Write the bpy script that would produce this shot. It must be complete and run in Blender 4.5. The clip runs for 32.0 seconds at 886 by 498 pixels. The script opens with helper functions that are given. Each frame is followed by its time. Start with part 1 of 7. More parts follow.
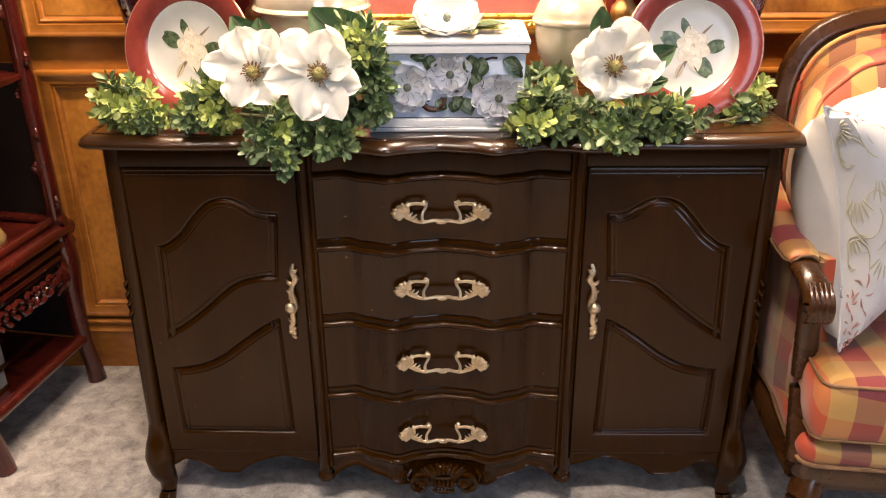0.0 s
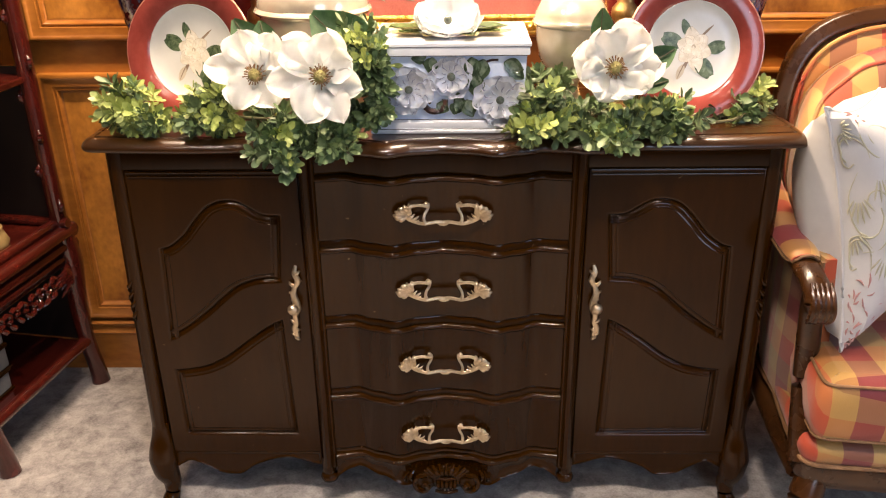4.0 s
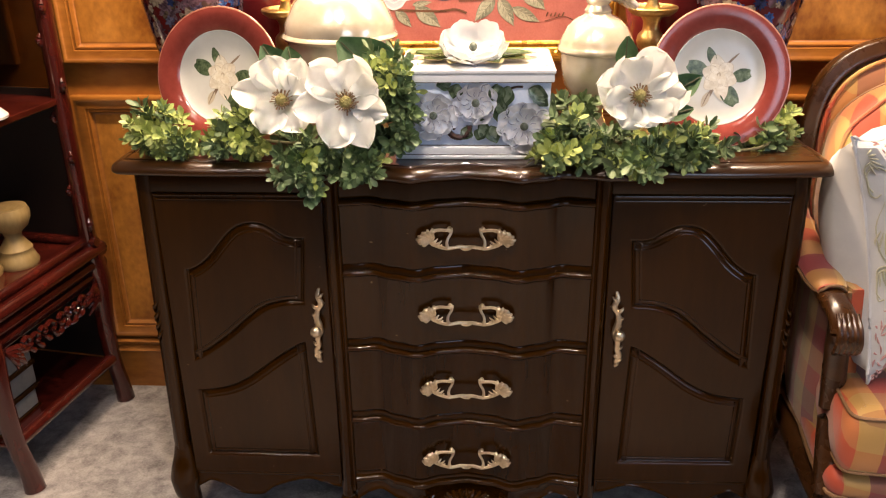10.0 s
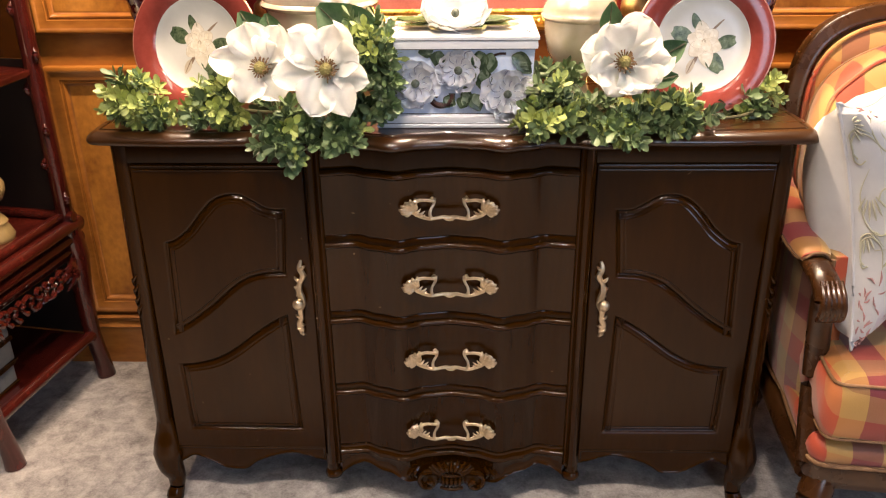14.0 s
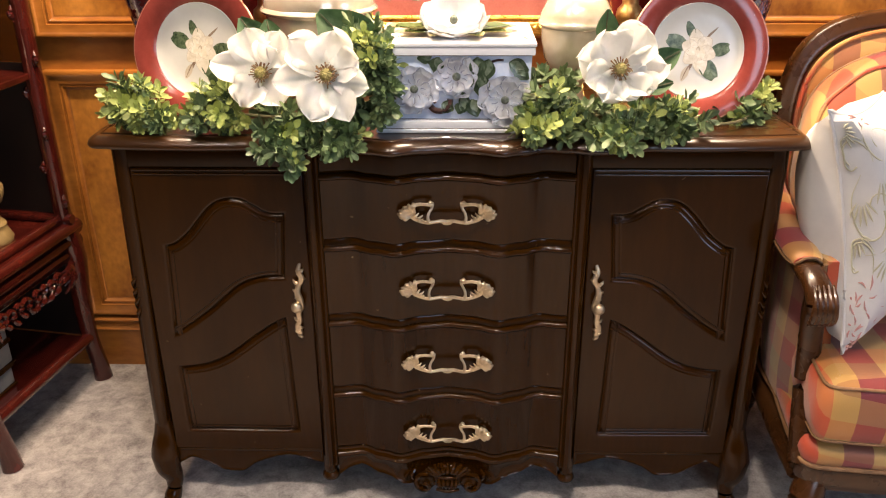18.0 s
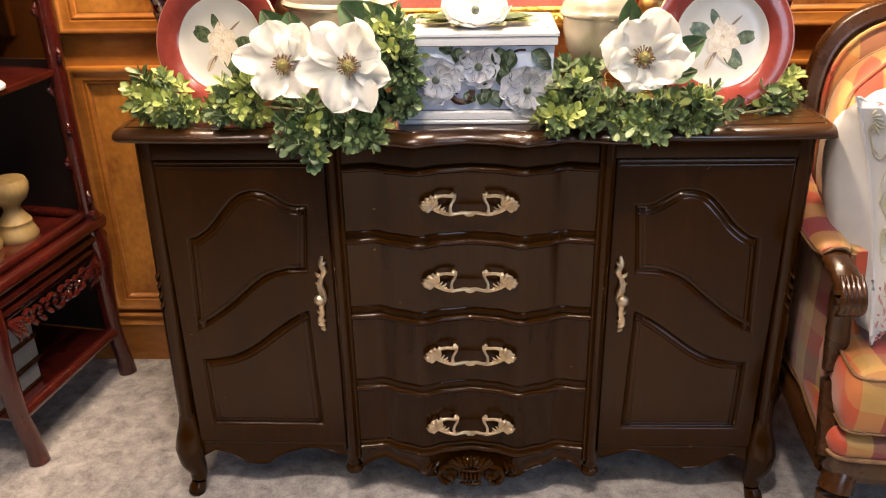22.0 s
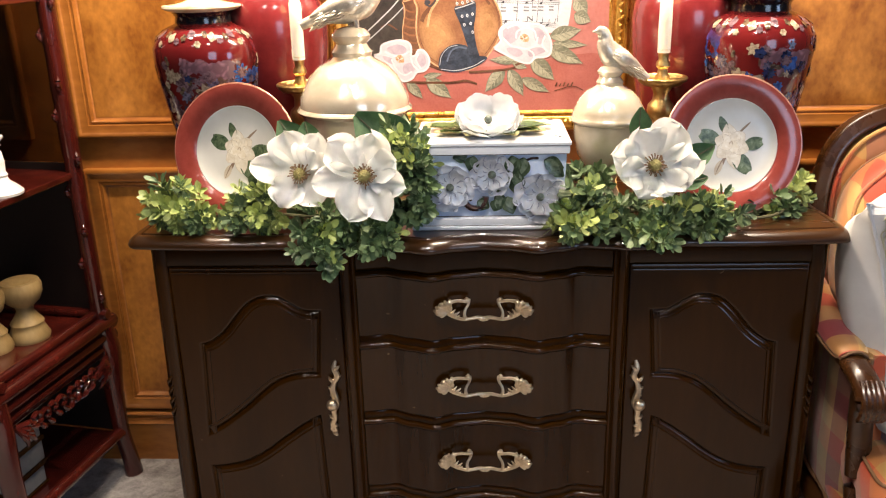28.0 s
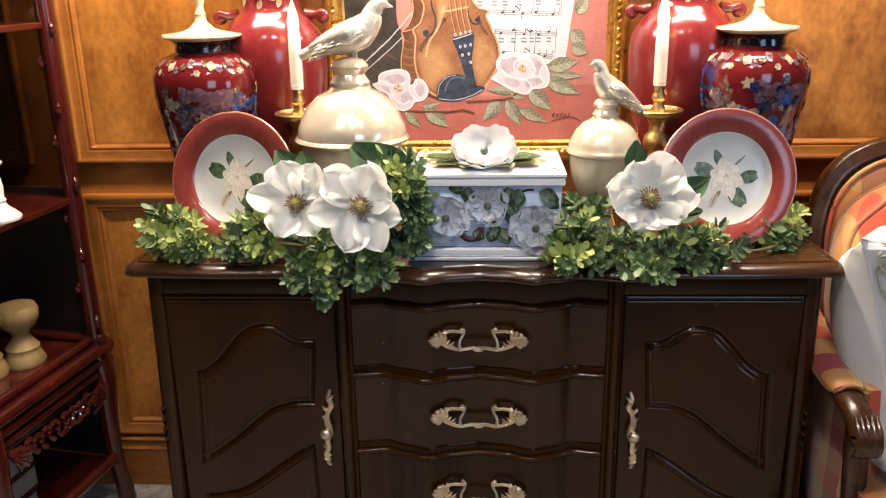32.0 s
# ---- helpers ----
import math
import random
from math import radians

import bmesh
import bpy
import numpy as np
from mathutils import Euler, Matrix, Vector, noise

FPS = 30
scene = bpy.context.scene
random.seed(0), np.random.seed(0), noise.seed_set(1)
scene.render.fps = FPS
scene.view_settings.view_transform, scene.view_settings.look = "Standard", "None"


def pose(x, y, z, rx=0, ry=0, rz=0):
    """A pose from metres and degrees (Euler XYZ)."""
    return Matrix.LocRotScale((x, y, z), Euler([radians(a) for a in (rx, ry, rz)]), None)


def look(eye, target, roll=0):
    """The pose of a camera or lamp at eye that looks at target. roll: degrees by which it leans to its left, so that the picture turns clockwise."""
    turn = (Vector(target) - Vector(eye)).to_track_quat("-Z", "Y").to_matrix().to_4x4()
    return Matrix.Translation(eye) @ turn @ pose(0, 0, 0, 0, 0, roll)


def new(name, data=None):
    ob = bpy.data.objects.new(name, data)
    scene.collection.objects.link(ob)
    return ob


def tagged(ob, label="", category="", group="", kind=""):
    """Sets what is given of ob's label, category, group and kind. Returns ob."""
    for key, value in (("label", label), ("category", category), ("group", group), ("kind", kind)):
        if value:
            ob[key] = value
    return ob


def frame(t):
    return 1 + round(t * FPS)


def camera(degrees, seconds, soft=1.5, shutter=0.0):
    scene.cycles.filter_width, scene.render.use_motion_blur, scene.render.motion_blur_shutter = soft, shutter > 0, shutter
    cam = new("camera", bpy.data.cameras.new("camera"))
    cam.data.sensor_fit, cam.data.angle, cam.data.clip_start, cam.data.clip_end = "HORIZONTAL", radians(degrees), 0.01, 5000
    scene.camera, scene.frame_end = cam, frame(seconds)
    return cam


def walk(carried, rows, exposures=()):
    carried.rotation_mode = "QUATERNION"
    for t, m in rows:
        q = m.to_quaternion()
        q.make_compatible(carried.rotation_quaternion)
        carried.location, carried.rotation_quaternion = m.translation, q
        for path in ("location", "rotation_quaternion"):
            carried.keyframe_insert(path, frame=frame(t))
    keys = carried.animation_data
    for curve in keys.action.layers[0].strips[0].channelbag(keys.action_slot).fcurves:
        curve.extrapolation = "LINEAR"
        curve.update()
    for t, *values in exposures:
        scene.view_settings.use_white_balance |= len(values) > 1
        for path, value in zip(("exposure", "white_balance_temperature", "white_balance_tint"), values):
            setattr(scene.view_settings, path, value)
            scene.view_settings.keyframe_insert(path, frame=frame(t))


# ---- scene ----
cam = camera(55.3, 32.0, soft=1.15)
PATH = [
    (0, (0.035, -1.583, 1.31), (-0.003, 0.231, 0.468), -0.5),
    (0.5, (0.036, -1.577, 1.309), (-0.003, 0.236, 0.466), -0.6),
    (1, (0.035, -1.574, 1.309), (-0.006, 0.238, 0.463), -0.6),
    (1.5, (0.031, -1.575, 1.309), (-0.01, 0.238, 0.464), -0.6),
    (2, (0.031, -1.575, 1.31), (-0.008, 0.237, 0.464), -0.6),
    (2.5, (0.036, -1.576, 1.31), (-0.005, 0.235, 0.463), -0.6),
    (3, (0.042, -1.578, 1.312), (-0.002, 0.233, 0.464), -0.7),
    (3.5, (0.039, -1.587, 1.315), (-0.006, 0.225, 0.469), -0.8),
    (5.5, (0.034, -1.577, 1.317), (-0.006, 0.24, 0.482), -0.7),
    (6, (0.038, -1.582, 1.318), (-0.012, 0.237, 0.488), -0.8),
    (6.5, (0.031, -1.586, 1.321), (-0.013, 0.234, 0.494), -0.7),
    (7, (0.035, -1.587, 1.321), (-0.02, 0.235, 0.497), -0.8),
    (7.5, (0.032, -1.586, 1.324), (-0.023, 0.235, 0.499), -0.8),
    (8, (0.032, -1.59, 1.322), (-0.038, 0.236, 0.508), -0.9),
    (8.5, (0.032, -1.588, 1.326), (-0.045, 0.24, 0.519), -1.0),
    (9, (0.031, -1.588, 1.326), (-0.055, 0.243, 0.525), -0.8),
    (9.5, (0.036, -1.586, 1.328), (-0.057, 0.246, 0.53), -0.8),
    (10, (0.04, -1.586, 1.327), (-0.062, 0.244, 0.527), -0.8),
    (10.5, (0.035, -1.593, 1.33), (-0.063, 0.236, 0.528), -0.8),
    (11, (0.032, -1.594, 1.33), (-0.067, 0.235, 0.528), -0.9),
    (11.5, (0.039, -1.58, 1.325), (-0.062, 0.247, 0.518), -1.1),
    (12, (0.037, -1.579, 1.316), (-0.064, 0.245, 0.502), -1.1),
    (12.5, (0.04, -1.578, 1.302), (-0.055, 0.243, 0.48), -1.1),
    (13, (0.038, -1.578, 1.302), (-0.045, 0.239, 0.471), -0.9),
    (13.5, (0.041, -1.575, 1.303), (-0.035, 0.239, 0.464), -0.9),
    (14, (0.039, -1.575, 1.308), (-0.023, 0.234, 0.458), -0.7),
    (14.5, (0.043, -1.57, 1.31), (-0.011, 0.238, 0.458), -0.6),
    (16.5, (0.034, -1.584, 1.321), (-0.015, 0.229, 0.479), -0.2),
    (17, (0.029, -1.582, 1.32), (-0.016, 0.232, 0.479), -0.1),
    (17.5, (0.027, -1.587, 1.316), (-0.017, 0.228, 0.477), -0.1),
    (18, (0.03, -1.593, 1.315), (-0.015, 0.221, 0.474), -0.3),
    (18.5, (0.032, -1.602, 1.318), (-0.014, 0.214, 0.482), -0.5),
    (19, (0.029, -1.602, 1.319), (-0.018, 0.212, 0.48), -0.6),
    (19.5, (0.027, -1.6, 1.315), (-0.026, 0.215, 0.477), -0.8),
    (20, (0.031, -1.6, 1.318), (-0.032, 0.215, 0.48), -1.0),
    (20.5, (0.028, -1.601, 1.321), (-0.045, 0.214, 0.484), -1.1),
    (21, (0.022, -1.598, 1.325), (-0.054, 0.216, 0.487), -1.2),
    (21.5, (0.018, -1.592, 1.311), (-0.063, 0.22, 0.468), -1.2),
    (22, (0.023, -1.594, 1.301), (-0.067, 0.217, 0.457), -1.2),
    (22.5, (0.024, -1.598, 1.314), (-0.07, 0.211, 0.466), -1.2),
    (23, (0.03, -1.597, 1.321), (-0.071, 0.217, 0.485), -1.2),
    (23.5, (0.026, -1.596, 1.327), (-0.077, 0.225, 0.505), -1.1),
    (24, (0.024, -1.588, 1.318), (-0.079, 0.234, 0.501), -1.1),
    (24.5, (0.025, -1.594, 1.32), (-0.079, 0.231, 0.509), -1.1),
    (25, (0.029, -1.595, 1.335), (-0.081, 0.24, 0.547), -1.2),
    (25.5, (0.022, -1.593, 1.349), (-0.085, 0.255, 0.591), -1.1),
    (26, (0.024, -1.59, 1.356), (-0.087, 0.268, 0.625), -1.3),
    (26.5, (0.02, -1.592, 1.36), (-0.088, 0.276, 0.652), -1.3),
    (28.5, (0.001, -1.574, 1.347), (-0.095, 0.308, 0.678), -1.5),
    (29, (0.011, -1.575, 1.359), (-0.086, 0.307, 0.688), -1.2),
    (29.5, (0.017, -1.569, 1.366), (-0.079, 0.317, 0.706), -1.1),
    (30, (0.021, -1.566, 1.371), (-0.072, 0.325, 0.725), -1.1),
    (30.5, (0.018, -1.568, 1.378), (-0.076, 0.325, 0.741), -1.1),
    (31, (0.017, -1.573, 1.379), (-0.083, 0.324, 0.753), -1.2),
    (31.5, (0.01, -1.572, 1.371), (-0.083, 0.324, 0.742), -1.0),
    (32, (0.013, -1.574, 1.367), (-0.086, 0.324, 0.743), -1.0),
]
walk(cam, [(t, look(eye, target, roll)) for t, eye, target, roll in PATH], exposures=[(0.0, 0.72, 6750, 18), (7.0, 0.68, 6750, 18), (9.0, 0.43, 6750, 18), (11.0, 0.43, 6750, 18), (13.0, 0.68, 6750, 18), (24.0, 0.64, 6600, 17), (25.0, 0.56, 6500, 17), (26.0, 0.28, 6350, 15), (29.0, 0.38, 6000, 13), (30.0, 0.13, 5900, 13), (32.0, 0.13, 5900, 13)])
from mathutils import geometry

# ---- light ----
world = bpy.data.worlds.new("shop_world")
scene.world = world
world.use_nodes = True
world.node_tree.nodes["Background"].inputs[0].default_value = (0.9, 0.8, 0.7, 1)
world.node_tree.nodes["Background"].inputs[1].default_value = 0.02


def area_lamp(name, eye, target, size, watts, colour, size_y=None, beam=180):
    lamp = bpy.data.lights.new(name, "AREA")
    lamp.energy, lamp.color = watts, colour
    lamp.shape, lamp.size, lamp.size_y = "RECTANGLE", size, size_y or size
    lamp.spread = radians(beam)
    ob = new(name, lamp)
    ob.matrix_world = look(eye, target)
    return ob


WARM = (1.0, 0.80, 0.565)
for x in (-0.50, 0.50):
    area_lamp("strip_over_wall", (x, 0.20, 1.92), (x, 0.28, 0.9), 0.72, 30, WARM, 0.08)
for x, y, watts in ((-1.15, -1.45, 1.1), (-0.75, -1.05, 3.0), (-0.02, -1.05, 6.6), (0.55, -1.05, 0.8), (-0.70, -2.3, 1.4), (0.75, -2.3, 1.0)):
    area_lamp("ceiling_spot", (x, y, 2.6), (x * 0.8, y * 0.55, 0.1), 0.16, watts, (1.0, 0.88, 0.74), beam=80)
# Cool area lamps added for unseen windows; no opening is built.
area_lamp("unseen_window_lamp", (1.3, -3.4, 1.75), (0.0, 0.0, 0.8), 1.2, 17, (0.62, 0.79, 1.0), 1.2)
area_lamp("unseen_window_lamp", (3.0, -1.5, 1.45), (0.3, 0.0, 0.5), 0.7, 11, (0.50, 0.70, 1.0), 0.9)

# ---- materials ----
def shade(name, low, high, rough=0.5, metal=0.0, scale=12.0, stretch=(1, 1, 1), fine=90.0, bump=0.1, gloss_var=0.08, coat=0.0, random_tone=0.0, contrast=(0.3, 0.7), sheen=0.0, subsurface=0.0, spec=0.5):
    """A surface whose colour wanders between low and high at one scale, with fine grain and relief at another."""
    m = bpy.data.materials.new(name)
    m.use_nodes = True
    n, ln = m.node_tree.nodes, m.node_tree.links
    b = n["Principled BSDF"]
    tc = n.new("ShaderNodeTexCoord")
    mp = n.new("ShaderNodeMapping")
    mp.inputs["Scale"].default_value = stretch
    ln.new(tc.outputs["Object"], mp.inputs["Vector"])
    big = n.new("ShaderNodeTexNoise")
    big.inputs["Scale"].default_value, big.inputs["Detail"].default_value, big.inputs["Roughness"].default_value = scale, 5, 0.6
    big.inputs["Distortion"].default_value = 0.4
    ln.new(mp.outputs[0], big.inputs["Vector"])
    small = n.new("ShaderNodeTexNoise")
    small.inputs["Scale"].default_value, small.inputs["Detail"].default_value = fine, 3
    ln.new(mp.outputs[0], small.inputs["Vector"])
    ramp = n.new("ShaderNodeValToRGB")
    ramp.color_ramp.elements[0].position, ramp.color_ramp.elements[1].position = contrast
    ramp.color_ramp.elements[0].color, ramp.color_ramp.elements[1].color = (*low, 1), (*high, 1)
    mixv = n.new("ShaderNodeMath")
    mixv.operation = "MULTIPLY_ADD"
    mixv.inputs[1].default_value = 0.35
    ln.new(small.outputs[0], mixv.inputs[0])
    sub = n.new("ShaderNodeMath")
    sub.operation = "SUBTRACT"
    sub.inputs[1].default_value = 0.175
    ln.new(big.outputs[0], sub.inputs[0])
    ln.new(sub.outputs[0], mixv.inputs[2])
    ln.new(mixv.outputs[0], ramp.inputs[0])
    out = ramp.outputs[0]
    if random_tone:
        info = n.new("ShaderNodeObjectInfo")
        hs = n.new("ShaderNodeHueSaturation")
        mr = n.new("ShaderNodeMapRange")
        mr.inputs["To Min"].default_value, mr.inputs["To Max"].default_value = 1 - random_tone, 1 + random_tone
        ln.new(info.outputs["Random"], mr.inputs["Value"])
        ln.new(mr.outputs[0], hs.inputs["Value"])
        ln.new(out, hs.inputs["Color"])
        out = hs.outputs[0]
    ln.new(out, b.inputs["Base Color"])
    rr = n.new("ShaderNodeMapRange")
    rr.inputs["To Min"].default_value, rr.inputs["To Max"].default_value = max(0.02, rough - gloss_var), min(1, rough + gloss_var)
    ln.new(big.outputs[0], rr.inputs["Value"])
    ln.new(rr.outputs[0], b.inputs["Roughness"])
    b.inputs["Metallic"].default_value = metal
    b.inputs["Specular IOR Level"].default_value = spec
    b.inputs["Coat Weight"].default_value = coat
    b.inputs["Coat Roughness"].default_value = 0.12
    b.inputs["Sheen Weight"].default_value = sheen
    b.inputs["Subsurface Weight"].default_value = subsurface
    b.inputs["Subsurface Radius"].default_value = (0.02, 0.015, 0.01)
    if bump:
        bp = n.new("ShaderNodeBump")
        bp.inputs["Strength"].default_value, bp.inputs["Distance"].default_value = bump, 0.002
        ln.new(small.outputs[0], bp.inputs["Height"])
        ln.new(bp.outputs[0], b.inputs["Normal"])
    return m


def glow(name, colour, strength):
    m = bpy.data.materials.new(name)
    m.use_nodes = True
    b = m.node_tree.nodes["Principled BSDF"]
    b.inputs["Base Color"].default_value = (*colour, 1)
    b.inputs["Emission Color"].default_value = (*colour, 1)
    b.inputs["Emission Strength"].default_value = strength
    return m


def plaid(name, x0, z0, period=0.205, side=False):
    """Woven silk check: four broad stripes each way, crossed, with the first stripe starting at x0 (and z0)."""
    m = bpy.data.materials.new(name)
    m.use_nodes = True
    n, ln = m.node_tree.nodes, m.node_tree.links
    b = n["Principled BSDF"]
    tc = n.new("ShaderNodeTexCoord")
    sep = n.new("ShaderNodeSeparateXYZ")
    ln.new(tc.outputs["Object"], sep.inputs[0])
    add = n.new("ShaderNodeMath")
    add.operation = "SUBTRACT"
    ln.new(sep.outputs["Z"], add.inputs[0])
    ln.new(sep.outputs["X" if side else "Y"], add.inputs[1])
    outs = []
    for src, bands, off in ((sep.outputs["Y" if side else "X"], WARP, x0), (add.outputs[0], WEFT, z0)):
        k = n.new("ShaderNodeMath")
        k.operation = "MULTIPLY_ADD"
        k.inputs[1].default_value, k.inputs[2].default_value = 1 / period, 20 - off / period
        ln.new(src, k.inputs[0])
        fr = n.new("ShaderNodeMath")
        fr.operation = "FRACT"
        ln.new(k.outputs[0], fr.inputs[0])
        ramp = n.new("ShaderNodeValToRGB")
        ramp.color_ramp.interpolation = "CONSTANT"
        els = ramp.color_ramp.elements
        while len(els) < len(bands):
            els.new(0.5)
        for e, (pos, col) in zip(els, bands):
            e.position, e.color = pos, (*col, 1)
        ln.new(fr.outputs[0], ramp.inputs[0])
        outs.append(ramp.outputs[0])
    mx = n.new("ShaderNodeMix")
    mx.data_type = "RGBA"
    mx.inputs["Factor"].default_value = 0.36
    ln.new(outs[0], mx.inputs["A"])
    ln.new(outs[1], mx.inputs["B"])
    nz = n.new("ShaderNodeTexNoise")
    nz.inputs["Scale"].default_value, nz.inputs["Detail"].default_value = 14, 6
    ln.new(tc.outputs["Object"], nz.inputs["Vector"])
    hs = n.new("ShaderNodeHueSaturation")
    mr = n.new("ShaderNodeMapRange")
    mr.inputs["To Min"].default_value, mr.inputs["To Max"].default_value = 0.80, 1.12
    ln.new(nz.outputs[0], mr.inputs["Value"])
    ln.new(mr.outputs[0], hs.inputs["Value"])
    ln.new(mx.outputs["Result"], hs.inputs["Color"])
    ln.new(hs.outputs[0], b.inputs["Base Color"])
    b.inputs["Roughness"].default_value = 0.55
    b.inputs["Sheen Weight"].default_value = 0.3
    wv = n.new("ShaderNodeTexNoise")
    wv.inputs["Scale"].default_value = 420
    ln.new(tc.outputs["Object"], wv.inputs["Vector"])
    bp = n.new("ShaderNodeBump")
    bp.inputs["Strength"].default_value, bp.inputs["Distance"].default_value = 0.35, 0.001
    ln.new(wv.outputs[0], bp.inputs["Height"])
    ln.new(bp.outputs[0], b.inputs["Normal"])
    return m


def floral_glaze(name, base, dark, petals, size=26.0, cover=0.5):
    """Glazed china with a dense painted flower pattern."""
    m = bpy.data.materials.new(name)
    m.use_nodes = True
    n, ln = m.node_tree.nodes, m.node_tree.links
    b = n["Principled BSDF"]
    tc = n.new("ShaderNodeTexCoord")
    warp = n.new("ShaderNodeTexNoise")
    warp.inputs["Scale"].default_value = 30
    ln.new(tc.outputs["Object"], warp.inputs["Vector"])
    wm = n.new("ShaderNodeMix")
    wm.data_type = "VECTOR"
    wm.inputs["Factor"].default_value = 0.045
    ln.new(tc.outputs["Object"], wm.inputs["A"])
    ln.new(warp.outputs["Color"], wm.inputs["B"])
    vo = n.new("ShaderNodeTexVoronoi")
    vo.inputs["Scale"].default_value = size
    ln.new(wm.outputs["Result"], vo.inputs["Vector"])
    vs = n.new("ShaderNodeTexVoronoi")
    vs.inputs["Scale"].default_value = size * 5.0
    ln.new(wm.outputs["Result"], vs.inputs["Vector"])
    sepc = n.new("ShaderNodeSeparateColor")
    ln.new(vo.outputs["Color"], sepc.inputs[0])
    ramp = n.new("ShaderNodeValToRGB")
    ramp.color_ramp.interpolation = "CONSTANT"
    els = ramp.color_ramp.elements
    while len(els) < len(petals):
        els.new(0.5)
    for i, (e, col) in enumerate(zip(els, petals)):
        e.position, e.color = i / len(petals), (*col, 1)
    ln.new(sepc.outputs[0], ramp.inputs[0])
    dk = n.new("ShaderNodeMix")
    dk.data_type = "RGBA"
    dk.blend_type = "MULTIPLY"
    dk.inputs["Factor"].default_value = 0.75
    mr = n.new("ShaderNodeMapRange")
    mr.inputs["From Max"].default_value = 0.6
    mr.inputs["To Min"].default_value, mr.inputs["To Max"].default_value = 1.2, 0.3
    ln.new(vs.outputs["Distance"], mr.inputs["Value"])
    ln.new(ramp.outputs[0], dk.inputs["A"])
    ln.new(mr.outputs[0], dk.inputs["B"])
    region = n.new("ShaderNodeTexNoise")
    region.inputs["Scale"].default_value, region.inputs["Detail"].default_value = 12, 7
    ln.new(tc.outputs["Object"], region.inputs["Vector"])
    sep = n.new("ShaderNodeSeparateXYZ")
    ln.new(tc.outputs["Object"], sep.inputs[0])
    band = n.new("ShaderNodeMapRange")
    band.inputs["From Min"].default_value, band.inputs["From Max"].default_value = 0.36, 0.30
    ln.new(sep.outputs["Z"], band.inputs["Value"])
    sm = n.new("ShaderNodeMath")
    sm.operation = "MULTIPLY"
    near = n.new("ShaderNodeMath")
    near.operation = "LESS_THAN"
    near.inputs[1].default_value = 0.66
    ln.new(vo.outputs["Distance"], near.inputs[0])
    gate = n.new("ShaderNodeMath")
    gate.operation = "GREATER_THAN"
    gate.inputs[1].default_value = 1 - cover
    ln.new(region.outputs[0], gate.inputs[0])
    ln.new(near.outputs[0], sm.inputs[0])
    ln.new(gate.outputs[0], sm.inputs[1])
    sm2 = n.new("ShaderNodeMath")
    sm2.operation = "MULTIPLY"
    ln.new(sm.outputs[0], sm2.inputs[0])
    ln.new(band.outputs[0], sm2.inputs[1])
    bs = n.new("ShaderNodeMix")
    bs.data_type = "RGBA"
    ln.new(region.outputs[0], bs.inputs["Factor"])
    bs.inputs["A"].default_value, bs.inputs["B"].default_value = (*base, 1), (*dark, 1)
    fin = n.new("ShaderNodeMix")
    fin.data_type = "RGBA"
    ln.new(sm2.outputs[0], fin.inputs["Factor"])
    ln.new(bs.outputs["Result"], fin.inputs["A"])
    ln.new(dk.outputs["Result"], fin.inputs["B"])
    ln.new(fin.outputs["Result"], b.inputs["Base Color"])
    b.inputs["Roughness"].default_value = 0.12
    b.inputs["Coat Weight"].default_value = 0.5
    return m


DARK_WOOD = shade("dark_stained_wood", (0.0205, 0.0066, 0.0003), (0.0310, 0.0104, 0.0007), 0.15, scale=7, stretch=(1, 1, 0.15), fine=120, bump=0.05, coat=0.0, spec=0.25, gloss_var=0.05)
TOP_WOOD = shade("polished_dark_wood", (0.018, 0.0062, 0.0011), (0.040, 0.0146, 0.0030), 0.28, scale=7, stretch=(0.15, 1, 1), fine=120, bump=0.04, spec=0.5, gloss_var=0.05, coat=0.4)
HONEY = shade("honey_stained_panel", (0.17, 0.050, 0.006), (0.54, 0.225, 0.038), 0.34, scale=7, stretch=(1, 1, 0.7), fine=70, bump=0.05, coat=0.15)
HONEY_RAIL = shade("honey_stained_rail", (0.21, 0.068, 0.010), (0.43, 0.165, 0.030), 0.34, scale=9, stretch=(0.4, 1, 1), fine=70, bump=0.05, coat=0.12)
CARPET = shade("grey_beige_carpet", (0.17, 0.155, 0.145), (0.50, 0.46, 0.43), 0.95, scale=26, fine=190, bump=1.0, spec=0.1, sheen=0.2, contrast=(0.25, 0.75))
PLASTER = shade("umber_plaster", (0.15, 0.095, 0.055), (0.20, 0.13, 0.08), 0.9, scale=3, fine=60, bump=0.1)
BRASS = shade("antique_brass", (0.56, 0.43, 0.28), (0.82, 0.68, 0.48), 0.42, 1.0, scale=60, fine=300, bump=0.15, gloss_var=0.12)
GOLD_BRASS = shade("worn_gold_brass", (0.34, 0.215, 0.075), (0.68, 0.47, 0.18), 0.36, 1.0, scale=25, fine=200, bump=0.1, gloss_var=0.14)
GILT = shade("gilt_wood", (0.45, 0.24, 0.04), (0.85, 0.55, 0.14), 0.3, 0.9, scale=40, fine=200, bump=0.4, gloss_var=0.1)
RED_GLAZE = shade("red_plate_glaze", (0.21, 0.036, 0.027), (0.29, 0.058, 0.044), 0.2, scale=14, fine=100, bump=0.03, coat=0.4)
VASE_RED = shade("oxblood_vase_glaze", (0.12, 0.011, 0.012), (0.19, 0.022, 0.024), 0.20, scale=6, fine=80, bump=0.02, coat=0.6)
CREAM_GLAZE = shade("cream_plate_glaze", (0.60, 0.595, 0.55), (0.67, 0.665, 0.62), 0.22, scale=8, fine=60, bump=0.02, coat=0.3)
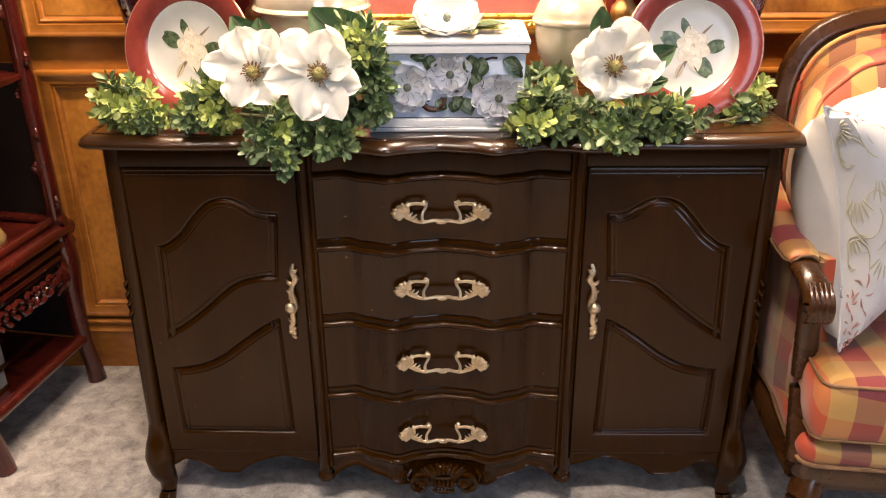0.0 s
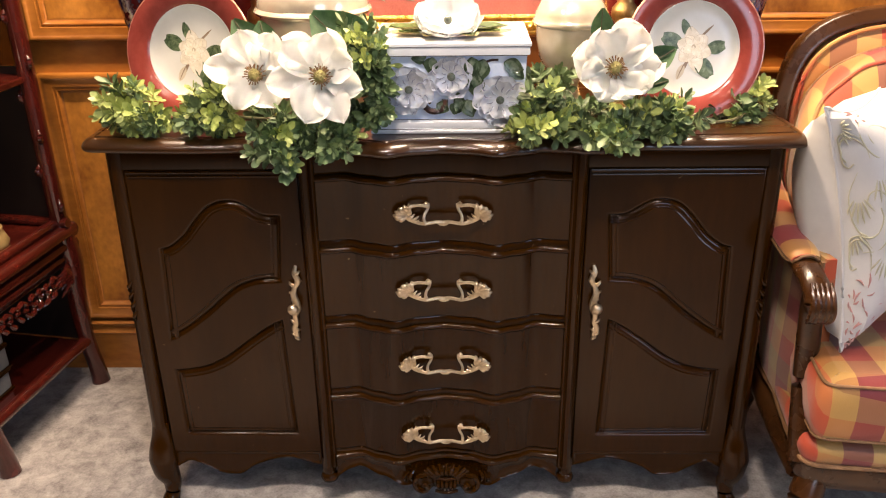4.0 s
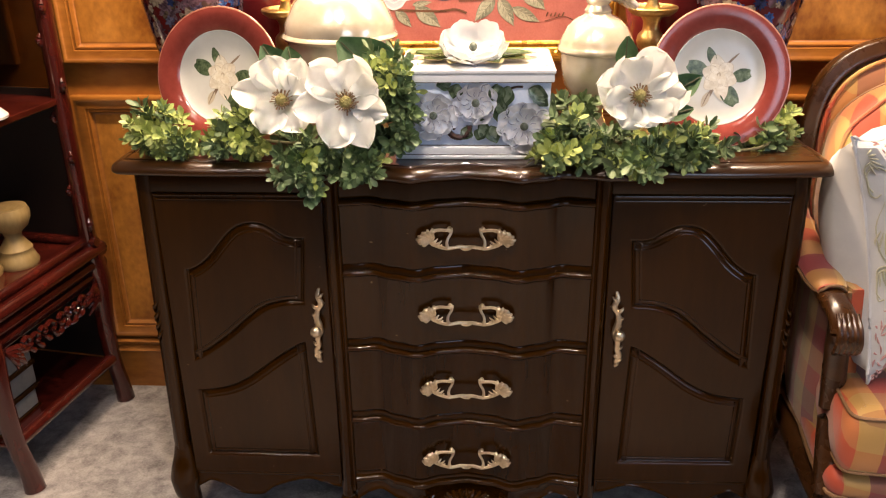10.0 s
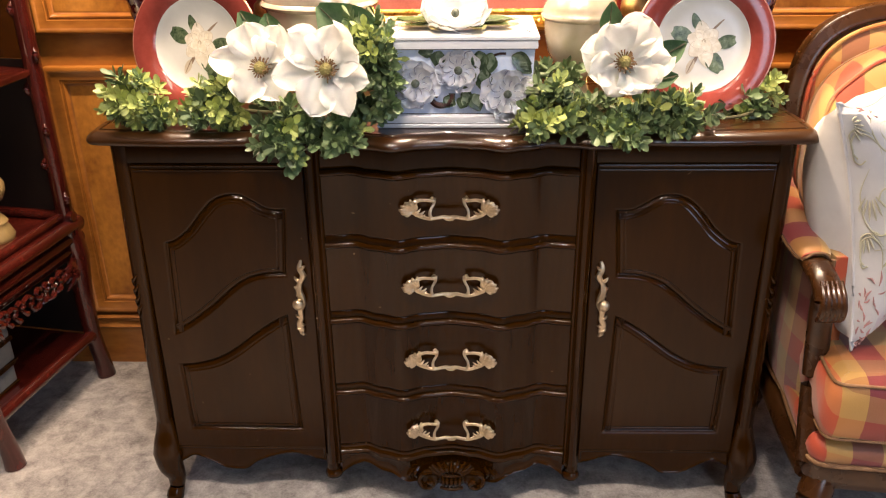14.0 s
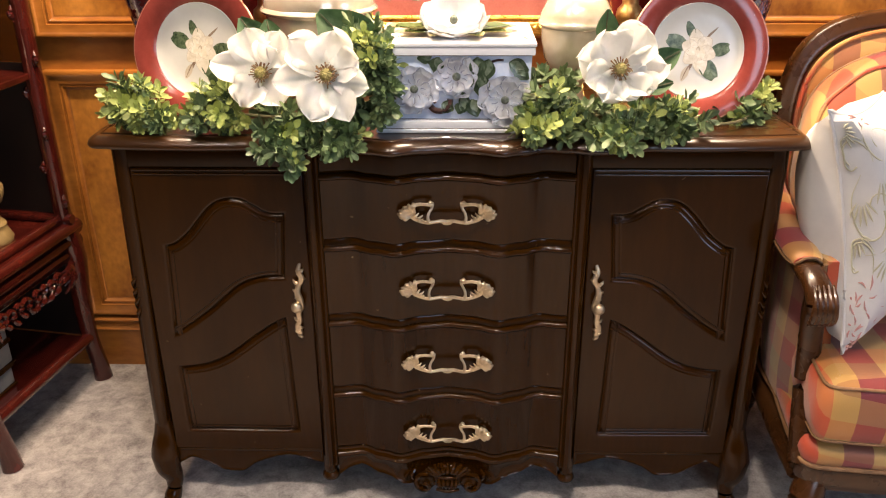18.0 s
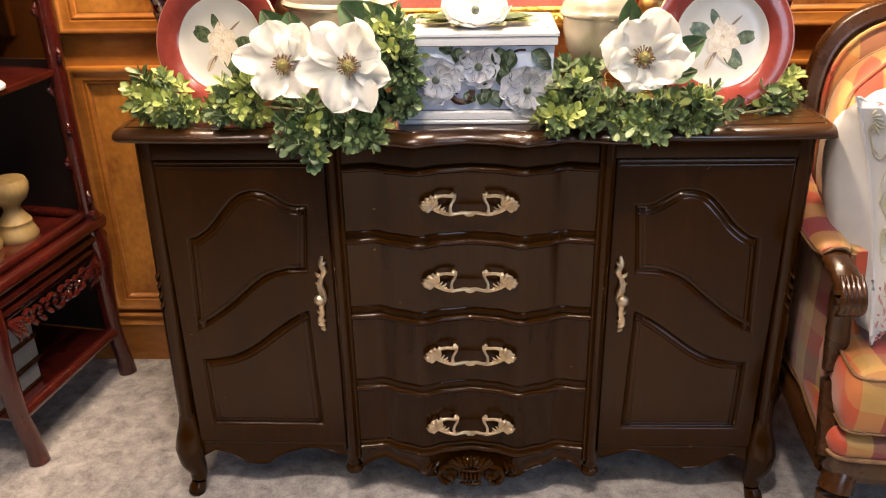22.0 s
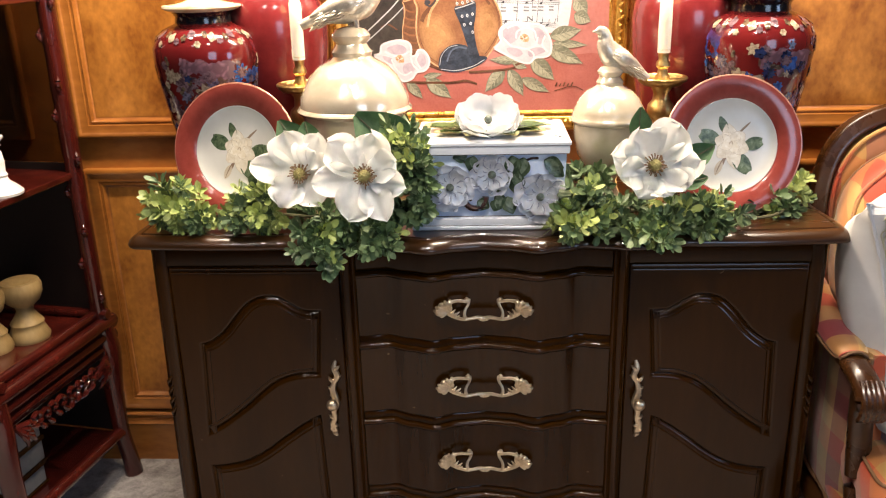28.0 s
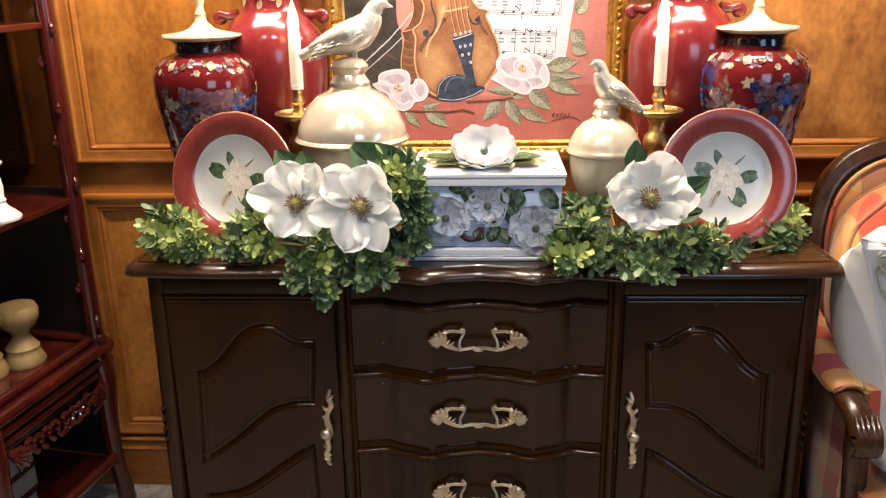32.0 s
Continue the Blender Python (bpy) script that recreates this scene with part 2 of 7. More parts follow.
# Red plate edge; its glints are put into the colour as pale flecks.
GLINT_RIM = shade("glint_flecked_rim", (0.30, 0.09, 0.06), (0.62, 0.36, 0.24), 0.3, 0.3, scale=60)
PEARL = shade("pearl_lustre_glass", (0.56, 0.475, 0.345), (0.74, 0.65, 0.50), 0.20, 0.38, scale=8, fine=50, bump=0.02, coat=1.0)
DOVE = shade("pearl_bird_glaze", (0.54, 0.48, 0.38), (0.76, 0.69, 0.57), 0.22, 0.35, scale=40, fine=130, bump=0.7, coat=0.6)
CHINA = shade("white_china", (0.72, 0.74, 0.76), (0.82, 0.83, 0.84), 0.18, scale=14, fine=90, bump=0.03, coat=0.4)
CHINA_BLUE = shade("pale_blue_china", (0.56, 0.67, 0.88), (0.78, 0.85, 0.94), 0.2, scale=22, fine=90, bump=0.05, coat=0.4)
PETAL_BLUE = shade("blue_white_petal_glaze", (0.76, 0.82, 0.93), (0.93, 0.94, 0.97), 0.2, scale=55, fine=120, bump=0.05, coat=0.4, contrast=(0.35, 0.6))
LEAF_GLAZE = shade("painted_leaf_glaze", (0.03, 0.06, 0.03), (0.14, 0.20, 0.11), 0.22, scale=60, fine=150, bump=0.05, coat=0.4)
TWIG_GLAZE = shade("painted_twig_glaze", (0.05, 0.04, 0.04), (0.13, 0.11, 0.10), 0.25)
SILK = shade("white_silk_petal", (0.80, 0.81, 0.78), (0.88, 0.885, 0.865), 0.6, scale=20, fine=150, bump=0.12, subsurface=0.08)
STAMEN = shade("tan_stamen", (0.11, 0.055, 0.025), (0.30, 0.18, 0.08), 0.8, scale=120, fine=300, bump=0.5)
PISTIL = shade("olive_flower_centre", (0.16, 0.14, 0.04), (0.32, 0.28, 0.10), 0.8, scale=120, fine=300, bump=0.6)
MAG_LEAF = shade("dark_silk_leaf", (0.042, 0.105, 0.040), (0.085, 0.180, 0.070), 0.55, scale=30, fine=200, bump=0.2)
LEAF = shade("boxwood_leaf", (0.056, 0.098, 0.042), (0.175, 0.245, 0.105), 0.45, scale=18, fine=150, bump=0.1, random_tone=0.35)
LEAF_YOUNG = shade("young_boxwood_leaf", (0.20, 0.26, 0.06), (0.44, 0.50, 0.17), 0.45, scale=18, fine=150, bump=0.1, random_tone=0.25)
STEM = shade("brown_stem", (0.05, 0.05, 0.02), (0.1, 0.09, 0.04), 0.7)
WAX = shade("ivory_candle_wax", (0.80, 0.72, 0.58), (0.86, 0.80, 0.68), 0.5, scale=10, subsurface=0.3)
FLAME = glow("flame_bulb", (1.0, 0.58, 0.20), 5.0)
MAHOGANY = shade("red_lacquered_wood", (0.026, 0.0034, 0.0026), (0.080, 0.0102, 0.0060), 0.22, scale=9, stretch=(1, 1, 0.3), fine=60, bump=0.10, coat=0.6)
CHAIR_WOOD = shade("walnut_chair_frame", (0.030, 0.0105, 0.0026), (0.070, 0.0265, 0.0075), 0.28, scale=10, fine=90, bump=0.06, coat=0.1)
LINEN = shade("white_linen", (0.54, 0.54, 0.54), (0.66, 0.66, 0.65), 0.85, scale=9, fine=1100, bump=0.2, sheen=0.15)
PIPING = shade("gold_piping", (0.17, 0.085, 0.035), (0.28, 0.15, 0.07), 0.6, scale=40)
WOOD_STICK = shade("pale_turned_wood", (0.26, 0.17, 0.060), (0.44, 0.31, 0.13), 0.55, scale=14, stretch=(1, 1, 0.3), bump=0.15)
WHITE_STICK = shade("white_glazed_stick", (0.66, 0.64, 0.60), (0.76, 0.74, 0.70), 0.3)
PAGE = shade("grey_paper", (0.13, 0.13, 0.13), (0.20, 0.20, 0.20), 0.8)
EMB_OLIVE = shade("olive_embroidery", (0.42, 0.41, 0.29), (0.53, 0.51, 0.38), 0.85, fine=400, bump=0.5)
EMB_PINK = shade("rose_embroidery", (0.42, 0.20, 0.19), (0.55, 0.33, 0.31), 0.85, fine=400, bump=0.5)
ORANGE, GOLD, BURG, SAGE, STRAW = (0.52, 0.075, 0.020), (0.50, 0.27, 0.060), (0.22, 0.026, 0.028), (0.22, 0.17, 0.075), (0.54, 0.32, 0.10)
WARP = [(0.0, ORANGE), (0.24, GOLD), (0.47, BURG), (0.74, STRAW)]
WEFT = [(0.0, ORANGE), (0.26, STRAW), (0.50, BURG), (0.74, SAGE)]
PLAID = plaid("silk_plaid", -0.37, 0.05)
PLAID_BACK = plaid("silk_plaid_on_back", -0.295, 0.03)
PLAID_CUSHION = plaid("silk_plaid_on_cushion", -0.262, 0.08)
PLAID_SIDE = plaid("silk_plaid_side", 0.0, 0.1, side=True)
JAR_GLAZE = floral_glaze("floral_jar_glaze", (0.15, 0.012, 0.010), (0.06, 0.006, 0.010), [(0.02, 0.03, 0.12), (0.30, 0.16, 0.20), (0.46, 0.34, 0.22), (0.03, 0.08, 0.34), (0.16, 0.09, 0.16), (0.22, 0.13, 0.10)], size=13, cover=0.44)

def nicked(m, colour, scale, share):
    """Small bare nicks scattered through a finish."""
    n, ln = m.node_tree.nodes, m.node_tree.links
    base = n["Principled BSDF"].inputs["Base Color"]
    src = base.links[0].from_socket
    tc = n.new("ShaderNodeTexCoord")
    nz = n.new("ShaderNodeTexNoise")
    nz.inputs["Scale"].default_value, nz.inputs["Detail"].default_value, nz.inputs["Roughness"].default_value = scale, 2, 0.4
    ln.new(tc.outputs["Object"], nz.inputs["Vector"])
    gate = n.new("ShaderNodeMapRange")
    gate.inputs["From Min"].default_value, gate.inputs["From Max"].default_value = share, share + 0.02
    ln.new(nz.outputs[0], gate.inputs["Value"])
    mx = n.new("ShaderNodeMix")
    mx.data_type = "RGBA"
    ln.new(gate.outputs[0], mx.inputs["Factor"])
    ln.new(src, mx.inputs["A"])
    mx.inputs["B"].default_value = (*colour, 1)
    ln.new(mx.outputs["Result"], base)


nicked(DARK_WOOD, (0.12, 0.075, 0.035), 55, 0.775)
nicked(TOP_WOOD, (0.16, 0.10, 0.05), 55, 0.77)
nicked(RED_GLAZE, (0.45, 0.22, 0.17), 60, 0.775)

# ---- building helpers ----
HOME = {}


def thing(name, label, category, at=(0, 0, 0), group="", turn=0.0):
    """The Empty at the base of a thing; its parts are given in the world's metres."""
    ob = tagged(new(name), label, category, group)
    ob.empty_display_size = 0.05
    HOME[ob] = pose(*at, 0, 0, turn)
    ob.matrix_basis = HOME[ob]
    return ob


def finish(bm, smooth):
    bmesh.ops.recalc_face_normals(bm, faces=bm.faces)
    for f in bm.faces:
        f.smooth = smooth
    me = bpy.data.meshes.new("mesh")
    bm.to_mesh(me)
    bm.free()
    return me


def part(name, bm, material, parent=None, label="", smooth=True, local=False):
    """Links a bmesh as one mesh object under a thing or a part."""
    home = HOME.get(parent, Matrix())
    if not local:
        bm.transform(home.inverted())
    me = finish(bm, smooth)
    if smooth:
        me.set_sharp_from_angle(angle=radians(42))
    for m in material if isinstance(material, (list, tuple)) else [material]:
        me.materials.append(m)
    ob = new(name, me)
    ob.parent = parent
    HOME[ob] = home
    if label:
        ob["label"] = label
    return ob


def block(x0, x1, y0, y1, z0, z1, bevel=0.0, seg=2):
    bm = bmesh.new()
    bmesh.ops.create_cube(bm, size=1, matrix=Matrix.LocRotScale(((x0 + x1) / 2, (y0 + y1) / 2, (z0 + z1) / 2), None, (x1 - x0, y1 - y0, z1 - z0)))
    if bevel:
        bmesh.ops.bevel(bm, geom=list(bm.edges), offset=bevel, segments=seg, affect="EDGES", profile=0.5)
    return bm


def lathe(profile, at=(0, 0, 0), seg=48):
    """Turned form from (radius, height) pairs."""
    bm = bmesh.new()
    rings = []
    for r, z in profile:
        if r < 1e-5:
            rings.append([bm.verts.new((at[0], at[1], at[2] + z))])
        else:
            rings.append([bm.verts.new((at[0] + r * math.cos(2 * math.pi * i / seg), at[1] + r * math.sin(2 * math.pi * i / seg), at[2] + z)) for i in range(seg)])
    for a, b in zip(rings, rings[1:]):
        for i in range(seg):
            j = (i + 1) % seg
            quad = [a[i % len(a)], a[j % len(a)], b[j % len(b)], b[i % len(b)]]
            quad = list(dict.fromkeys(quad))
            if len(quad) > 2:
                bm.faces.new(quad)
    return bm


def curve_of(points, n=8, closed=False):
    """A smooth line through the points."""
    pts = [Vector(p) for p in points]
    if closed:
        pts = [pts[-1], *pts, pts[0], pts[1]]
    else:
        pts = [pts[0] * 2 - pts[1], *pts, pts[-1] * 2 - pts[-2]]
    out = []
    for a, b, c, d in zip(pts, pts[1:], pts[2:], pts[3:]):
        for k in range(n):
            t = k / n
            out.append(0.5 * (2 * b + (c - a) * t + (2 * a - 5 * b + 4 * c - d) * t * t + (3 * b - a - 3 * c + d) * t ** 3))
    if not closed:
        out.append(pts[-2])
    return out


def tube(points, radius, seg=8, n=6, flat=1.0, bm=None, up=(0, 0, 1), closed=False):
    """A rounded rod along the points; radius one number or one for each point."""
    bm = bm or bmesh.new()
    line = curve_of(points, n, closed)
    rad = radius if isinstance(radius, (list, tuple)) else [radius] * len(points)
    if closed:
        rad = list(rad) + [rad[0]]
    rings = []
    for i, p in enumerate(line):
        s = i / n
        k = min(int(s), len(rad) - 2)
        f = min(s - k, 1)
        r = rad[k] * (1 - f) + rad[k + 1] * f
        nxt, prv = line[(i + 1) % len(line)] if closed else line[min(i + 1, len(line) - 1)], line[i - 1] if (closed or i) else line[0]
        d = (nxt - prv).normalized()
        u = Vector(up)
        if abs(d.dot(u)) > 0.95:
            u = Vector((0, 1, 0)) if abs(d.y) < 0.9 else Vector((1, 0, 0))
        s1 = d.cross(u).normalized()
        s2 = s1.cross(d).normalized()
        rings.append([bm.verts.new(p + r * (s1 * math.cos(2 * math.pi * q / seg) + flat * s2 * math.sin(2 * math.pi * q / seg))) for q in range(seg)])
    pairs = list(zip(rings, rings[1:])) + ([(rings[-1], rings[0])] if closed else [])
    for a, b in pairs:
        for q in range(seg):
            bm.faces.new((a[q], a[(q + 1) % seg], b[(q + 1) % seg], b[q]))
    if not closed:
        bm.faces.new(rings[0])
        bm.faces.new(rings[-1][::-1])
    return bm


def island_parts(name, bm, material, parent, label=""):
    """Each connected piece of a carving becomes a part of its own."""
    left = set(bm.verts)
    bm.verts.index_update()
    while left:
        seed = min(left, key=lambda v: v.index)
        stack, island = [seed], {seed}
        while stack:
            for e in stack.pop().link_edges:
                for v in e.verts:
                    if v not in island:
                        island.add(v)
                        stack.append(v)
        left -= island
        piece, twin = bmesh.new(), {}
        for v in sorted(island, key=lambda v: v.index):
            twin[v] = piece.verts.new(v.co)
        for f in {f for v in island for f in v.link_faces}:
            piece.faces.new([twin[v] for v in f.verts])
        part(name, piece, material, parent, label)
    bm.free()


def inset_loop(pts, d):
    """The closed 2D outline moved inwards by d (outline runs counter-clockwise)."""
    out = []
    n = len(pts)
    for i in range(n):
        p, a, b = pts[i], pts[i - 1], pts[(i + 1) % n]
        e1, e2 = (p - a), (b - p)
        n1, n2 = Vector((-e1.y, e1.x)).normalized(), Vector((-e2.y, e2.x)).normalized()
        m = n1 + n2
        m = m / max(m.length_squared / 2, 0.55)
        out.append(p + m * d)
    return out


def relief(outline, steps, place, cap=True):
    """A raised panel: the outline inset step by step; steps are (inset, height); place maps (u, v, height) into the world."""
    pts = [Vector(p) for p in outline]
    area = sum(a.x * b.y - b.x * a.y for a, b in zip(pts, pts[1:] + pts[:1]))
    if area < 0:
        pts = pts[::-1]
    bm = bmesh.new()
    loops = []
    for d, h in steps:
        loops.append([bm.verts.new(place(q.x, q.y, h)) for q in inset_loop(pts, d)])
    n = len(pts)
    for a, b in zip(loops, loops[1:]):
        for i in range(n):
            bm.faces.new((a[i], a[(i + 1) % n], b[(i + 1) % n], b[i]))
    if cap:
        flat = inset_loop(pts, steps[-1][0])
        top = [bm.verts.new(v.co) for v in loops[-1]]
        verts, edges, faces = geometry.delaunay_2d_cdt([Vector((q.x, q.y)) for q in flat], [], [list(range(n))], 1, 1e-7)[:3]
        spots = {(round(q.x, 6), round(q.y, 6)): v for q, v in zip(flat, top)}
        h = steps[-1][1]
        ring = [spots.get((round(q.x, 6), round(q.y, 6))) or bm.verts.new(place(q.x, q.y, h)) for q in verts]
        for tri in faces:
            if len({ring[i] for i in tri}) == len(tri):
                bm.faces.new([ring[i] for i in tri])
        bm.normal_update()
    return bm


def join(parts):
    """One bmesh out of (bmesh, pose) pairs."""
    out = bmesh.new()
    for bm, m in parts:
        bm.transform(m)
        me = bpy.data.meshes.new("tmp")
        bm.to_mesh(me)
        bm.free()
        out.from_mesh(me)
        bpy.data.meshes.remove(me)
    return out


def resample(pts, step):
    """Points spread evenly along a closed polygon, its corners kept."""
    out = []
    for a, b in zip(pts, pts[1:] + pts[:1]):
        a, b = Vector(a), Vector(b)
        k = max(1, int((b - a).length / step))
        out += [a.lerp(b, i / k) for i in range(k)]
    return out


# ---- room ----
def setting(name, bm, material, label, category, smooth=False):
    return tagged(part(name, bm, material, None, "", smooth), label, category, "", "structure")


WALL, FLOOR = 0.562, -0.065
setting("floor", block(-3.2, 3.2, -4.2, 0.7, FLOOR - 0.06, FLOOR), CARPET, "grey beige cut-pile carpet, trodden and patchy", "carpet")
# Unseen ceiling and walls close the room; dark umber cuts their bounce light.
setting("ceiling", block(-3.3, 3.3, -4.3, 0.7, 2.62, 2.72), PLASTER, "unseen plain umber plaster ceiling, dark to cut bounce", "ceiling")
setting("wall_east", block(3.2, 3.32, -4.2, 0.7, FLOOR, 2.62), PLASTER, "unseen plain umber plaster wall, dark to cut bounce", "wall")
setting("wall_west", block(-3.32, -3.2, -4.2, 0.7, FLOOR, 2.62), PLASTER, "unseen plain umber plaster wall, dark to cut bounce", "wall")
setting("wall_south", block(-3.3, 3.3, -4.32, -4.2, FLOOR, 2.62), PLASTER, "unseen plain umber plaster wall behind the walker, dark to cut bounce", "wall")
north = setting("wall_north", block(-3.2, 3.2, WALL, WALL + 0.13, FLOOR, 2.62), HONEY_RAIL, "honey-stained wood panelled wall with raised mouldings", "panelled wall")


def wall_panel(x0, x1, z0, z1, name):
    """A moulded frame laid on the wall with a raised field inside it."""
    out = [(x0, z0), (x1, z0), (x1, z1), (x0, z1)]
    prof = [(0, 0.0), (0, 0.017), (0.0015, 0.0215), (0.005, 0.0235), (0.010, 0.0225), (0.013, 0.0190), (0.015, 0.0180), (0.033, 0.0165), (0.0345, 0.0125), (0.0375, 0.0120), (0.0395, 0.0140), (0.0425, 0.0140), (0.0445, 0.0115), (0.0465, 0.0060), (0.0490, 0.0040), (0.052, 0.0030)]
    part(name + "_moulding", relief(out, prof, lambda u, v, h: Vector((u, WALL - h, v)), cap=False), HONEY_RAIL, north)
    d = 0.0515
    part(name, relief([(x0 + d, z0 + d), (x1 - d, z0 + d), (x1 - d, z1 - d), (x0 + d, z1 - d)], [(0, 0.0), (0, 0.002), (0.002, 0.003)], lambda u, v, h: Vector((u, WALL - h, v))), HONEY, north)


def panel_row(cuts):
    for x0, x1 in cuts:
        wall_panel(x0, x1, 0.905, 2.35, "upper_panel")
        wall_panel(x0, x1, 0.107, 0.822, "lower_panel")


panel_row([(-3.10, -2.20), (-2.08, -1.17), (-1.050, -0.05), (0.07, 1.19), (1.31, 2.2), (2.32, 3.1)])
base = relief([(-3.2, FLOOR), (3.2, FLOOR), (3.2, 0.06), (-3.2, 0.06)], [(0, 0.0), (0, 0.014), (0.001, 0.014)], lambda u, v, h: Vector((u, WALL - h, v)))
setting("baseboard", base, HONEY_RAIL, "honey-stained wooden skirting board at the carpet", "baseboard")
cap_bm = relief([(-3.2, 0.056), (3.2, 0.056), (3.2, 0.098), (-3.2, 0.098)], [(0, 0.001), (0, 0.021), (0.006, 0.026), (0.014, 0.020), (0.018, 0.012)], lambda u, v, h: Vector((u, WALL - h, v)))
setting("trim", cap_bm, HONEY_RAIL, "moulded cap of the wooden skirting board", "trim")

# ---- sideboard ----
cab = thing("sideboard", "dark-stained serpentine-front wooden sideboard with brass pulls", "sideboard", (0, 0.2, FLOOR))
SERP = [(0.0, -0.028), (0.05, -0.036), (0.105, -0.055), (0.15, -0.041), (0.195, -0.022), (0.235, -0.029), (0.268, -0.038)]


def serp(x):
    """How far the drawer fronts come forward at x."""
    x = min(abs(x), SERP[-1][0])
    for (a, ya), (b, yb) in zip(SERP, SERP[1:]):
        if x <= b:
            t = (x - a) / (b - a)
            t = t * t * (3 - 2 * t)
            return ya + (yb - ya) * t
    return SERP[-1][1]


DOOR_Y = -0.020
part("body", block(-0.655, 0.655, 0.005, 0.53, 0.062, 0.802, 0.004), DARK_WOOD, cab)


def top_front(x):
    a = abs(x)
    if a < 0.285:
        return serp(x) - 0.040
    t = (a - 0.285) / 0.39
    return -0.078 + 0.030 * min(1, t * 4) ** 1.5 - 0.012 * math.sin(math.pi * t)


def top_outline():
    half = []
    for i in range(0, 68):
        x = 0.678 * i / 67
        half.append((x, top_front(x)))
    for k in range(1, 9):
        a = math.pi / 2 * k / 8
        half.append((0.678 + 0.024 * math.sin(a), top_front(0.678) + 0.03 * (1 - math.cos(a))))
    half += [(0.701, 0.05), (0.693, 0.12), (0.692, 0.2), (0.696, 0.3), (0.700, 0.4), (0.700, 0.535)]
    return [(-x, y) for x, y in half[::-1][:-1]] + half


part("top", relief(top_outline(), [(0.016, 0.802), (0.010, 0.8045), (0.004, 0.8065), (0.001, 0.809), (0.0, 0.812), (0.001, 0.816), (0.0035, 0.8205), (0.008, 0.8245), (0.014, 0.828), (0.021, 0.8302), (0.025, 0.8300), (0.0265, 0.8285), (0.029, 0.8285), (0.031, 0.831)], lambda u, v, h: Vector((u, v, h))), TOP_WOOD, cab, "dark polished serpentine top with a moulded edge")


def frieze(x0, x1, z0, z1, yfun, name, lip=0.0, n=40):
    """A front that follows the serpentine line, with a small raised lip along its top edge."""
    bm = bmesh.new()
    prof = [(z0, 0.0015), (z0 + 0.0025, -0.0004), (z0 + 0.006, -0.001), (z1 - 0.014, -0.001)] + ([(z1 - 0.0125, -0.0018), (z1 - 0.0110, -0.0036), (z1 - 0.0090, -0.0052), (z1 - 0.0065, -0.0056), (z1 - 0.0040, -0.0046), (z1 - 0.0018, -0.0026), (z1, 0.0005)] if lip else [(z1 - 0.003, -0.001), (z1, 0.0008)])
    cols = []
    for i in range(n + 1):
        x = x0 + (x1 - x0) * i / n
        y = yfun(x)
        end = 0.003 if i in (0, n) else 0.0
        cols.append([bm.verts.new((x, y + dy + end, z)) for z, dy in prof] + [bm.verts.new((x, 0.02, z1)), bm.verts.new((x, 0.02, z0))])
    k = len(cols[0])
    for a, b in zip(cols, cols[1:]):
        for j in range(k):
            bm.faces.new((a[j], b[j], b[(j + 1) % k], a[(j + 1) % k]))
    bm.faces.new(cols[0])
    bm.faces.new(cols[-1][::-1])
    return part(name, bm, DARK_WOOD, cab)


frieze(-0.268, 0.268, 0.7525, 0.803, lambda x: serp(x) + 0.002, "frieze")
for s in (-1, 1):
    x0, x1 = sorted((s * 0.272, s * 0.650))
    part("frieze", block(x0, x1, DOOR_Y, 0.02, 0.7613, 0.803, 0.0012), DARK_WOOD, cab)


def fuse(bm):
    """Weld overlapping pieces of one casting together, each at its nearest point."""
    bm.verts.index_update()
    groups, seen = [], set()
    for v in bm.verts:
        if v in seen:
            continue
        stack, group = [v], []
        seen.add(v)
        while stack:
            w = stack.pop()
            group.append(w)
            for e in w.link_edges:
                o = e.other_vert(w)
                if o not in seen:
                    seen.add(o)
                    stack.append(o)
        groups.append(group)
    base, rest, pairs, used = list(groups[0]), groups[1:], {}, set()
    while rest:
        at = np.array([v.co for v in base])
        best = None
        for g in rest:
            free = [v for v in g if v not in used]
            d = ((np.array([v.co for v in free])[:, None] - at[None]) ** 2).sum(2)
            i, j = np.unravel_index(int(d.argmin()), d.shape)
            if best is None or d[i, j] < best[0]:
                best = (d[i, j], free[i], base[j], g)
        pairs[best[1]] = best[2]
        used.add(best[1])
        base += [v for v in best[3] if v is not best[1]]
        rest = [g for g in rest if g is not best[3]]
    bmesh.ops.weld_verts(bm, targetmap=pairs)
    return bm


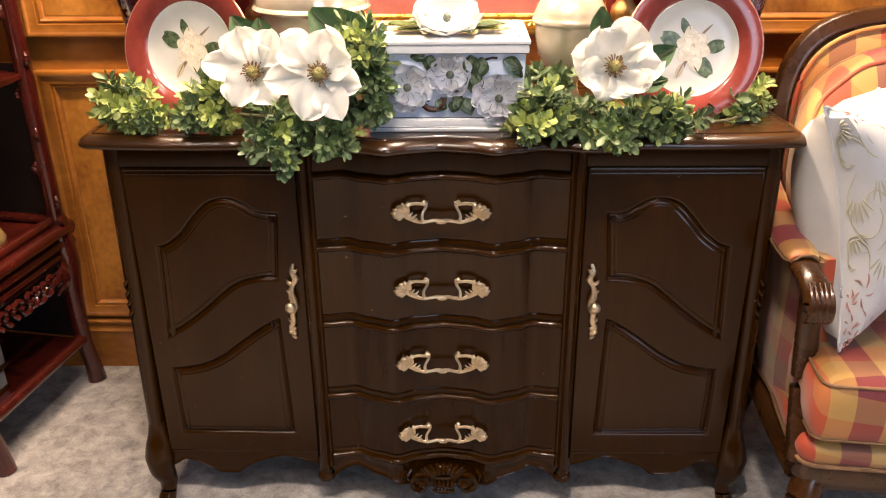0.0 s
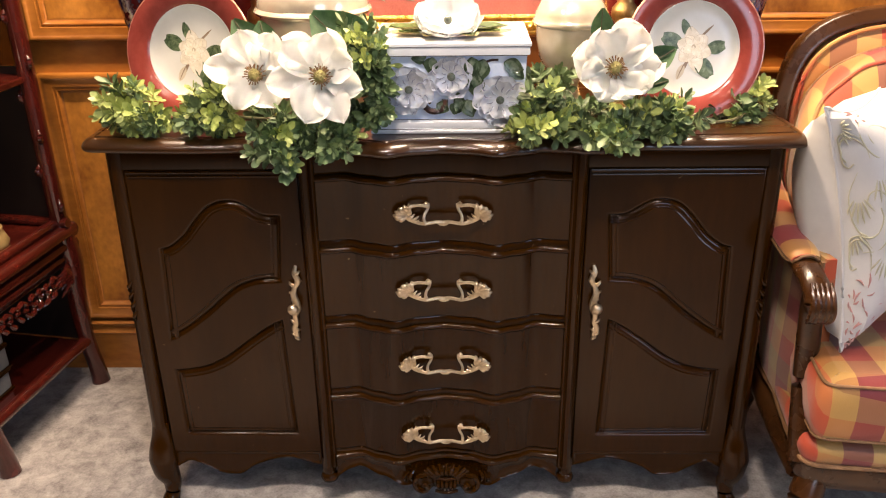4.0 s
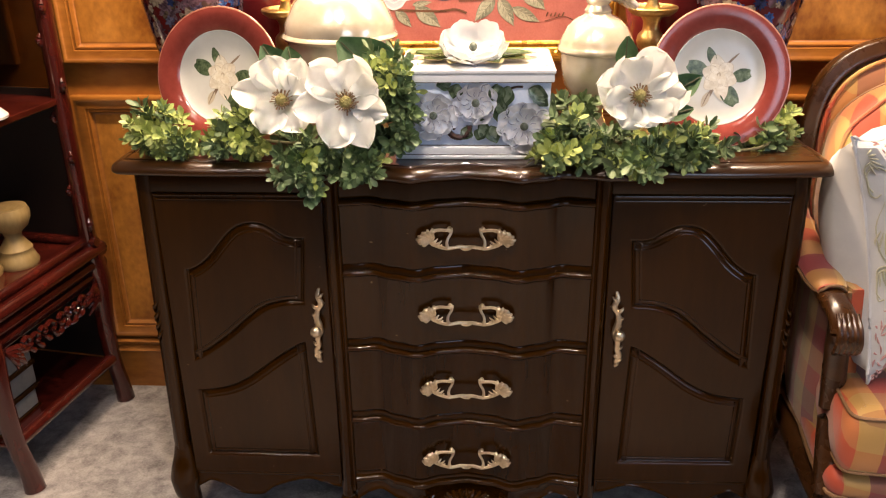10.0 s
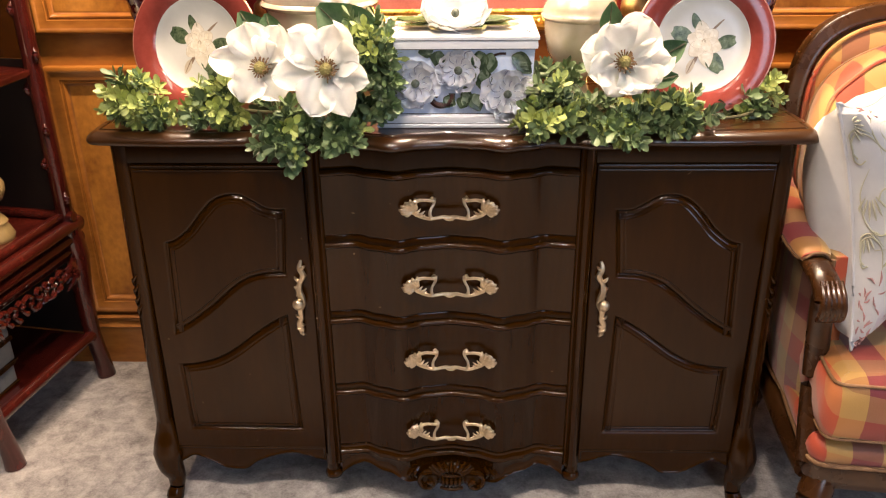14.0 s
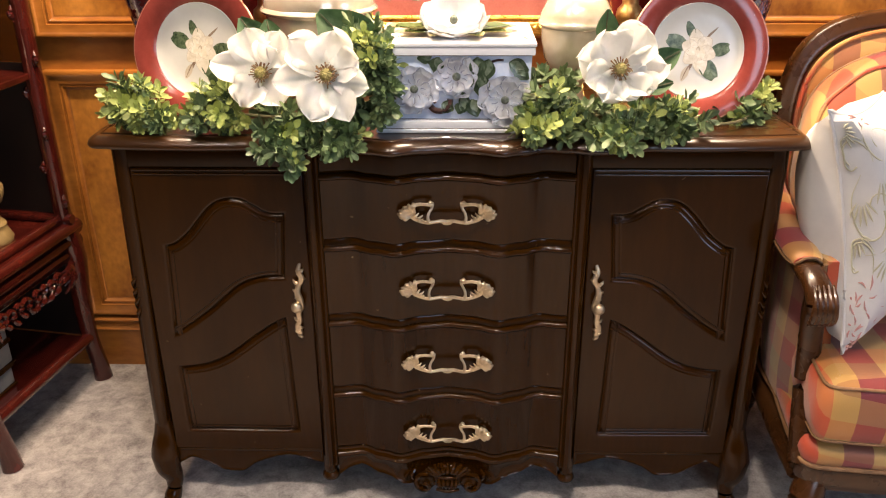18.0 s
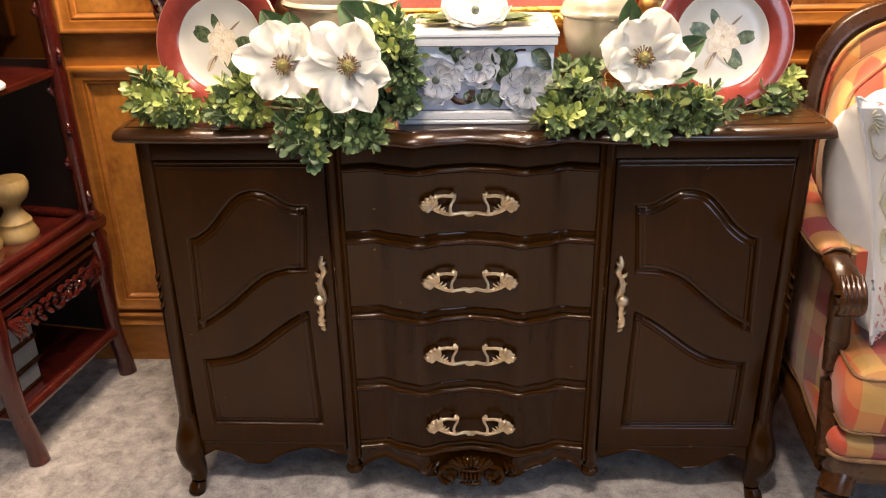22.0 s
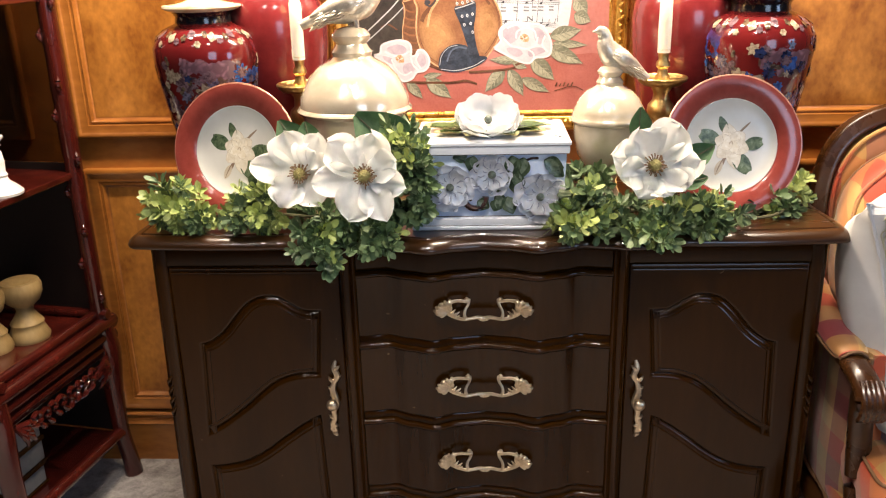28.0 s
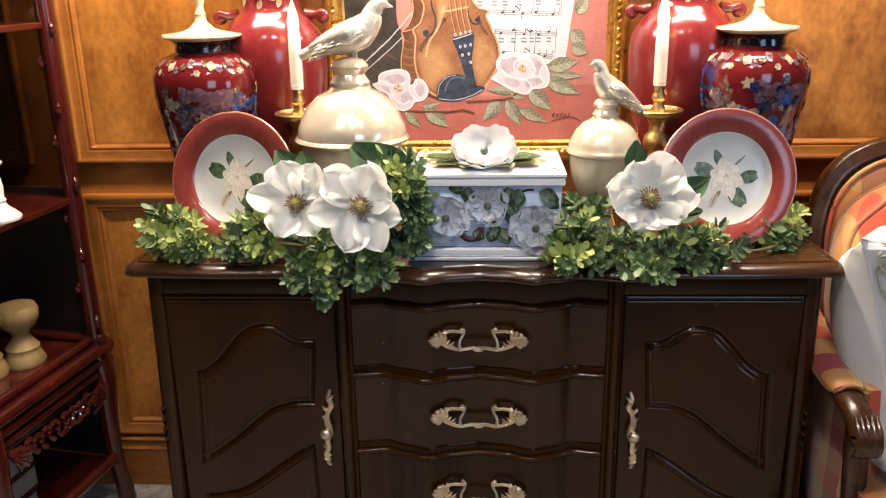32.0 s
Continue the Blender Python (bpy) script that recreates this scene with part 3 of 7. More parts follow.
# brass drawer pull: two leafy fans with a pierced scroll, and a hanging bail between them
def drawer_pull(cx, cz):
    bm = bmesh.new()
    for s in (-1, 1):
        def P(x, z, out=0.006):
            return (cx + s * x, serp(cx + s * x) - 0.004 - out, cz + z)
        # fan of fluted lobes
        for k, (x, z) in enumerate(((0.066, 0.0205), (0.076, 0.0200), (0.086, 0.0165), (0.094, 0.0105), (0.0975, 0.0035), (0.094, -0.0040), (0.086, -0.0105))):
            px, pz = 0.066, -0.003
            tube([P(px, pz, 0.007), P(px + 0.45 * (x - px), pz + 0.45 * (z - pz) + 0.001, 0.0125), P(px + 0.82 * (x - px), pz + 0.82 * (z - pz), 0.0120), P(x, z, 0.007)], [0.0026, 0.0040, 0.0046, 0.0018], bm=bm, n=4, seg=8, flat=0.75, up=(0, 1, 0))
        bmesh.ops.create_uvsphere(bm, u_segments=14, v_segments=8, radius=1.0, matrix=Matrix.Translation(P(0.077, 0.003, 0.005)) @ Matrix.Diagonal((0.0165, 0.0055, 0.0125, 1)))
        # pierced scroll: its upper arm with a flared tip, its inner stem and the lower arm
        tube([P(0.076, 0.010, 0.010), P(0.064, 0.0165, 0.012), P(0.052, 0.0185, 0.013), P(0.040, 0.0175, 0.013), P(0.030, 0.0165, 0.013), P(0.0265, 0.0205, 0.011)], [0.0040, 0.0040, 0.0034, 0.0034, 0.0040, 0.0012], bm=bm, n=4, seg=8, flat=0.8, up=(0, 1, 0))
        tube([P(0.029, 0.0165, 0.013), P(0.0305, 0.009, 0.015), P(0.0355, 0.001, 0.017), P(0.0375, -0.008, 0.019), P(0.0355, -0.018, 0.020)], [0.0038, 0.0028, 0.0026, 0.0030, 0.0040], bm=bm, n=4, seg=8, flat=0.85, up=(0, 1, 0))
        tube([P(0.0345, -0.0190, 0.020), P(0.044, -0.0185, 0.017), P(0.056, -0.0150, 0.014), P(0.066, -0.0090, 0.012), P(0.074, -0.001, 0.010)], [0.0036, 0.0036, 0.0044, 0.0052, 0.0050], bm=bm, n=4, seg=8, flat=0.75, up=(0, 1, 0))
        for (ax, az), (bx, bz) in (((0.060, -0.012), (0.0475, -0.0045)), ((0.066, -0.008), (0.0555, 0.0005)), ((0.058, -0.016), (0.047, -0.0125))):
            tube([P(ax, az, 0.013), P((ax + bx) / 2 + 0.001, (az + bz) / 2 - 0.0015, 0.016), P(bx, bz, 0.013)], [0.0034, 0.0032, 0.0009], bm=bm, n=3, seg=6, up=(0, 1, 0))
        # bail, swelling into a leaf at the middle
        tube([P(0.036, -0.0185, 0.0205), P(0.024, -0.0175, 0.021), P(0.012, -0.0165, 0.021), P(0.0, -0.0185, 0.0215)], [0.0036, 0.0034, 0.0038, 0.0042], bm=bm, n=4, seg=8, up=(0, 1, 0))
        tube([P(0.013, -0.0165, 0.022), P(0.006, -0.0205, 0.0235), P(-0.003, -0.0245, 0.022)], [0.0012, 0.0030, 0.0008], bm=bm, n=3, seg=6, up=(0, 1, 0))
        for ex, ez in ((0.080, 0.003), (0.033, 0.016)):
            bmesh.ops.create_uvsphere(bm, u_segments=8, v_segments=6, radius=0.0050, matrix=Matrix.Translation(P(ex, ez, 0.003)))
    return fuse(bm)


DRAWER_Z = [(0.612, 0.752), (0.438, 0.597), (0.256, 0.421), (0.092, 0.240)]
PULL_Z = [0.679, 0.509, 0.332, 0.148]
for (z0, z1), pz in zip(DRAWER_Z, PULL_Z):
    d = frieze(-0.252, 0.252, z0, z1, lambda x: serp(x) - 0.004, "drawer", lip=1)
    part("drawer_pull", drawer_pull(0.0, pz), BRASS, d, "leafy antique brass bail pull")
    frieze(-0.250, 0.250, z0 - 0.0148, z0 - 0.0003, lambda x: serp(x) - 0.0015, "drawer_rail")
for s in (-1, 1):
    bm = bmesh.new()
    prof = [(-0.006, 0.0), (-0.004, -0.006), (0.0, -0.009), (0.006, -0.005), (0.009, -0.010), (0.016, -0.013), (0.024, -0.008), (0.027, 0.0)]
    rows = [[bm.verts.new((s * (0.256 + dx), -0.034 + dy, z)) for dx, dy in prof] + [bm.verts.new((s * 0.284, 0.02, z)), bm.verts.new((s * 0.250, 0.02, z))] for z in (0.045, 0.40, 0.803)]
    for a, b in zip(rows, rows[1:]):
        for j in range(len(a)):
            bm.faces.new((a[j], a[(j + 1) % len(a)], b[(j + 1) % len(b)], b[j]))
    bm.faces.new(rows[0])
    bm.faces.new(rows[-1])
    part("stile", bm, DARK_WOOD, cab)
    part("bun_foot", lathe([(0.0, 0.0), (0.014, 0.0), (0.019, 0.004), (0.021, 0.011), (0.018, 0.018), (0.014, 0.022), (0.016, 0.032), (0.016, 0.07)], (s * 0.272, -0.026, 0.0), 20), DARK_WOOD, cab)

# doors with their ogee panels, drawn for one side and mirrored
UPPER = [Vector((-0.589, 0.593))] + curve_of([(-0.580, 0.595), (-0.563, 0.601), (-0.535, 0.624), (-0.507, 0.658), (-0.479, 0.686), (-0.449, 0.699), (-0.417, 0.699), (-0.390, 0.685), (-0.368, 0.671), (-0.350, 0.667)], 5) + [Vector((-0.325, 0.668))]
UPPER_LOW = [Vector((-0.337, 0.510))] + curve_of([(-0.352, 0.510), (-0.388, 0.507), (-0.425, 0.494), (-0.458, 0.469), (-0.499, 0.432), (-0.547, 0.395), (-0.580, 0.375)], 5) + [Vector((-0.598, 0.366))]
LOWER = [Vector((-0.600, 0.301))] + curve_of([(-0.582, 0.301), (-0.558, 0.304), (-0.520, 0.313), (-0.479, 0.335), (-0.425, 0.377), (-0.385, 0.406), (-0.356, 0.422)], 5) + [Vector((-0.342, 0.429))]


def mirror(pts, s):
    return [Vector((-s * p.x, p.y)) for p in pts]


# sunk cove round each field, then the field's own beaded edge
MOULD = [(0.0, 0.0), (0.0020, -0.0003), (0.0040, -0.0012), (0.0058, -0.0030), (0.0070, -0.0050), (0.0085, -0.0057), (0.0096, -0.0052), (0.0108, -0.0037), (0.0125, -0.0020), (0.0148, -0.0008), (0.0172, -0.0001), (0.0190, 0.0), (0.0198, -0.0007), (0.0212, -0.0007), (0.0222, 0.0), (0.024, 0.0010)]


def holed_plate(outline, holes, place):
    """A flat face with openings, cut exactly along their outlines."""
    loops = [[Vector(p) for p in outline]] + [[Vector(p) for p in h] for h in holes]
    pts, edges = [], []
    for lp in loops:
        k = len(pts)
        pts += lp
        edges += [(k + i, k + (i + 1) % len(lp)) for i in range(len(lp))]
    verts, _, faces = geometry.delaunay_2d_cdt(pts, edges, [], 0, 1e-7)[:3]

    def inside(q, lp):
        odd = False
        for a, b in zip(lp, lp[1:] + lp[:1]):
            if (a.y > q.y) != (b.y > q.y) and q.x < (b.x - a.x) * (q.y - a.y) / (b.y - a.y) + a.x:
                odd = not odd
        return odd
    bm = bmesh.new()
    ring = [bm.verts.new(place(q.x, q.y, 0.0)) for q in verts]
    for tri in faces:
        c = sum((verts[i] for i in tri), Vector((0, 0))) / len(tri)
        if inside(c, loops[0]) and not any(inside(c, h) for h in loops[1:]):
            bm.faces.new([ring[i] for i in tri])
    return bm


def door_pull(cx, s):
    def P(x, z, out=0.006):
        return (cx + s * x, DOOR_Y - out, z)
    bm = bmesh.new()
    tube([P(-0.004, 0.552, 0.003), P(-0.001, 0.536, 0.006), P(-0.007, 0.520, 0.008), P(0.0, 0.505, 0.008), P(0.004, 0.488, 0.009), P(0.0, 0.470, 0.010), P(0.0, 0.455, 0.010), P(0.005, 0.438, 0.009), P(0.004, 0.42, 0.008), P(0.010, 0.405, 0.007), P(0.006, 0.39, 0.006), P(0.009, 0.378, 0.003)], [0.003, 0.006, 0.0065, 0.005, 0.007, 0.008, 0.009, 0.006, 0.0055, 0.006, 0.007, 0.003], bm=bm, n=5, flat=0.7, up=(0, 1, 0))
    for k, (x, z, dx, dz) in enumerate(((-0.004, 0.535, -0.008, 0.006), (-0.004, 0.524, -0.010, -0.006), (0.004, 0.508, 0.008, 0.008), (0.004, 0.492, 0.010, 0.0), (0.003, 0.480, 0.008, -0.008), (0.004, 0.44, 0.010, 0.004), (0.006, 0.42, 0.010, 0.006), (0.006, 0.405, -0.008, -0.004), (0.008, 0.392, 0.008, 0.004), (0.006, 0.384, -0.006, -0.006))):
        tube([P(x, z, 0.008), P(x + dx * 0.6, z + dz * 0.6, 0.009), P(x + dx, z + dz, 0.004)], [0.0045, 0.0035, 0.001], bm=bm, n=3, seg=6, up=(0, 1, 0))
    return bm


for s in (-1, 1):
    x0, x1 = sorted((s * 0.2865, s * 0.631))
    place = lambda u, v, h: Vector((u, DOOR_Y - h, v))
    up = resample(mirror(UPPER + UPPER_LOW, s), 0.012)
    lo = resample(mirror(LOWER + [Vector((-0.333, 0.117)), Vector((-0.597, 0.119))], s), 0.012)
    rim = [Vector(p) for p in ((x0, 0.072), (x1, 0.072), (x1, 0.761), (x0, 0.761))]
    shell = relief(rim, [(0, -0.030), (0, -0.0030), (0.0008, -0.0012), (0.003, 0.0)], place, cap=False)
    d = part("door", join([(shell, Matrix()), (holed_plate(inset_loop(rim, 0.003), [up, lo], place), Matrix())]), DARK_WOOD, cab)
    for out in (up, lo):
        part("panel_moulding", relief(out, MOULD, place, cap=False), DARK_WOOD, d)
        part("panel", relief(inset_loop(out if sum(a.x * b.y - b.x * a.y for a, b in zip(out, out[1:] + out[:1])) > 0 else out[::-1], 0.0235), [(0, 0.0002), (0.0005, 0.0010)], place), DARK_WOOD, d, smooth=False)
    part("top_bead", tube([(x0 + 0.004, DOOR_Y - 0.001, 0.757), (x1 - 0.004, DOOR_Y - 0.001, 0.757)], 0.0035, n=2), DARK_WOOD, d)
    part("top_bead", tube([(x0 + 0.006, DOOR_Y - 0.0005, 0.7475), (x1 - 0.006, DOOR_Y - 0.0005, 0.7475)], 0.0025, n=2), DARK_WOOD, d)
    part("door_pull", door_pull(s * 0.311, s), BRASS, d, "scrolled antique brass door pull")
    knob = lathe([(0.0, 0.0), (0.005, 0.0), (0.005, 0.010), (0.009, 0.013), (0.012, 0.018), (0.011, 0.024), (0.006, 0.028), (0.0, 0.029)], seg=20)
    knob.transform(pose(s * 0.315, DOOR_Y - 0.008, 0.462, 90, 0, 0))
    part("knob", knob, BRASS, d, "round brass door knob")
    # corner post with a carved drop, running down into a cabriole leg
    bm = bmesh.new()
    prof = [(0.628, -0.010), (0.632, -0.021), (0.640, -0.026), (0.650, -0.025), (0.659, -0.019), (0.665, -0.009), (0.666, 0.02), (0.628, 0.02)]
    rows = [[bm.verts.new((s * (x + dx), y, z)) for x, y in prof] for z, dx in ((0.075, 0.012), (0.40, 0.006), (0.70, 0.001), (0.803, 0.0))]
    for a, b in zip(rows, rows[1:]):
        for j in range(len(a)):
            bm.faces.new((a[j], a[(j + 1) % len(a)], b[(j + 1) % len(b)], b[j]))
    bm.faces.new(rows[0])
    bm.faces.new(rows[-1])
    post = part("corner_post", bm, DARK_WOOD, cab)
    bm = bmesh.new()
    for k in range(4):
        z = 0.52 - 0.024 * k
        tube([(s * 0.652, -0.026, z), (s * 0.660, -0.027, z - 0.012), (s * 0.664, -0.021, z - 0.028)], [0.002, 0.0045, 0.0015], bm=bm, n=4, seg=6)
    island_parts("carved_drop", bm, DARK_WOOD, post)
    part("leg", tube([(s * 0.655, -0.004, 0.190), (s * 0.656, -0.005, 0.150), (s * 0.656, -0.008, 0.115), (s * 0.657, -0.012, 0.085), (s * 0.658, -0.017, 0.054), (s * 0.656, -0.020, 0.022), (s * 0.648, -0.018, -0.010), (s * 0.648, -0.024, -0.038), (s * 0.652, -0.032, -0.055), (s * 0.654, -0.034, FLOOR)], [0.012, 0.018, 0.0235, 0.030, 0.034, 0.029, 0.021, 0.017, 0.020, 0.019], seg=18, n=5), DARK_WOOD, cab)
    part("side_panel", relief([(0.03, 0.10), (0.42, 0.10), (0.42, 0.74), (0.03, 0.74)], [(0, 0), (0.0, 0.003), (0.006, 0.006), (0.014, 0.002), (0.02, 0.002)], lambda u, v, h: Vector((s * (0.655 + h), u, v))), DARK_WOOD, cab)
    part("rear_leg", block(s * 0.635 - 0.02, s * 0.635 + 0.02, 0.46, 0.50, FLOOR, 0.07, 0.004), DARK_WOOD, cab)
    # scalloped side apron
    ends = [(0.288, 0.074), (0.288, 0.034), (0.314, 0.040), (0.340, 0.050), (0.368, 0.056), (0.406, 0.048), (0.448, 0.031), (0.475, 0.010), (0.500, 0.007), (0.530, 0.012), (0.561, 0.031), (0.593, 0.046), (0.615, 0.036), (0.636, 0.022), (0.636, 0.074)]
    pts = ends[:1] + [(p.x, p.y) for p in curve_of([(*p, 0) for p in ends[1:-1]], 4)] + ends[-1:]
    part("apron", relief([(s * x, z) for x, z in pts], [(0, 0.0), (0, 0.022), (0.0015, 0.0255), (0.004, 0.0262), (0.006, 0.0245), (0.008, 0.0240)], lambda u, v, h: Vector((u, 0.006 - h, v))), DARK_WOOD, cab)

# central apron, scalloped and following the serpentine, with its carved shell
bm = bmesh.new()
cols = []
for i in range(61):
    x = -0.25 + 0.5 * i / 60
    a = abs(x)
    zb = float(np.interp(a, (0, 0.05, 0.075, 0.10, 0.125, 0.15, 0.175, 0.20, 0.225, 0.25), (0.0, 0.0, 0.006, 0.012, 0.026, 0.030, 0.036, 0.042, 0.036, 0.018)))
    y = serp(x) - 0.006
    cols.append([bm.verts.new((x, y + 0.002, 0.084)), bm.verts.new((x, y - 0.006, 0.081)), bm.verts.new((x, y - 0.007, 0.074)), bm.verts.new((x, y - 0.003, 0.069)), bm.verts.new((x, y - 0.003, zb + 0.010)), bm.verts.new((x, y - 0.007, zb + 0.005)), bm.verts.new((x, y - 0.001, zb)), bm.verts.new((x, 0.015, zb)), bm.verts.new((x, 0.015, 0.084))])
for a, b in zip(cols, cols[1:]):
    for j in range(9):
        bm.faces.new((a[j], b[j], b[(j + 1) % 9], a[(j + 1) % 9]))
part("apron", bm, DARK_WOOD, cab)
bm = bmesh.new()
for s in (-1, 1):
    spiral = [(s * (0.052 + (0.026 - 0.0026 * k) * math.cos(1.9 - k * 0.8)), -0.064 - 0.0016 * k, 0.018 + (0.026 - 0.0026 * k) * math.sin(1.9 - k * 0.8)) for k in range(10)]
    tube(spiral, [0.0062] * 9 + [0.004], bm=bm, n=4, seg=8, up=(0, 1, 0))
    bmesh.ops.create_uvsphere(bm, u_segments=14, v_segments=8, radius=1.0, matrix=Matrix.Translation((s * 0.052, -0.056, 0.018)) @ Matrix.Diagonal((0.026, 0.012, 0.026, 1)))
    for k in range(2):
        tube([(s * (0.074 + 0.012 * k), -0.056, 0.050 - 0.002 * k), (s * (0.082 + 0.013 * k), -0.066, 0.040 - 0.003 * k), (s * (0.078 + 0.013 * k), -0.060, 0.022)], [0.003, 0.0055 - 0.0006 * k, 0.002], bm=bm, n=4, seg=6, up=(0, 1, 0))
bmesh.ops.create_uvsphere(bm, u_segments=20, v_segments=10, radius=1.0, matrix=Matrix.Translation((0, -0.050, 0.026)) @ Matrix.Diagonal((0.046, 0.014, 0.034, 1)))
for k in range(-4, 5):
    a = radians(k * 19)
    tube([(0.010 * math.sin(a), -0.060, 0.036), (0.030 * math.sin(a), -0.068, 0.040 + 0.014 * math.cos(a)), (0.052 * math.sin(a), -0.058, 0.044 + 0.026 * math.cos(a))], [0.003, 0.0058, 0.0035], bm=bm, n=4, seg=6, up=(0, 1, 0))
for k in range(-2, 3):
    tube([(0.010 * k, -0.062, 0.034), (0.0095 * k, -0.069, 0.018), (0.008 * k, -0.062, -0.002)], [0.0035, 0.0055, 0.003], bm=bm, n=3, seg=6, up=(0, 1, 0))
tube([(-0.030, -0.064, 0.036), (0, -0.070, 0.035), (0.030, -0.064, 0.036)], 0.0035, bm=bm, n=4, seg=6, up=(0, 1, 0))
tube([(-0.026, -0.062, -0.003), (0, -0.066, -0.006), (0.026, -0.062, -0.003)], 0.0042, bm=bm, n=4, seg=6, up=(0, 1, 0))
island_parts("shell_carving", bm, DARK_WOOD, cab)

# ---- things on the sideboard ----
TOP = 0.831


def ball(r, at, squash=(1, 1, 1), u=20, v=14, turn=None):
    bm = bmesh.new()
    m = Matrix.Translation(at) @ (turn or Matrix()) @ Matrix.Diagonal((*squash, 1))
    bmesh.ops.create_uvsphere(bm, u_segments=u, v_segments=v, radius=r, matrix=m)
    return bm


def crisp(bm):
    """Keep the rims of thin sheets sharp, so that their faces shade evenly."""
    bm.normal_update()
    for e in bm.edges:
        if len(e.link_faces) == 2 and e.calc_face_angle() > 0.9:
            e.smooth = False


def blade(length, width, bend=0.2, fold=0.15, tip=1.0, nl=8, nw=4, wave=0.0, thick=0.0008, seed=0.0, blunt=0.75):
    """A leaf or petal along +y from the origin, curling up along z, with a little thickness."""
    bm = bmesh.new()
    grid = []
    for i in range(nl + 1):
        t = i / nl
        w = width * (math.sin(math.pi * min(1, t ** tip * 0.92 + 0.04)) ** blunt) * 0.5
        row = []
        for j in range(-nw, nw + 1):
            u = j / nw
            z = bend * length * t * t + fold * w * abs(u) ** 1.6 + wave * length * math.sin(5 * t + 3 * u + seed) * abs(u) * t
            row.append(bm.verts.new((w * u, length * t, z)))
        grid.append(row)
    faces = []
    for a, b in zip(grid, grid[1:]):
        for j in range(2 * nw):
            faces.append(bm.faces.new((a[j], a[j + 1], b[j + 1], b[j])))
    if thick:
        bmesh.ops.solidify(bm, geom=faces, thickness=thick)
        crisp(bm)
    return bm


def cup_petal(R, H, half, tip=0.3, curl=0.1, wave=0.03, seed=0.0, thick=0.0012, power=2.2, nu=7, nv=8, belly=0.9, crease=0.0):
    """One petal of a bowl-shaped flower, opening along +z and lying towards +y, with a rippled, curling rim."""
    bm = bmesh.new()
    grid = []
    for i in range(nv + 1):
        v = i / nv
        row = []
        for j in range(-nu, nu + 1):
            u = j / nu
            q = v * (1 - tip * abs(u) ** power)
            r = R * (0.05 + 0.95 * math.sin(q * math.pi / 2) ** belly)
            a = radians(half) * u * (0.72 + 0.28 * math.sin(math.pi * min(1, v * 0.9 + 0.1)))
            z = H * (1 - math.cos(q * math.pi / 2)) + R * v * v * (curl * abs(u) ** 3 + wave * math.sin(6.5 * u + seed) + 0.6 * wave * math.sin(13 * u + 2.3 * seed)) + crease * R * math.sin(math.pi * min(1, v * 1.05)) * (abs(math.sin(4.5 * u + 0.4 * seed)) - 0.5)
            r += R * v ** 3 * wave * math.sin(5 * u + 1.7 * seed)
            row.append(bm.verts.new((r * math.sin(a), r * math.cos(a), z)))
        grid.append(row)
    faces = [bm.faces.new((a[j], a[j + 1], b[j + 1], b[j])) for a, b in zip(grid, grid[1:]) for j in range(2 * nu)]
    bmesh.ops.solidify(bm, geom=faces, thickness=thick)
    crisp(bm)
    return bm


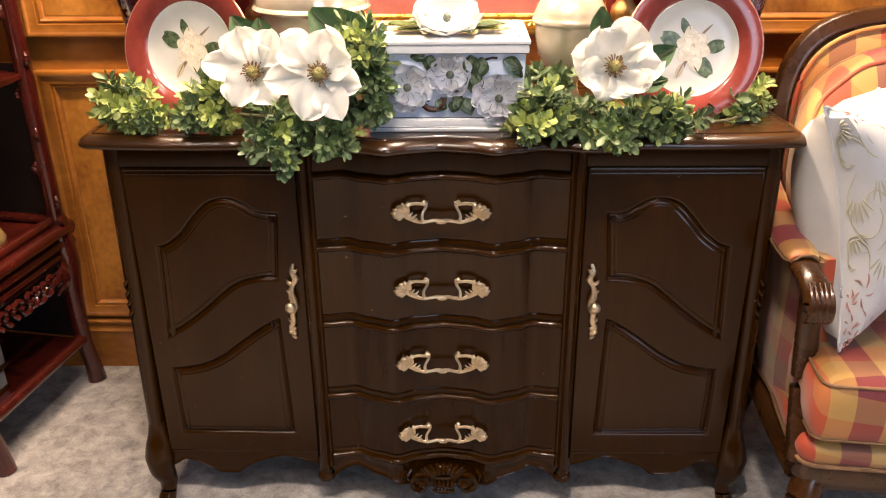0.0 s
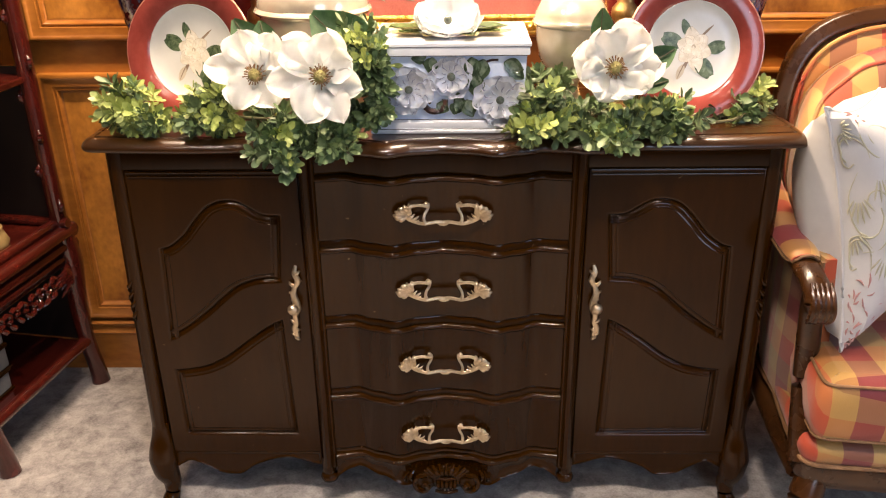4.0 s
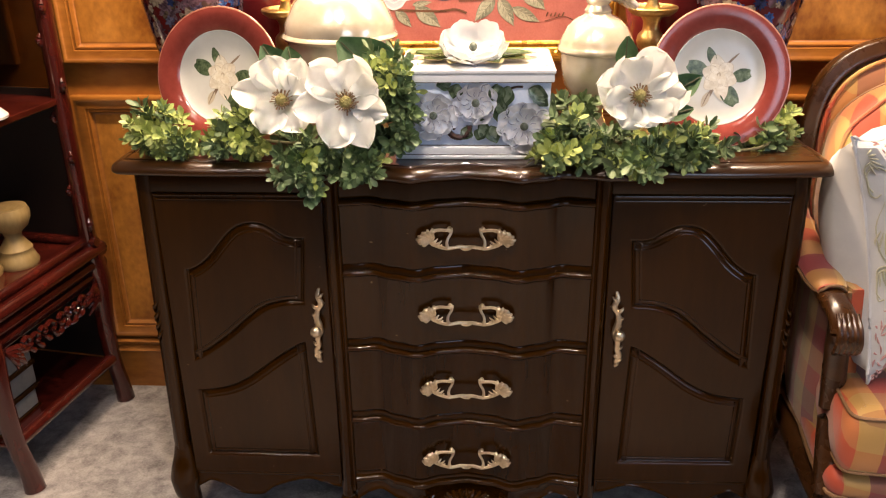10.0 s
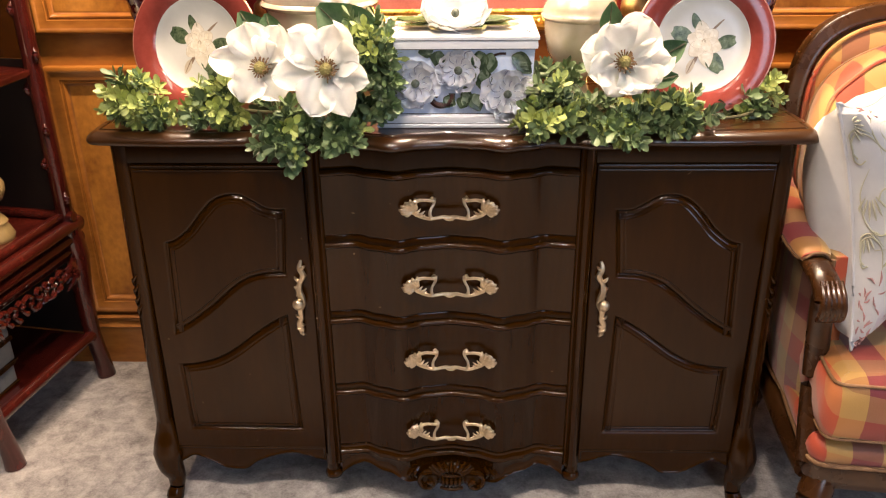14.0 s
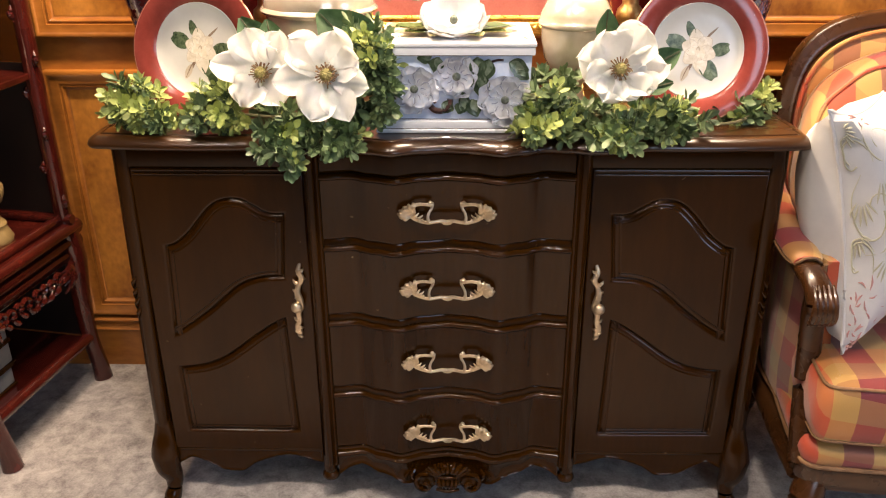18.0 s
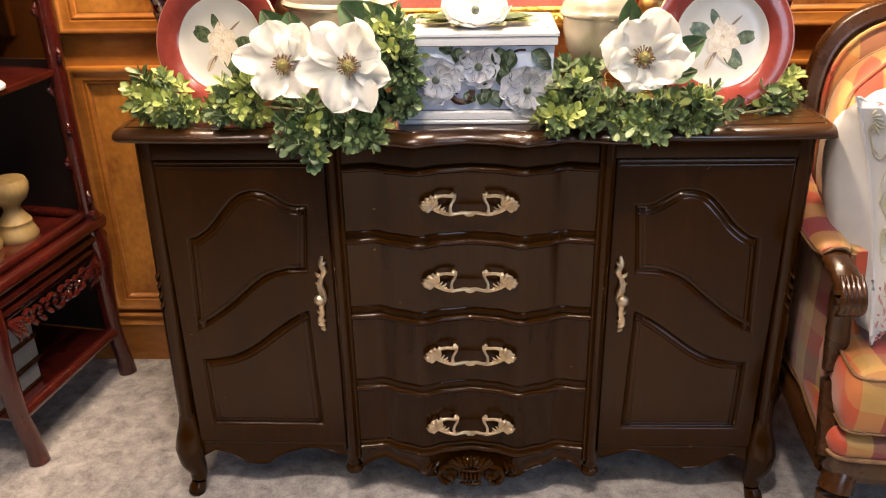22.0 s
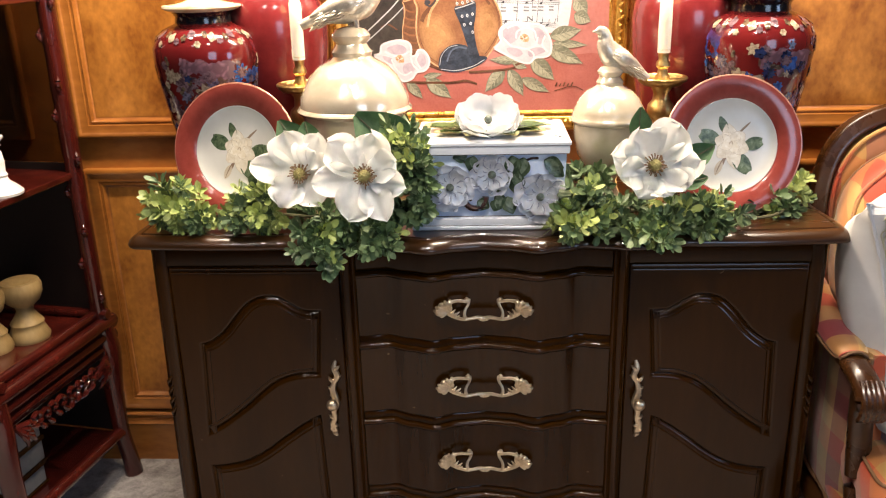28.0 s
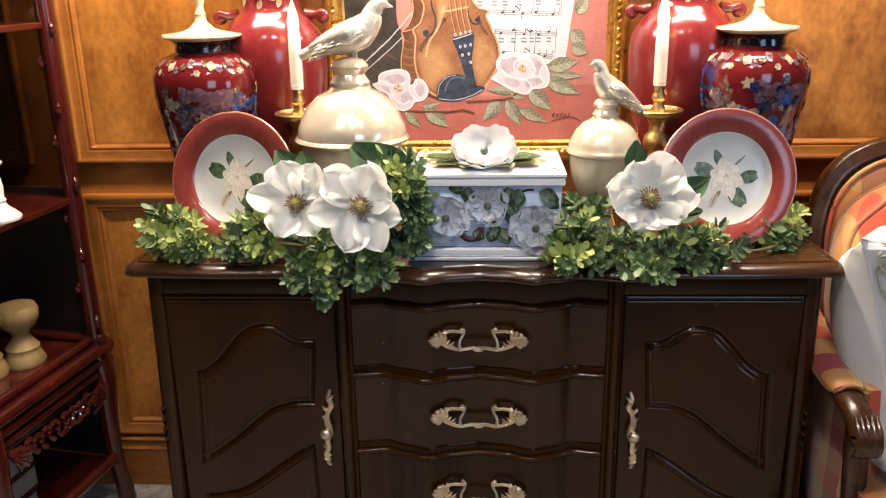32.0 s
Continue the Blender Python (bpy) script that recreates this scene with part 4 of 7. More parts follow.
# plates with painted magnolias
def dinner_plate(at, lean, turn):
    p = thing("dinner_plate", "red-rimmed cream china plate painted with a magnolia, leaning upright", "plate", at, "plates on the sideboard")
    m = Matrix.Translation((0, 0, 0)) @ pose(0, 0, 0, 0, 0, turn) @ pose(0, 0, 0, 90 - lean, 0, 0) @ Matrix.Translation((0, 0.138, 0))
    R = 0.138
    body = lathe([(0, -0.004), (0.07, -0.004), (0.082, -0.001), (0.094, 0.006), (0.134, 0.013), (R, 0.0135), (R, 0.016), (0.134, 0.017), (0.0975, 0.0105), (0.092, 0.0055)], seg=72)
    body.transform(m)
    part("rim", body, RED_GLAZE, p, "glossy brick-red glazed rim", local=True)
    lip = lathe([(R - 0.001, 0.0135), (R + 0.0008, 0.0145), (R - 0.001, 0.0168), (R - 0.003, 0.0166)], seg=72)
    lip.transform(m)
    part("rim_edge", lip, GLINT_RIM, p, local=True)
    well = lathe([(0.0932, 0.0062), (0.0915, 0.0068), (0.082, 0.0022), (0.06, 0.0012), (0, 0.0010)], seg=72)
    well.transform(m)
    part("well", well, CREAM_GLAZE, p, "cream glazed centre", local=True)

    def paint(name, x, y, ang, ln, wd, mt, lift=0.0016):
        b = blade(ln, wd, 0.0, 0.02, 0.9, 6, 3, thick=0)
        b.transform(m @ Matrix.Translation((1.2 * x, 1.2 * y, 0.0014 + 0.25 * (lift - 0.0016))) @ pose(0, 0, 0, 0, 0, ang) @ Matrix.Diagonal((1.2, 1.2, 1, 1)))
        part(name, b, mt, p, local=True)
    for x, y, a, l, w in ((-0.016, 0.006, 64, 0.042, 0.026), (-0.006, 0.020, 20, 0.030, 0.015), (0.022, -0.002, -76, 0.038, 0.022), (0.006, -0.012, -142, 0.046, 0.027)):
        paint("painted_leaf", x, y, a, l, w, PAINT_GREEN)
    for k in range(6):
        ln = (0.034, 0.028, 0.030, 0.040, 0.030, 0.028)[k]
        paint("painted_petal_edge", 0.002, 0.002, k * 60 + 10, ln + 0.0006, 0.0256, PAINT_TAN, 0.0020 + 0.0001 * k)
        paint("painted_petal", 0.002, 0.002, k * 60 + 10, ln, 0.0245, PAINT_CREAM, 0.00205 + 0.0001 * k)
    for k in range(4):
        paint("painted_petal_edge", 0.003, 0.006, k * 80 - 40, 0.0205, 0.0168, PAINT_TAN, 0.0027 + 0.0001 * k)
        paint("painted_petal", 0.003, 0.006, k * 80 - 40, 0.0200, 0.0162, PAINT_CREAM2, 0.00275 + 0.0001 * k)
    paint("painted_stem", -0.004, -0.012, 150, 0.040, 0.006, PAINT_TWIG)
    paint("painted_stem", 0.012, 0.018, -48, 0.030, 0.004, PAINT_TWIG)
    paint("painted_bud", -0.014, -0.024, 155, 0.026, 0.012, PAINT_TAN)
    paint("painted_stamen", 0.002, 0.000, 0, 0.008, 0.007, PAINT_TAN, 0.0031)
    return p


PAINT_GREEN = shade("painted_green", (0.022, 0.045, 0.022), (0.17, 0.22, 0.12), 0.25, scale=70, fine=300, bump=0.0)
PAINT_CREAM = shade("painted_ivory", (0.62, 0.55, 0.42), (0.80, 0.76, 0.66), 0.25, scale=80, fine=300, bump=0.0)
PAINT_CREAM2 = shade("painted_ivory_heart", (0.70, 0.62, 0.46), (0.84, 0.80, 0.70), 0.25, scale=80, fine=300, bump=0.0)
PAINT_TWIG = shade("painted_umber", (0.16, 0.10, 0.06), (0.30, 0.22, 0.15), 0.3, bump=0.0)
PAINT_TAN = shade("painted_tan", (0.40, 0.33, 0.22), (0.60, 0.52, 0.40), 0.3, bump=0.0)
dinner_plate((-0.507, 0.075, TOP), 14, -12)
dinner_plate((0.493, 0.062, TOP), 14, 4)

# lidded china box with moulded magnolias
cb = thing("china_box", "white china casket with raised pale blue magnolias", "ceramic box", (0.013, 0.08, TOP))
X0, X1, Y0, Y1 = -0.137, 0.161, -0.021, 0.185


def tray(x0, x1, y0, y1, steps):
    out = resample([(x0, y0), (x1, y0), (x1, y1), (x0, y1)], 0.02)
    return relief(out, steps, lambda u, v, h: Vector((u, v, h)))


part("plinth", tray(X0, X1, Y0, Y1, [(0.004, TOP), (0.001, TOP + 0.002), (0, TOP + 0.006), (0.002, TOP + 0.009), (0.006, TOP + 0.010), (0.005, TOP + 0.013), (0.006, TOP + 0.022), (0.010, TOP + 0.025), (0.016, TOP + 0.027)]), CHINA, cb, "stepped white china plinth")
part("body", tray(X0 + 0.016, X1 - 0.006, Y0 + 0.012, Y1 - 0.010, [(0, TOP + 0.026), (0, TOP + 0.06), (-0.002, TOP + 0.10), (-0.004, TOP + 0.150), (0.01, TOP + 0.151)]), CHINA_BLUE, cb, "pale blue glazed body")
lid = part("lid", tray(X0 + 0.010, X1 + 0.004, Y0 - 0.004, Y1, [(0.008, TOP + 0.150), (0.002, TOP + 0.151), (0.001, TOP + 0.156), (0.002, TOP + 0.166), (-0.001, TOP + 0.168), (-0.001, TOP + 0.173), (0.004, TOP + 0.176), (0.03, TOP + 0.180)]), CHINA, cb, "white glazed lid")
# Thin dark strips laid along the box's joints and moulding steps.
for zl, x0, x1, yl in ((TOP + 0.1495, X0 + 0.014, X1 - 0.002, Y0 + 0.0025), (TOP + 0.1668, X0 + 0.013, X1 + 0.001, Y0 - 0.0028), (TOP + 0.0262, X0 + 0.014, X1 - 0.014, Y0 + 0.0105), (TOP + 0.0092, X0 + 0.004, X1 - 0.004, Y0 + 0.0028)):
    part("joint_line", block(x0, x1, yl - 0.0006, yl + 0.004, zl - 0.0006, zl + 0.0006), TWIG_GLAZE, cb, "thin dark grey strip along a joint", smooth=False)
PETAL_LINE = shade("slate_petal_line", (0.20, 0.22, 0.30), (0.42, 0.45, 0.55), 0.25)
WARM_PETAL = shade("ivory_petal_glaze", (0.70, 0.72, 0.78), (0.88, 0.88, 0.88), 0.2, scale=60, fine=140, bump=0.05, coat=0.4)
BUTTON = shade("sage_button_glaze", (0.05, 0.06, 0.05), (0.15, 0.18, 0.14), 0.25, scale=260, fine=400, bump=0.4)


def face_of_box(x, z, out, ang=0):
    return Matrix.Translation((x, Y0 + 0.010 - out, TOP + z)) @ pose(0, 0, 0, 90, 0, 0) @ pose(0, 0, 0, 0, 0, ang)


for (fx, fz, fr, sp) in ((-0.062, 0.087, 0.042, 12), (0.018, 0.111, 0.037, 50), (0.110, 0.066, 0.045, 28)):
    for ring, (count, R0, H0, half, out) in enumerate(((7, fr * 1.10, 0.007, 40, 0.0028), (6, fr * 0.80, 0.013, 38, 0.0044))):
        for i in range(count):
            turn = sp + 360 / count * i + 20 * ring
            rr = R0 * (1.06 if i % 2 else 0.95)
            b = cup_petal(rr, H0, half, 0.22, 0.10, 0.035, i + sp, 0.0024, 1.8, nu=6, nv=7, crease=0.02)
            b.transform(face_of_box(fx, fz, out + 0.0008 * (i % 2), turn))
            part("raised_petal", b, PETAL_BLUE if (i + ring) % 3 else WARM_PETAL, cb, "pale blue-white raised petal")
            strokes = (((0.55, 26), (0.80, 31), (0.98, 20)),) if not ring else (((0.45, 24), (0.75, 31), (0.97, 22)), ((0.36, -3), (0.50, 3), (0.68, -4)))
            for stroke in strokes:
                pts = []
                for q, w in stroke:
                    a0 = radians(turn + w)
                    rise = out + 0.0022 + H0 * (1 - math.sqrt(max(0.0, 1 - min(1.0, q) ** 2))) * 0.9
                    pts.append((fx - rr * q * math.sin(a0), Y0 + 0.010 - rise, TOP + fz + rr * q * math.cos(a0)))
                part("painted_vein", tube(pts, [0.0005, 0.0010, 0.0005], seg=4, n=3), PETAL_LINE, cb)
    part("flower_centre", ball(0.0078, (fx, Y0 + 0.000, TOP + fz), (1, 0.6, 1)), BUTTON, cb, "sage green flower centre")
LEAF_GLAZE_PALE = shade("pale_leaf_glaze", (0.10, 0.17, 0.09), (0.36, 0.44, 0.32), 0.22, scale=70, fine=150, bump=0.05, coat=0.4)
for lx, lz, a, l, w in ((-0.030, 0.148, 100, 0.026, 0.020), (-0.016, 0.146, 165, 0.030, 0.022), (0.056, 0.146, 186, 0.040, 0.026), (0.078, 0.142, 168, 0.044, 0.026), (0.064, 0.114, 178, 0.042, 0.028), (0.116, 0.136, -112, 0.040, 0.024), (0.126, 0.128, -130, 0.036, 0.022), (0.022, 0.062, -88, 0.022, 0.030), (0.046, 0.066, -160, 0.036, 0.024), (0.030, 0.060, 160, 0.024, 0.020), (-0.010, 0.058, -120, 0.026, 0.022), (-0.112, 0.140, 120, 0.04, 0.024)):
    for sc, mt, out in ((1.0, LEAF_GLAZE, 0.003), (0.72, LEAF_GLAZE_PALE, 0.0044)):
        b = blade(l * sc, w * 1.3 * sc * (0.75 if sc < 1 else 1), 0.06, 0.25, 0.8, 7, 3, 0.05, 0.0016, lx * 50, 1.1)
        b.transform(face_of_box(lx + (0.002 if sc < 1 else 0), lz, out, a))
        part("raised_leaf", b, mt, cb, "green glazed raised leaf")
BARK = shade("raised_bark_glaze", (0.03, 0.014, 0.012), (0.10, 0.05, 0.04), 0.22, scale=60, bump=0.2, coat=0.4)
for pts, w in ((((-0.040, 0.140), (-0.030, 0.132), (-0.022, 0.122)), 0.0028), (((-0.034, 0.074), (-0.028, 0.066), (-0.022, 0.058)), 0.0028), (((-0.032, 0.052), (-0.022, 0.044), (-0.006, 0.044), (0.004, 0.054), (0.006, 0.066)), 0.0062), (((0.070, 0.130), (0.082, 0.136), (0.094, 0.140), (0.106, 0.140)), 0.0026)):
    part("raised_twig", tube([(x, Y0 + 0.009, TOP + z) for x, z in pts], w, seg=6, n=4), BARK, cb, "dark brown raised twig")
LIDZ = TOP + 0.180
LID_LEAF = shade("olive_leaf_glaze", (0.06, 0.11, 0.03), (0.18, 0.24, 0.09), 0.24, scale=45, fine=150, bump=0.08, coat=0.4)
LID_LEAF_TIP = shade("straw_leaf_glaze", (0.40, 0.34, 0.16), (0.66, 0.60, 0.36), 0.24, scale=60, fine=150, bump=0.05, coat=0.4)
for a, l, w in ((82, 0.080, 0.060), (112, 0.066, 0.046), (-80, 0.072, 0.062), (-112, 0.064, 0.046), (150, 0.046, 0.04), (-150, 0.048, 0.042), (50, 0.06, 0.04)):
    for sc, mt, out in ((1.0, LID_LEAF_TIP, 0.0), (0.86, LID_LEAF, 0.0014)):
        b = blade(l * 1.3 * sc, w * 1.15 * sc, 0.03, 0.15, 0.8, 8, 3, 0.03, 0.0016, a, 0.6)
        b.transform(Matrix.Translation((0.016 - 0.028 * math.sin(radians(a)), 0.048 + 0.022 * math.cos(radians(a)), LIDZ + 0.0046 + out)) @ pose(0, 0, 0, 0, 0, a))
        part("lid_leaf", b, mt, lid, "olive glazed leaf with straw edges")
tilt = Matrix.Translation((0.012, 0.046, LIDZ + 0.012)) @ pose(0, 0, 0, 16, 0, 0)
for k, (n, R, H, half, spin, tip) in enumerate(((7, 0.064, 0.022, 36, 0, 0.07), (6, 0.055, 0.032, 38, 26, 0.06))):
    for i in range(n):
        back = math.cos(radians(i * 360 / n + spin))
        b = cup_petal(R * (1 + 0.06 * (i % 2)), H * (1.12 + 0.30 * back), half, tip, -0.10, 0.020, i * 1.9 + k, 0.0036, 3.0, belly=0.5, crease=0.015)
        b.transform(tilt @ pose(0, 0, 0, 0, 0, i * 360 / n + spin))
        part("lid_petal", b, CHINA, lid, "white glazed cupped petal")
b = ball(0.008, (0, 0.002, 0.012), (1, 1, 1.1))
b.transform(tilt)
part("lid_flower_centre", b, BUTTON, lid, "green flower centre")

# pearl jars with dove finials
def dove(at, scale, turn, pitch=0):
    """A plain standing bird shape: body, tail, wings and head in one surface."""
    m = Matrix.Translation(at) @ pose(0, 0, 0, 0, -pitch, turn) @ Matrix.Scale(scale, 4)
    b = tube([(-0.115, 0, 0.008), (-0.09, 0, 0.018), (-0.055, 0, 0.032), (-0.02, 0, 0.042), (0.015, 0, 0.055), (0.038, 0, 0.078), (0.046, 0, 0.098), (0.058, 0, 0.110), (0.068, 0, 0.112), (0.078, 0, 0.109), (0.088, 0, 0.106)], [0.010, 0.012, 0.024, 0.034, 0.036, 0.027, 0.019, 0.0175, 0.014, 0.005, 0.001], seg=16, n=5, up=(0, 1, 0), flat=0.85)
    for s in (-1, 1):
        tube([(0.02, s * 0.028, 0.060), (-0.01, s * 0.036, 0.052), (-0.05, s * 0.026, 0.040), (-0.095, s * 0.010, 0.026)], [0.012, 0.020, 0.014, 0.002], bm=b, seg=10, n=5, flat=0.5, up=(0, 1, 0))
        for k in range(5):
            tube([(0.004 - 0.012 * k, s * (0.040 - 0.003 * k), 0.056 - 0.005 * k), (-0.02 - 0.014 * k, s * (0.038 - 0.004 * k), 0.044 - 0.004 * k)], [0.004, 0.002], bm=b, seg=6, n=3)
        for row in range(6):
            for k in range(5):
                fx, fz = 0.018 - 0.017 * row - 0.004 * k, 0.064 - 0.0068 * row - 0.0072 * k + 0.003 * (row % 2)
                fy = s * (0.031 + 0.006 * math.sin(k * 0.8 + 0.3) - 0.0035 * max(0, row - 2))
                tube([(fx + 0.006, fy, fz + 0.003), (fx - 0.004, fy + s * 0.0014, fz - 0.001), (fx - 0.014, fy + s * 0.0004, fz - 0.006)], [0.002, 0.0048, 0.0012], bm=b, seg=6, n=3, flat=0.6)
        tube([(0.002, s * 0.010, 0.02), (0.004, s * 0.010, -0.004)], [0.006, 0.005], bm=b, seg=6, n=2)
    b.transform(m)
    return b


def pearl_jar(x, y, r, band, height, group):
    j = thing("pearl_jar", "cream pearl-lustre footed jar with a domed lid and dove finial", "jar", (x, y, TOP), group)
    k = r
    h = band - TOP
    part("bowl", lathe([(0, 0), (0.50 * k, 0), (0.52 * k, 0.004), (0.42 * k, 0.016), (0.30 * k, 0.04), (0.28 * k, 0.30 * h), (0.34 * k, 0.36 * h), (0.62 * k, 0.46 * h), (0.82 * k, 0.62 * h), (0.91 * k, 0.80 * h), (0.93 * k, h - 0.004), (0.90 * k, h - 0.002)], (x, y, TOP)), PEARL, j)
    lidp = part("lid", lathe([(0.94 * k, -0.004), (1.0 * k, -0.001), (1.02 * k, 0.004), (0.99 * k, 0.009), (0.965 * k, 0.011), (0.955 * k, 0.03 * k / 0.12), (0.90 * k, 0.36 * k), (0.78 * k, 0.60 * k), (0.58 * k, 0.80 * k), (0.38 * k, 0.90 * k), (0.34 * k, 0.95 * k), (0.36 * k, 1.02 * k), (0.30 * k, 1.10 * k), (0.27 * k, 1.16 * k), (0.33 * k, 1.24 * k), (0.34 * k, 1.30 * k), (0.26 * k, 1.40 * k), (0.10 * k, 1.45 * k), (0, 1.46 * k)], (x, y, band)), PEARL, j)
    return j, lidp, band + 1.44 * k


j1, l1, zt = pearl_jar(-0.268, 0.20, 0.119, 1.030, 0.3, "pearl jars")
part("dove_finial", dove((-0.258, 0.20, 1.198), 0.96, 8), DOVE, l1, "pearl-glazed moulded bird")
j2, l2, zt = pearl_jar(0.259, 0.16, 0.0765, 1.008, 0.3, "pearl jars")
part("dove_finial", dove((0.262, 0.16, 1.100), 0.70, 196, 12), DOVE, l2, "pearl-glazed moulded bird")

# brass candlesticks with electric candles
def candlestick(x, y):
    c = thing("candlestick", "turned worn-brass candlestick holding a lit electric candle", "candlestick", (x, y, TOP), "candlesticks on the sideboard")
    part("stem", lathe([(0, 0), (0.055, 0), (0.056, 0.006), (0.048, 0.012), (0.034, 0.022), (0.020, 0.034), (0.018, 0.05), (0.026, 0.060), (0.026, 0.068), (0.017, 0.078), (0.016, 0.095), (0.028, 0.108), (0.031, 0.120), (0.026, 0.134), (0.017, 0.142), (0.016, 0.150), (0.026, 0.160), (0.029, 0.172), (0.027, 0.186), (0.018, 0.196), (0.017, 0.212), (0.022, 0.222), (0.024, 0.228)], (x, y, TOP), 28), GOLD_BRASS, c)
    part("drip_pan", lathe([(0.022, 0.226), (0.040, 0.228), (0.051, 0.236), (0.054, 0.243), (0.052, 0.246), (0.046, 0.240), (0.030, 0.235), (0.014, 0.236)], (x, y, TOP), 36), GOLD_BRASS, c)
    part("socket", lathe([(0.014, 0.234), (0.016, 0.246), (0.011, 0.254), (0.010, 0.262), (0.015, 0.268), (0.014, 0.276), (0.010, 0.282), (0.012, 0.300), (0.014, 0.303), (0.011, 0.303)], (x, y, TOP), 20), GOLD_BRASS, c)
    candle = part("candle", lathe([(0, 0.296), (0.0135, 0.296), (0.0138, 0.36), (0.0130, 0.415), (0.011, 0.419), (0, 0.420)], (x, y, TOP), 20), WAX, c, "ivory candle sleeve")
    part("flame_bulb", lathe([(0.0105, 0.418), (0.0125, 0.426), (0.0130, 0.436), (0.0110, 0.452), (0.0065, 0.468), (0.0025, 0.480), (0, 0.484)], (x, y, TOP), 16), FLAME, candle, "small glowing flame bulb")


candlestick(-0.397, 0.28)
candlestick(0.388, 0.28)

# lidded floral jars
JAR_PROFILE = [(0, 0), (0.066, 0), (0.070, 0.006), (0.070, 0.016), (0.074, 0.05), (0.084, 0.11), (0.098, 0.18), (0.111, 0.25), (0.117, 0.295), (0.116, 0.325), (0.105, 0.350), (0.085, 0.366), (0.068, 0.373), (0.062, 0.376)]


def jar_skin(angle, z, out):
    for (r0, z0), (r1, z1) in zip(JAR_PROFILE[3:], JAR_PROFILE[4:]):
        if z <= z1:
            break
    t = max(0.0, min(1.0, (z - z0) / (z1 - z0)))
    r = r0 + (r1 - r0) * t + out
    return Vector((r * math.cos(angle), r * math.sin(angle), z))


def painted_bloom(angle, z, size, petals, depth, spin, layer):
    """A painted flower wrapped on the jar's side."""
    bm = bmesh.new()
    rings = []
    n = 36
    for q in (0.001, 0.4, 0.75, 1.0):
        row = []
        for i in range(n):
            a = 2 * math.pi * i / n
            rr = size * q * (1 - depth * q * (0.5 + 0.5 * math.cos(petals * a + spin)))
            row.append(bm.verts.new(jar_skin(angle + rr * math.cos(a) / 0.11, z + rr * math.sin(a), 0.0010 + 0.00025 * layer)))
        rings.append(row)
    for a, b in zip(rings, rings[1:]):
        for i in range(n):
            bm.faces.new((a[i], a[(i + 1) % n], b[(i + 1) % n], b[i]))
    return bm


def china_paint(name, low, high):
    return shade(name, low, high, 0.14, scale=110, fine=420, bump=0.0, coat=0.5, contrast=(0.38, 0.62))


BLOOMS = [china_paint("navy_bloom", (0.006, 0.008, 0.03), (0.022, 0.035, 0.11)), china_paint("mauve_bloom", (0.055, 0.028, 0.038), (0.19, 0.12, 0.14)), china_paint("cream_bloom", (0.20, 0.15, 0.10), (0.44, 0.36, 0.26)), china_paint("blue_bloom", (0.012, 0.03, 0.13), (0.05, 0.13, 0.40)), china_paint("slate_bloom", (0.035, 0.03, 0.06), (0.15, 0.14, 0.22)), china_paint("umber_leaf", (0.035, 0.018, 0.014), (0.14, 0.10, 0.06))]


def floral_jar(x, y, facing, seed):
    c = thing("floral_jar", "lidded oxblood jar painted with blue and pink flowers", "jar", (x, y, TOP), "floral jars")
    body = part("body", lathe(JAR_PROFILE, (x, y, TOP), 64), JAR_GLAZE, c)
    r = random.Random(seed)
    for k in range(110):
        z = r.uniform(0.06, 0.270) if k % 4 else r.uniform(0.2, 0.318)
        a = radians(facing + r.uniform(-85, 85))
        kind = r.choice((0, 0, 0, 1, 1, 2, 3, 4, 4, 4, 5, 5)) if k > 3 else (2, 3, 1, 1)[k]
        size = r.uniform(0.007, 0.019) if k > 3 else 0.030
        if k < 3:
            z, a = (0.225, 0.275, 0.255)[k], radians(facing + (-4, 34, -30)[k])
            size = (0.036, 0.020, 0.030)[k]
        b = painted_bloom(a, min(z, 0.335 - size), size, r.choice((5, 6, 8, 11)) if kind != 5 else 2, r.uniform(0.2, 0.5) if kind != 5 else 0.75, r.uniform(0, 6), k % 7)
        b.transform(Matrix.Translation((x, y, TOP)))
        part("painted_bloom", b, BLOOMS[kind], body)
    for k in range(44):
        b = painted_bloom(k * 2 * math.pi / 44, 0.352 - 0.013 * (k % 3 == 1) + 0.006 * (k % 2), 0.0075 + 0.003 * (k % 3 == 0), (4, 6, 5)[k % 3], 0.25, k, 1 + k % 3)
        b.transform(Matrix.Translation((x, y, TOP)))
        part("painted_bloom", b, BLOOMS[(2, 1, 5, 1, 2, 5)[k % 6]], body)
    part("neck_band", lathe([(0.062, 0.374), (0.062, 0.380), (0.060, 0.390), (0.066, 0.398), (0.068, 0.401)], (x, y, TOP), 56), BLACK_GOLD, c, "black and gold neck band")
    lidp = part("lid", lathe([(0.066, 0.400), (0.080, 0.404), (0.087, 0.409), (0.086, 0.413), (0.076, 0.4140), (0.058, 0.4165), (0.042, 0.4200), (0.028, 0.4250), (0.022, 0.4300)], (x, y, TOP), 56), LID_CREAM, c, "cream lid with gilt edge")
    part("finial", lathe([(0.026, 0.426), (0.021, 0.432), (0.013, 0.440), (0.011, 0.452), (0.0125, 0.456), (0.0095, 0.462), (0.0085, 0.474), (0.012, 0.486), (0.013, 0.494), (0.010, 0.498), (0.016, 0.502), (0.018, 0.510), (0.014, 0.522), (0.006, 0.530), (0, 0.532)], (x, y, TOP), 24), LID_CREAM, lidp)


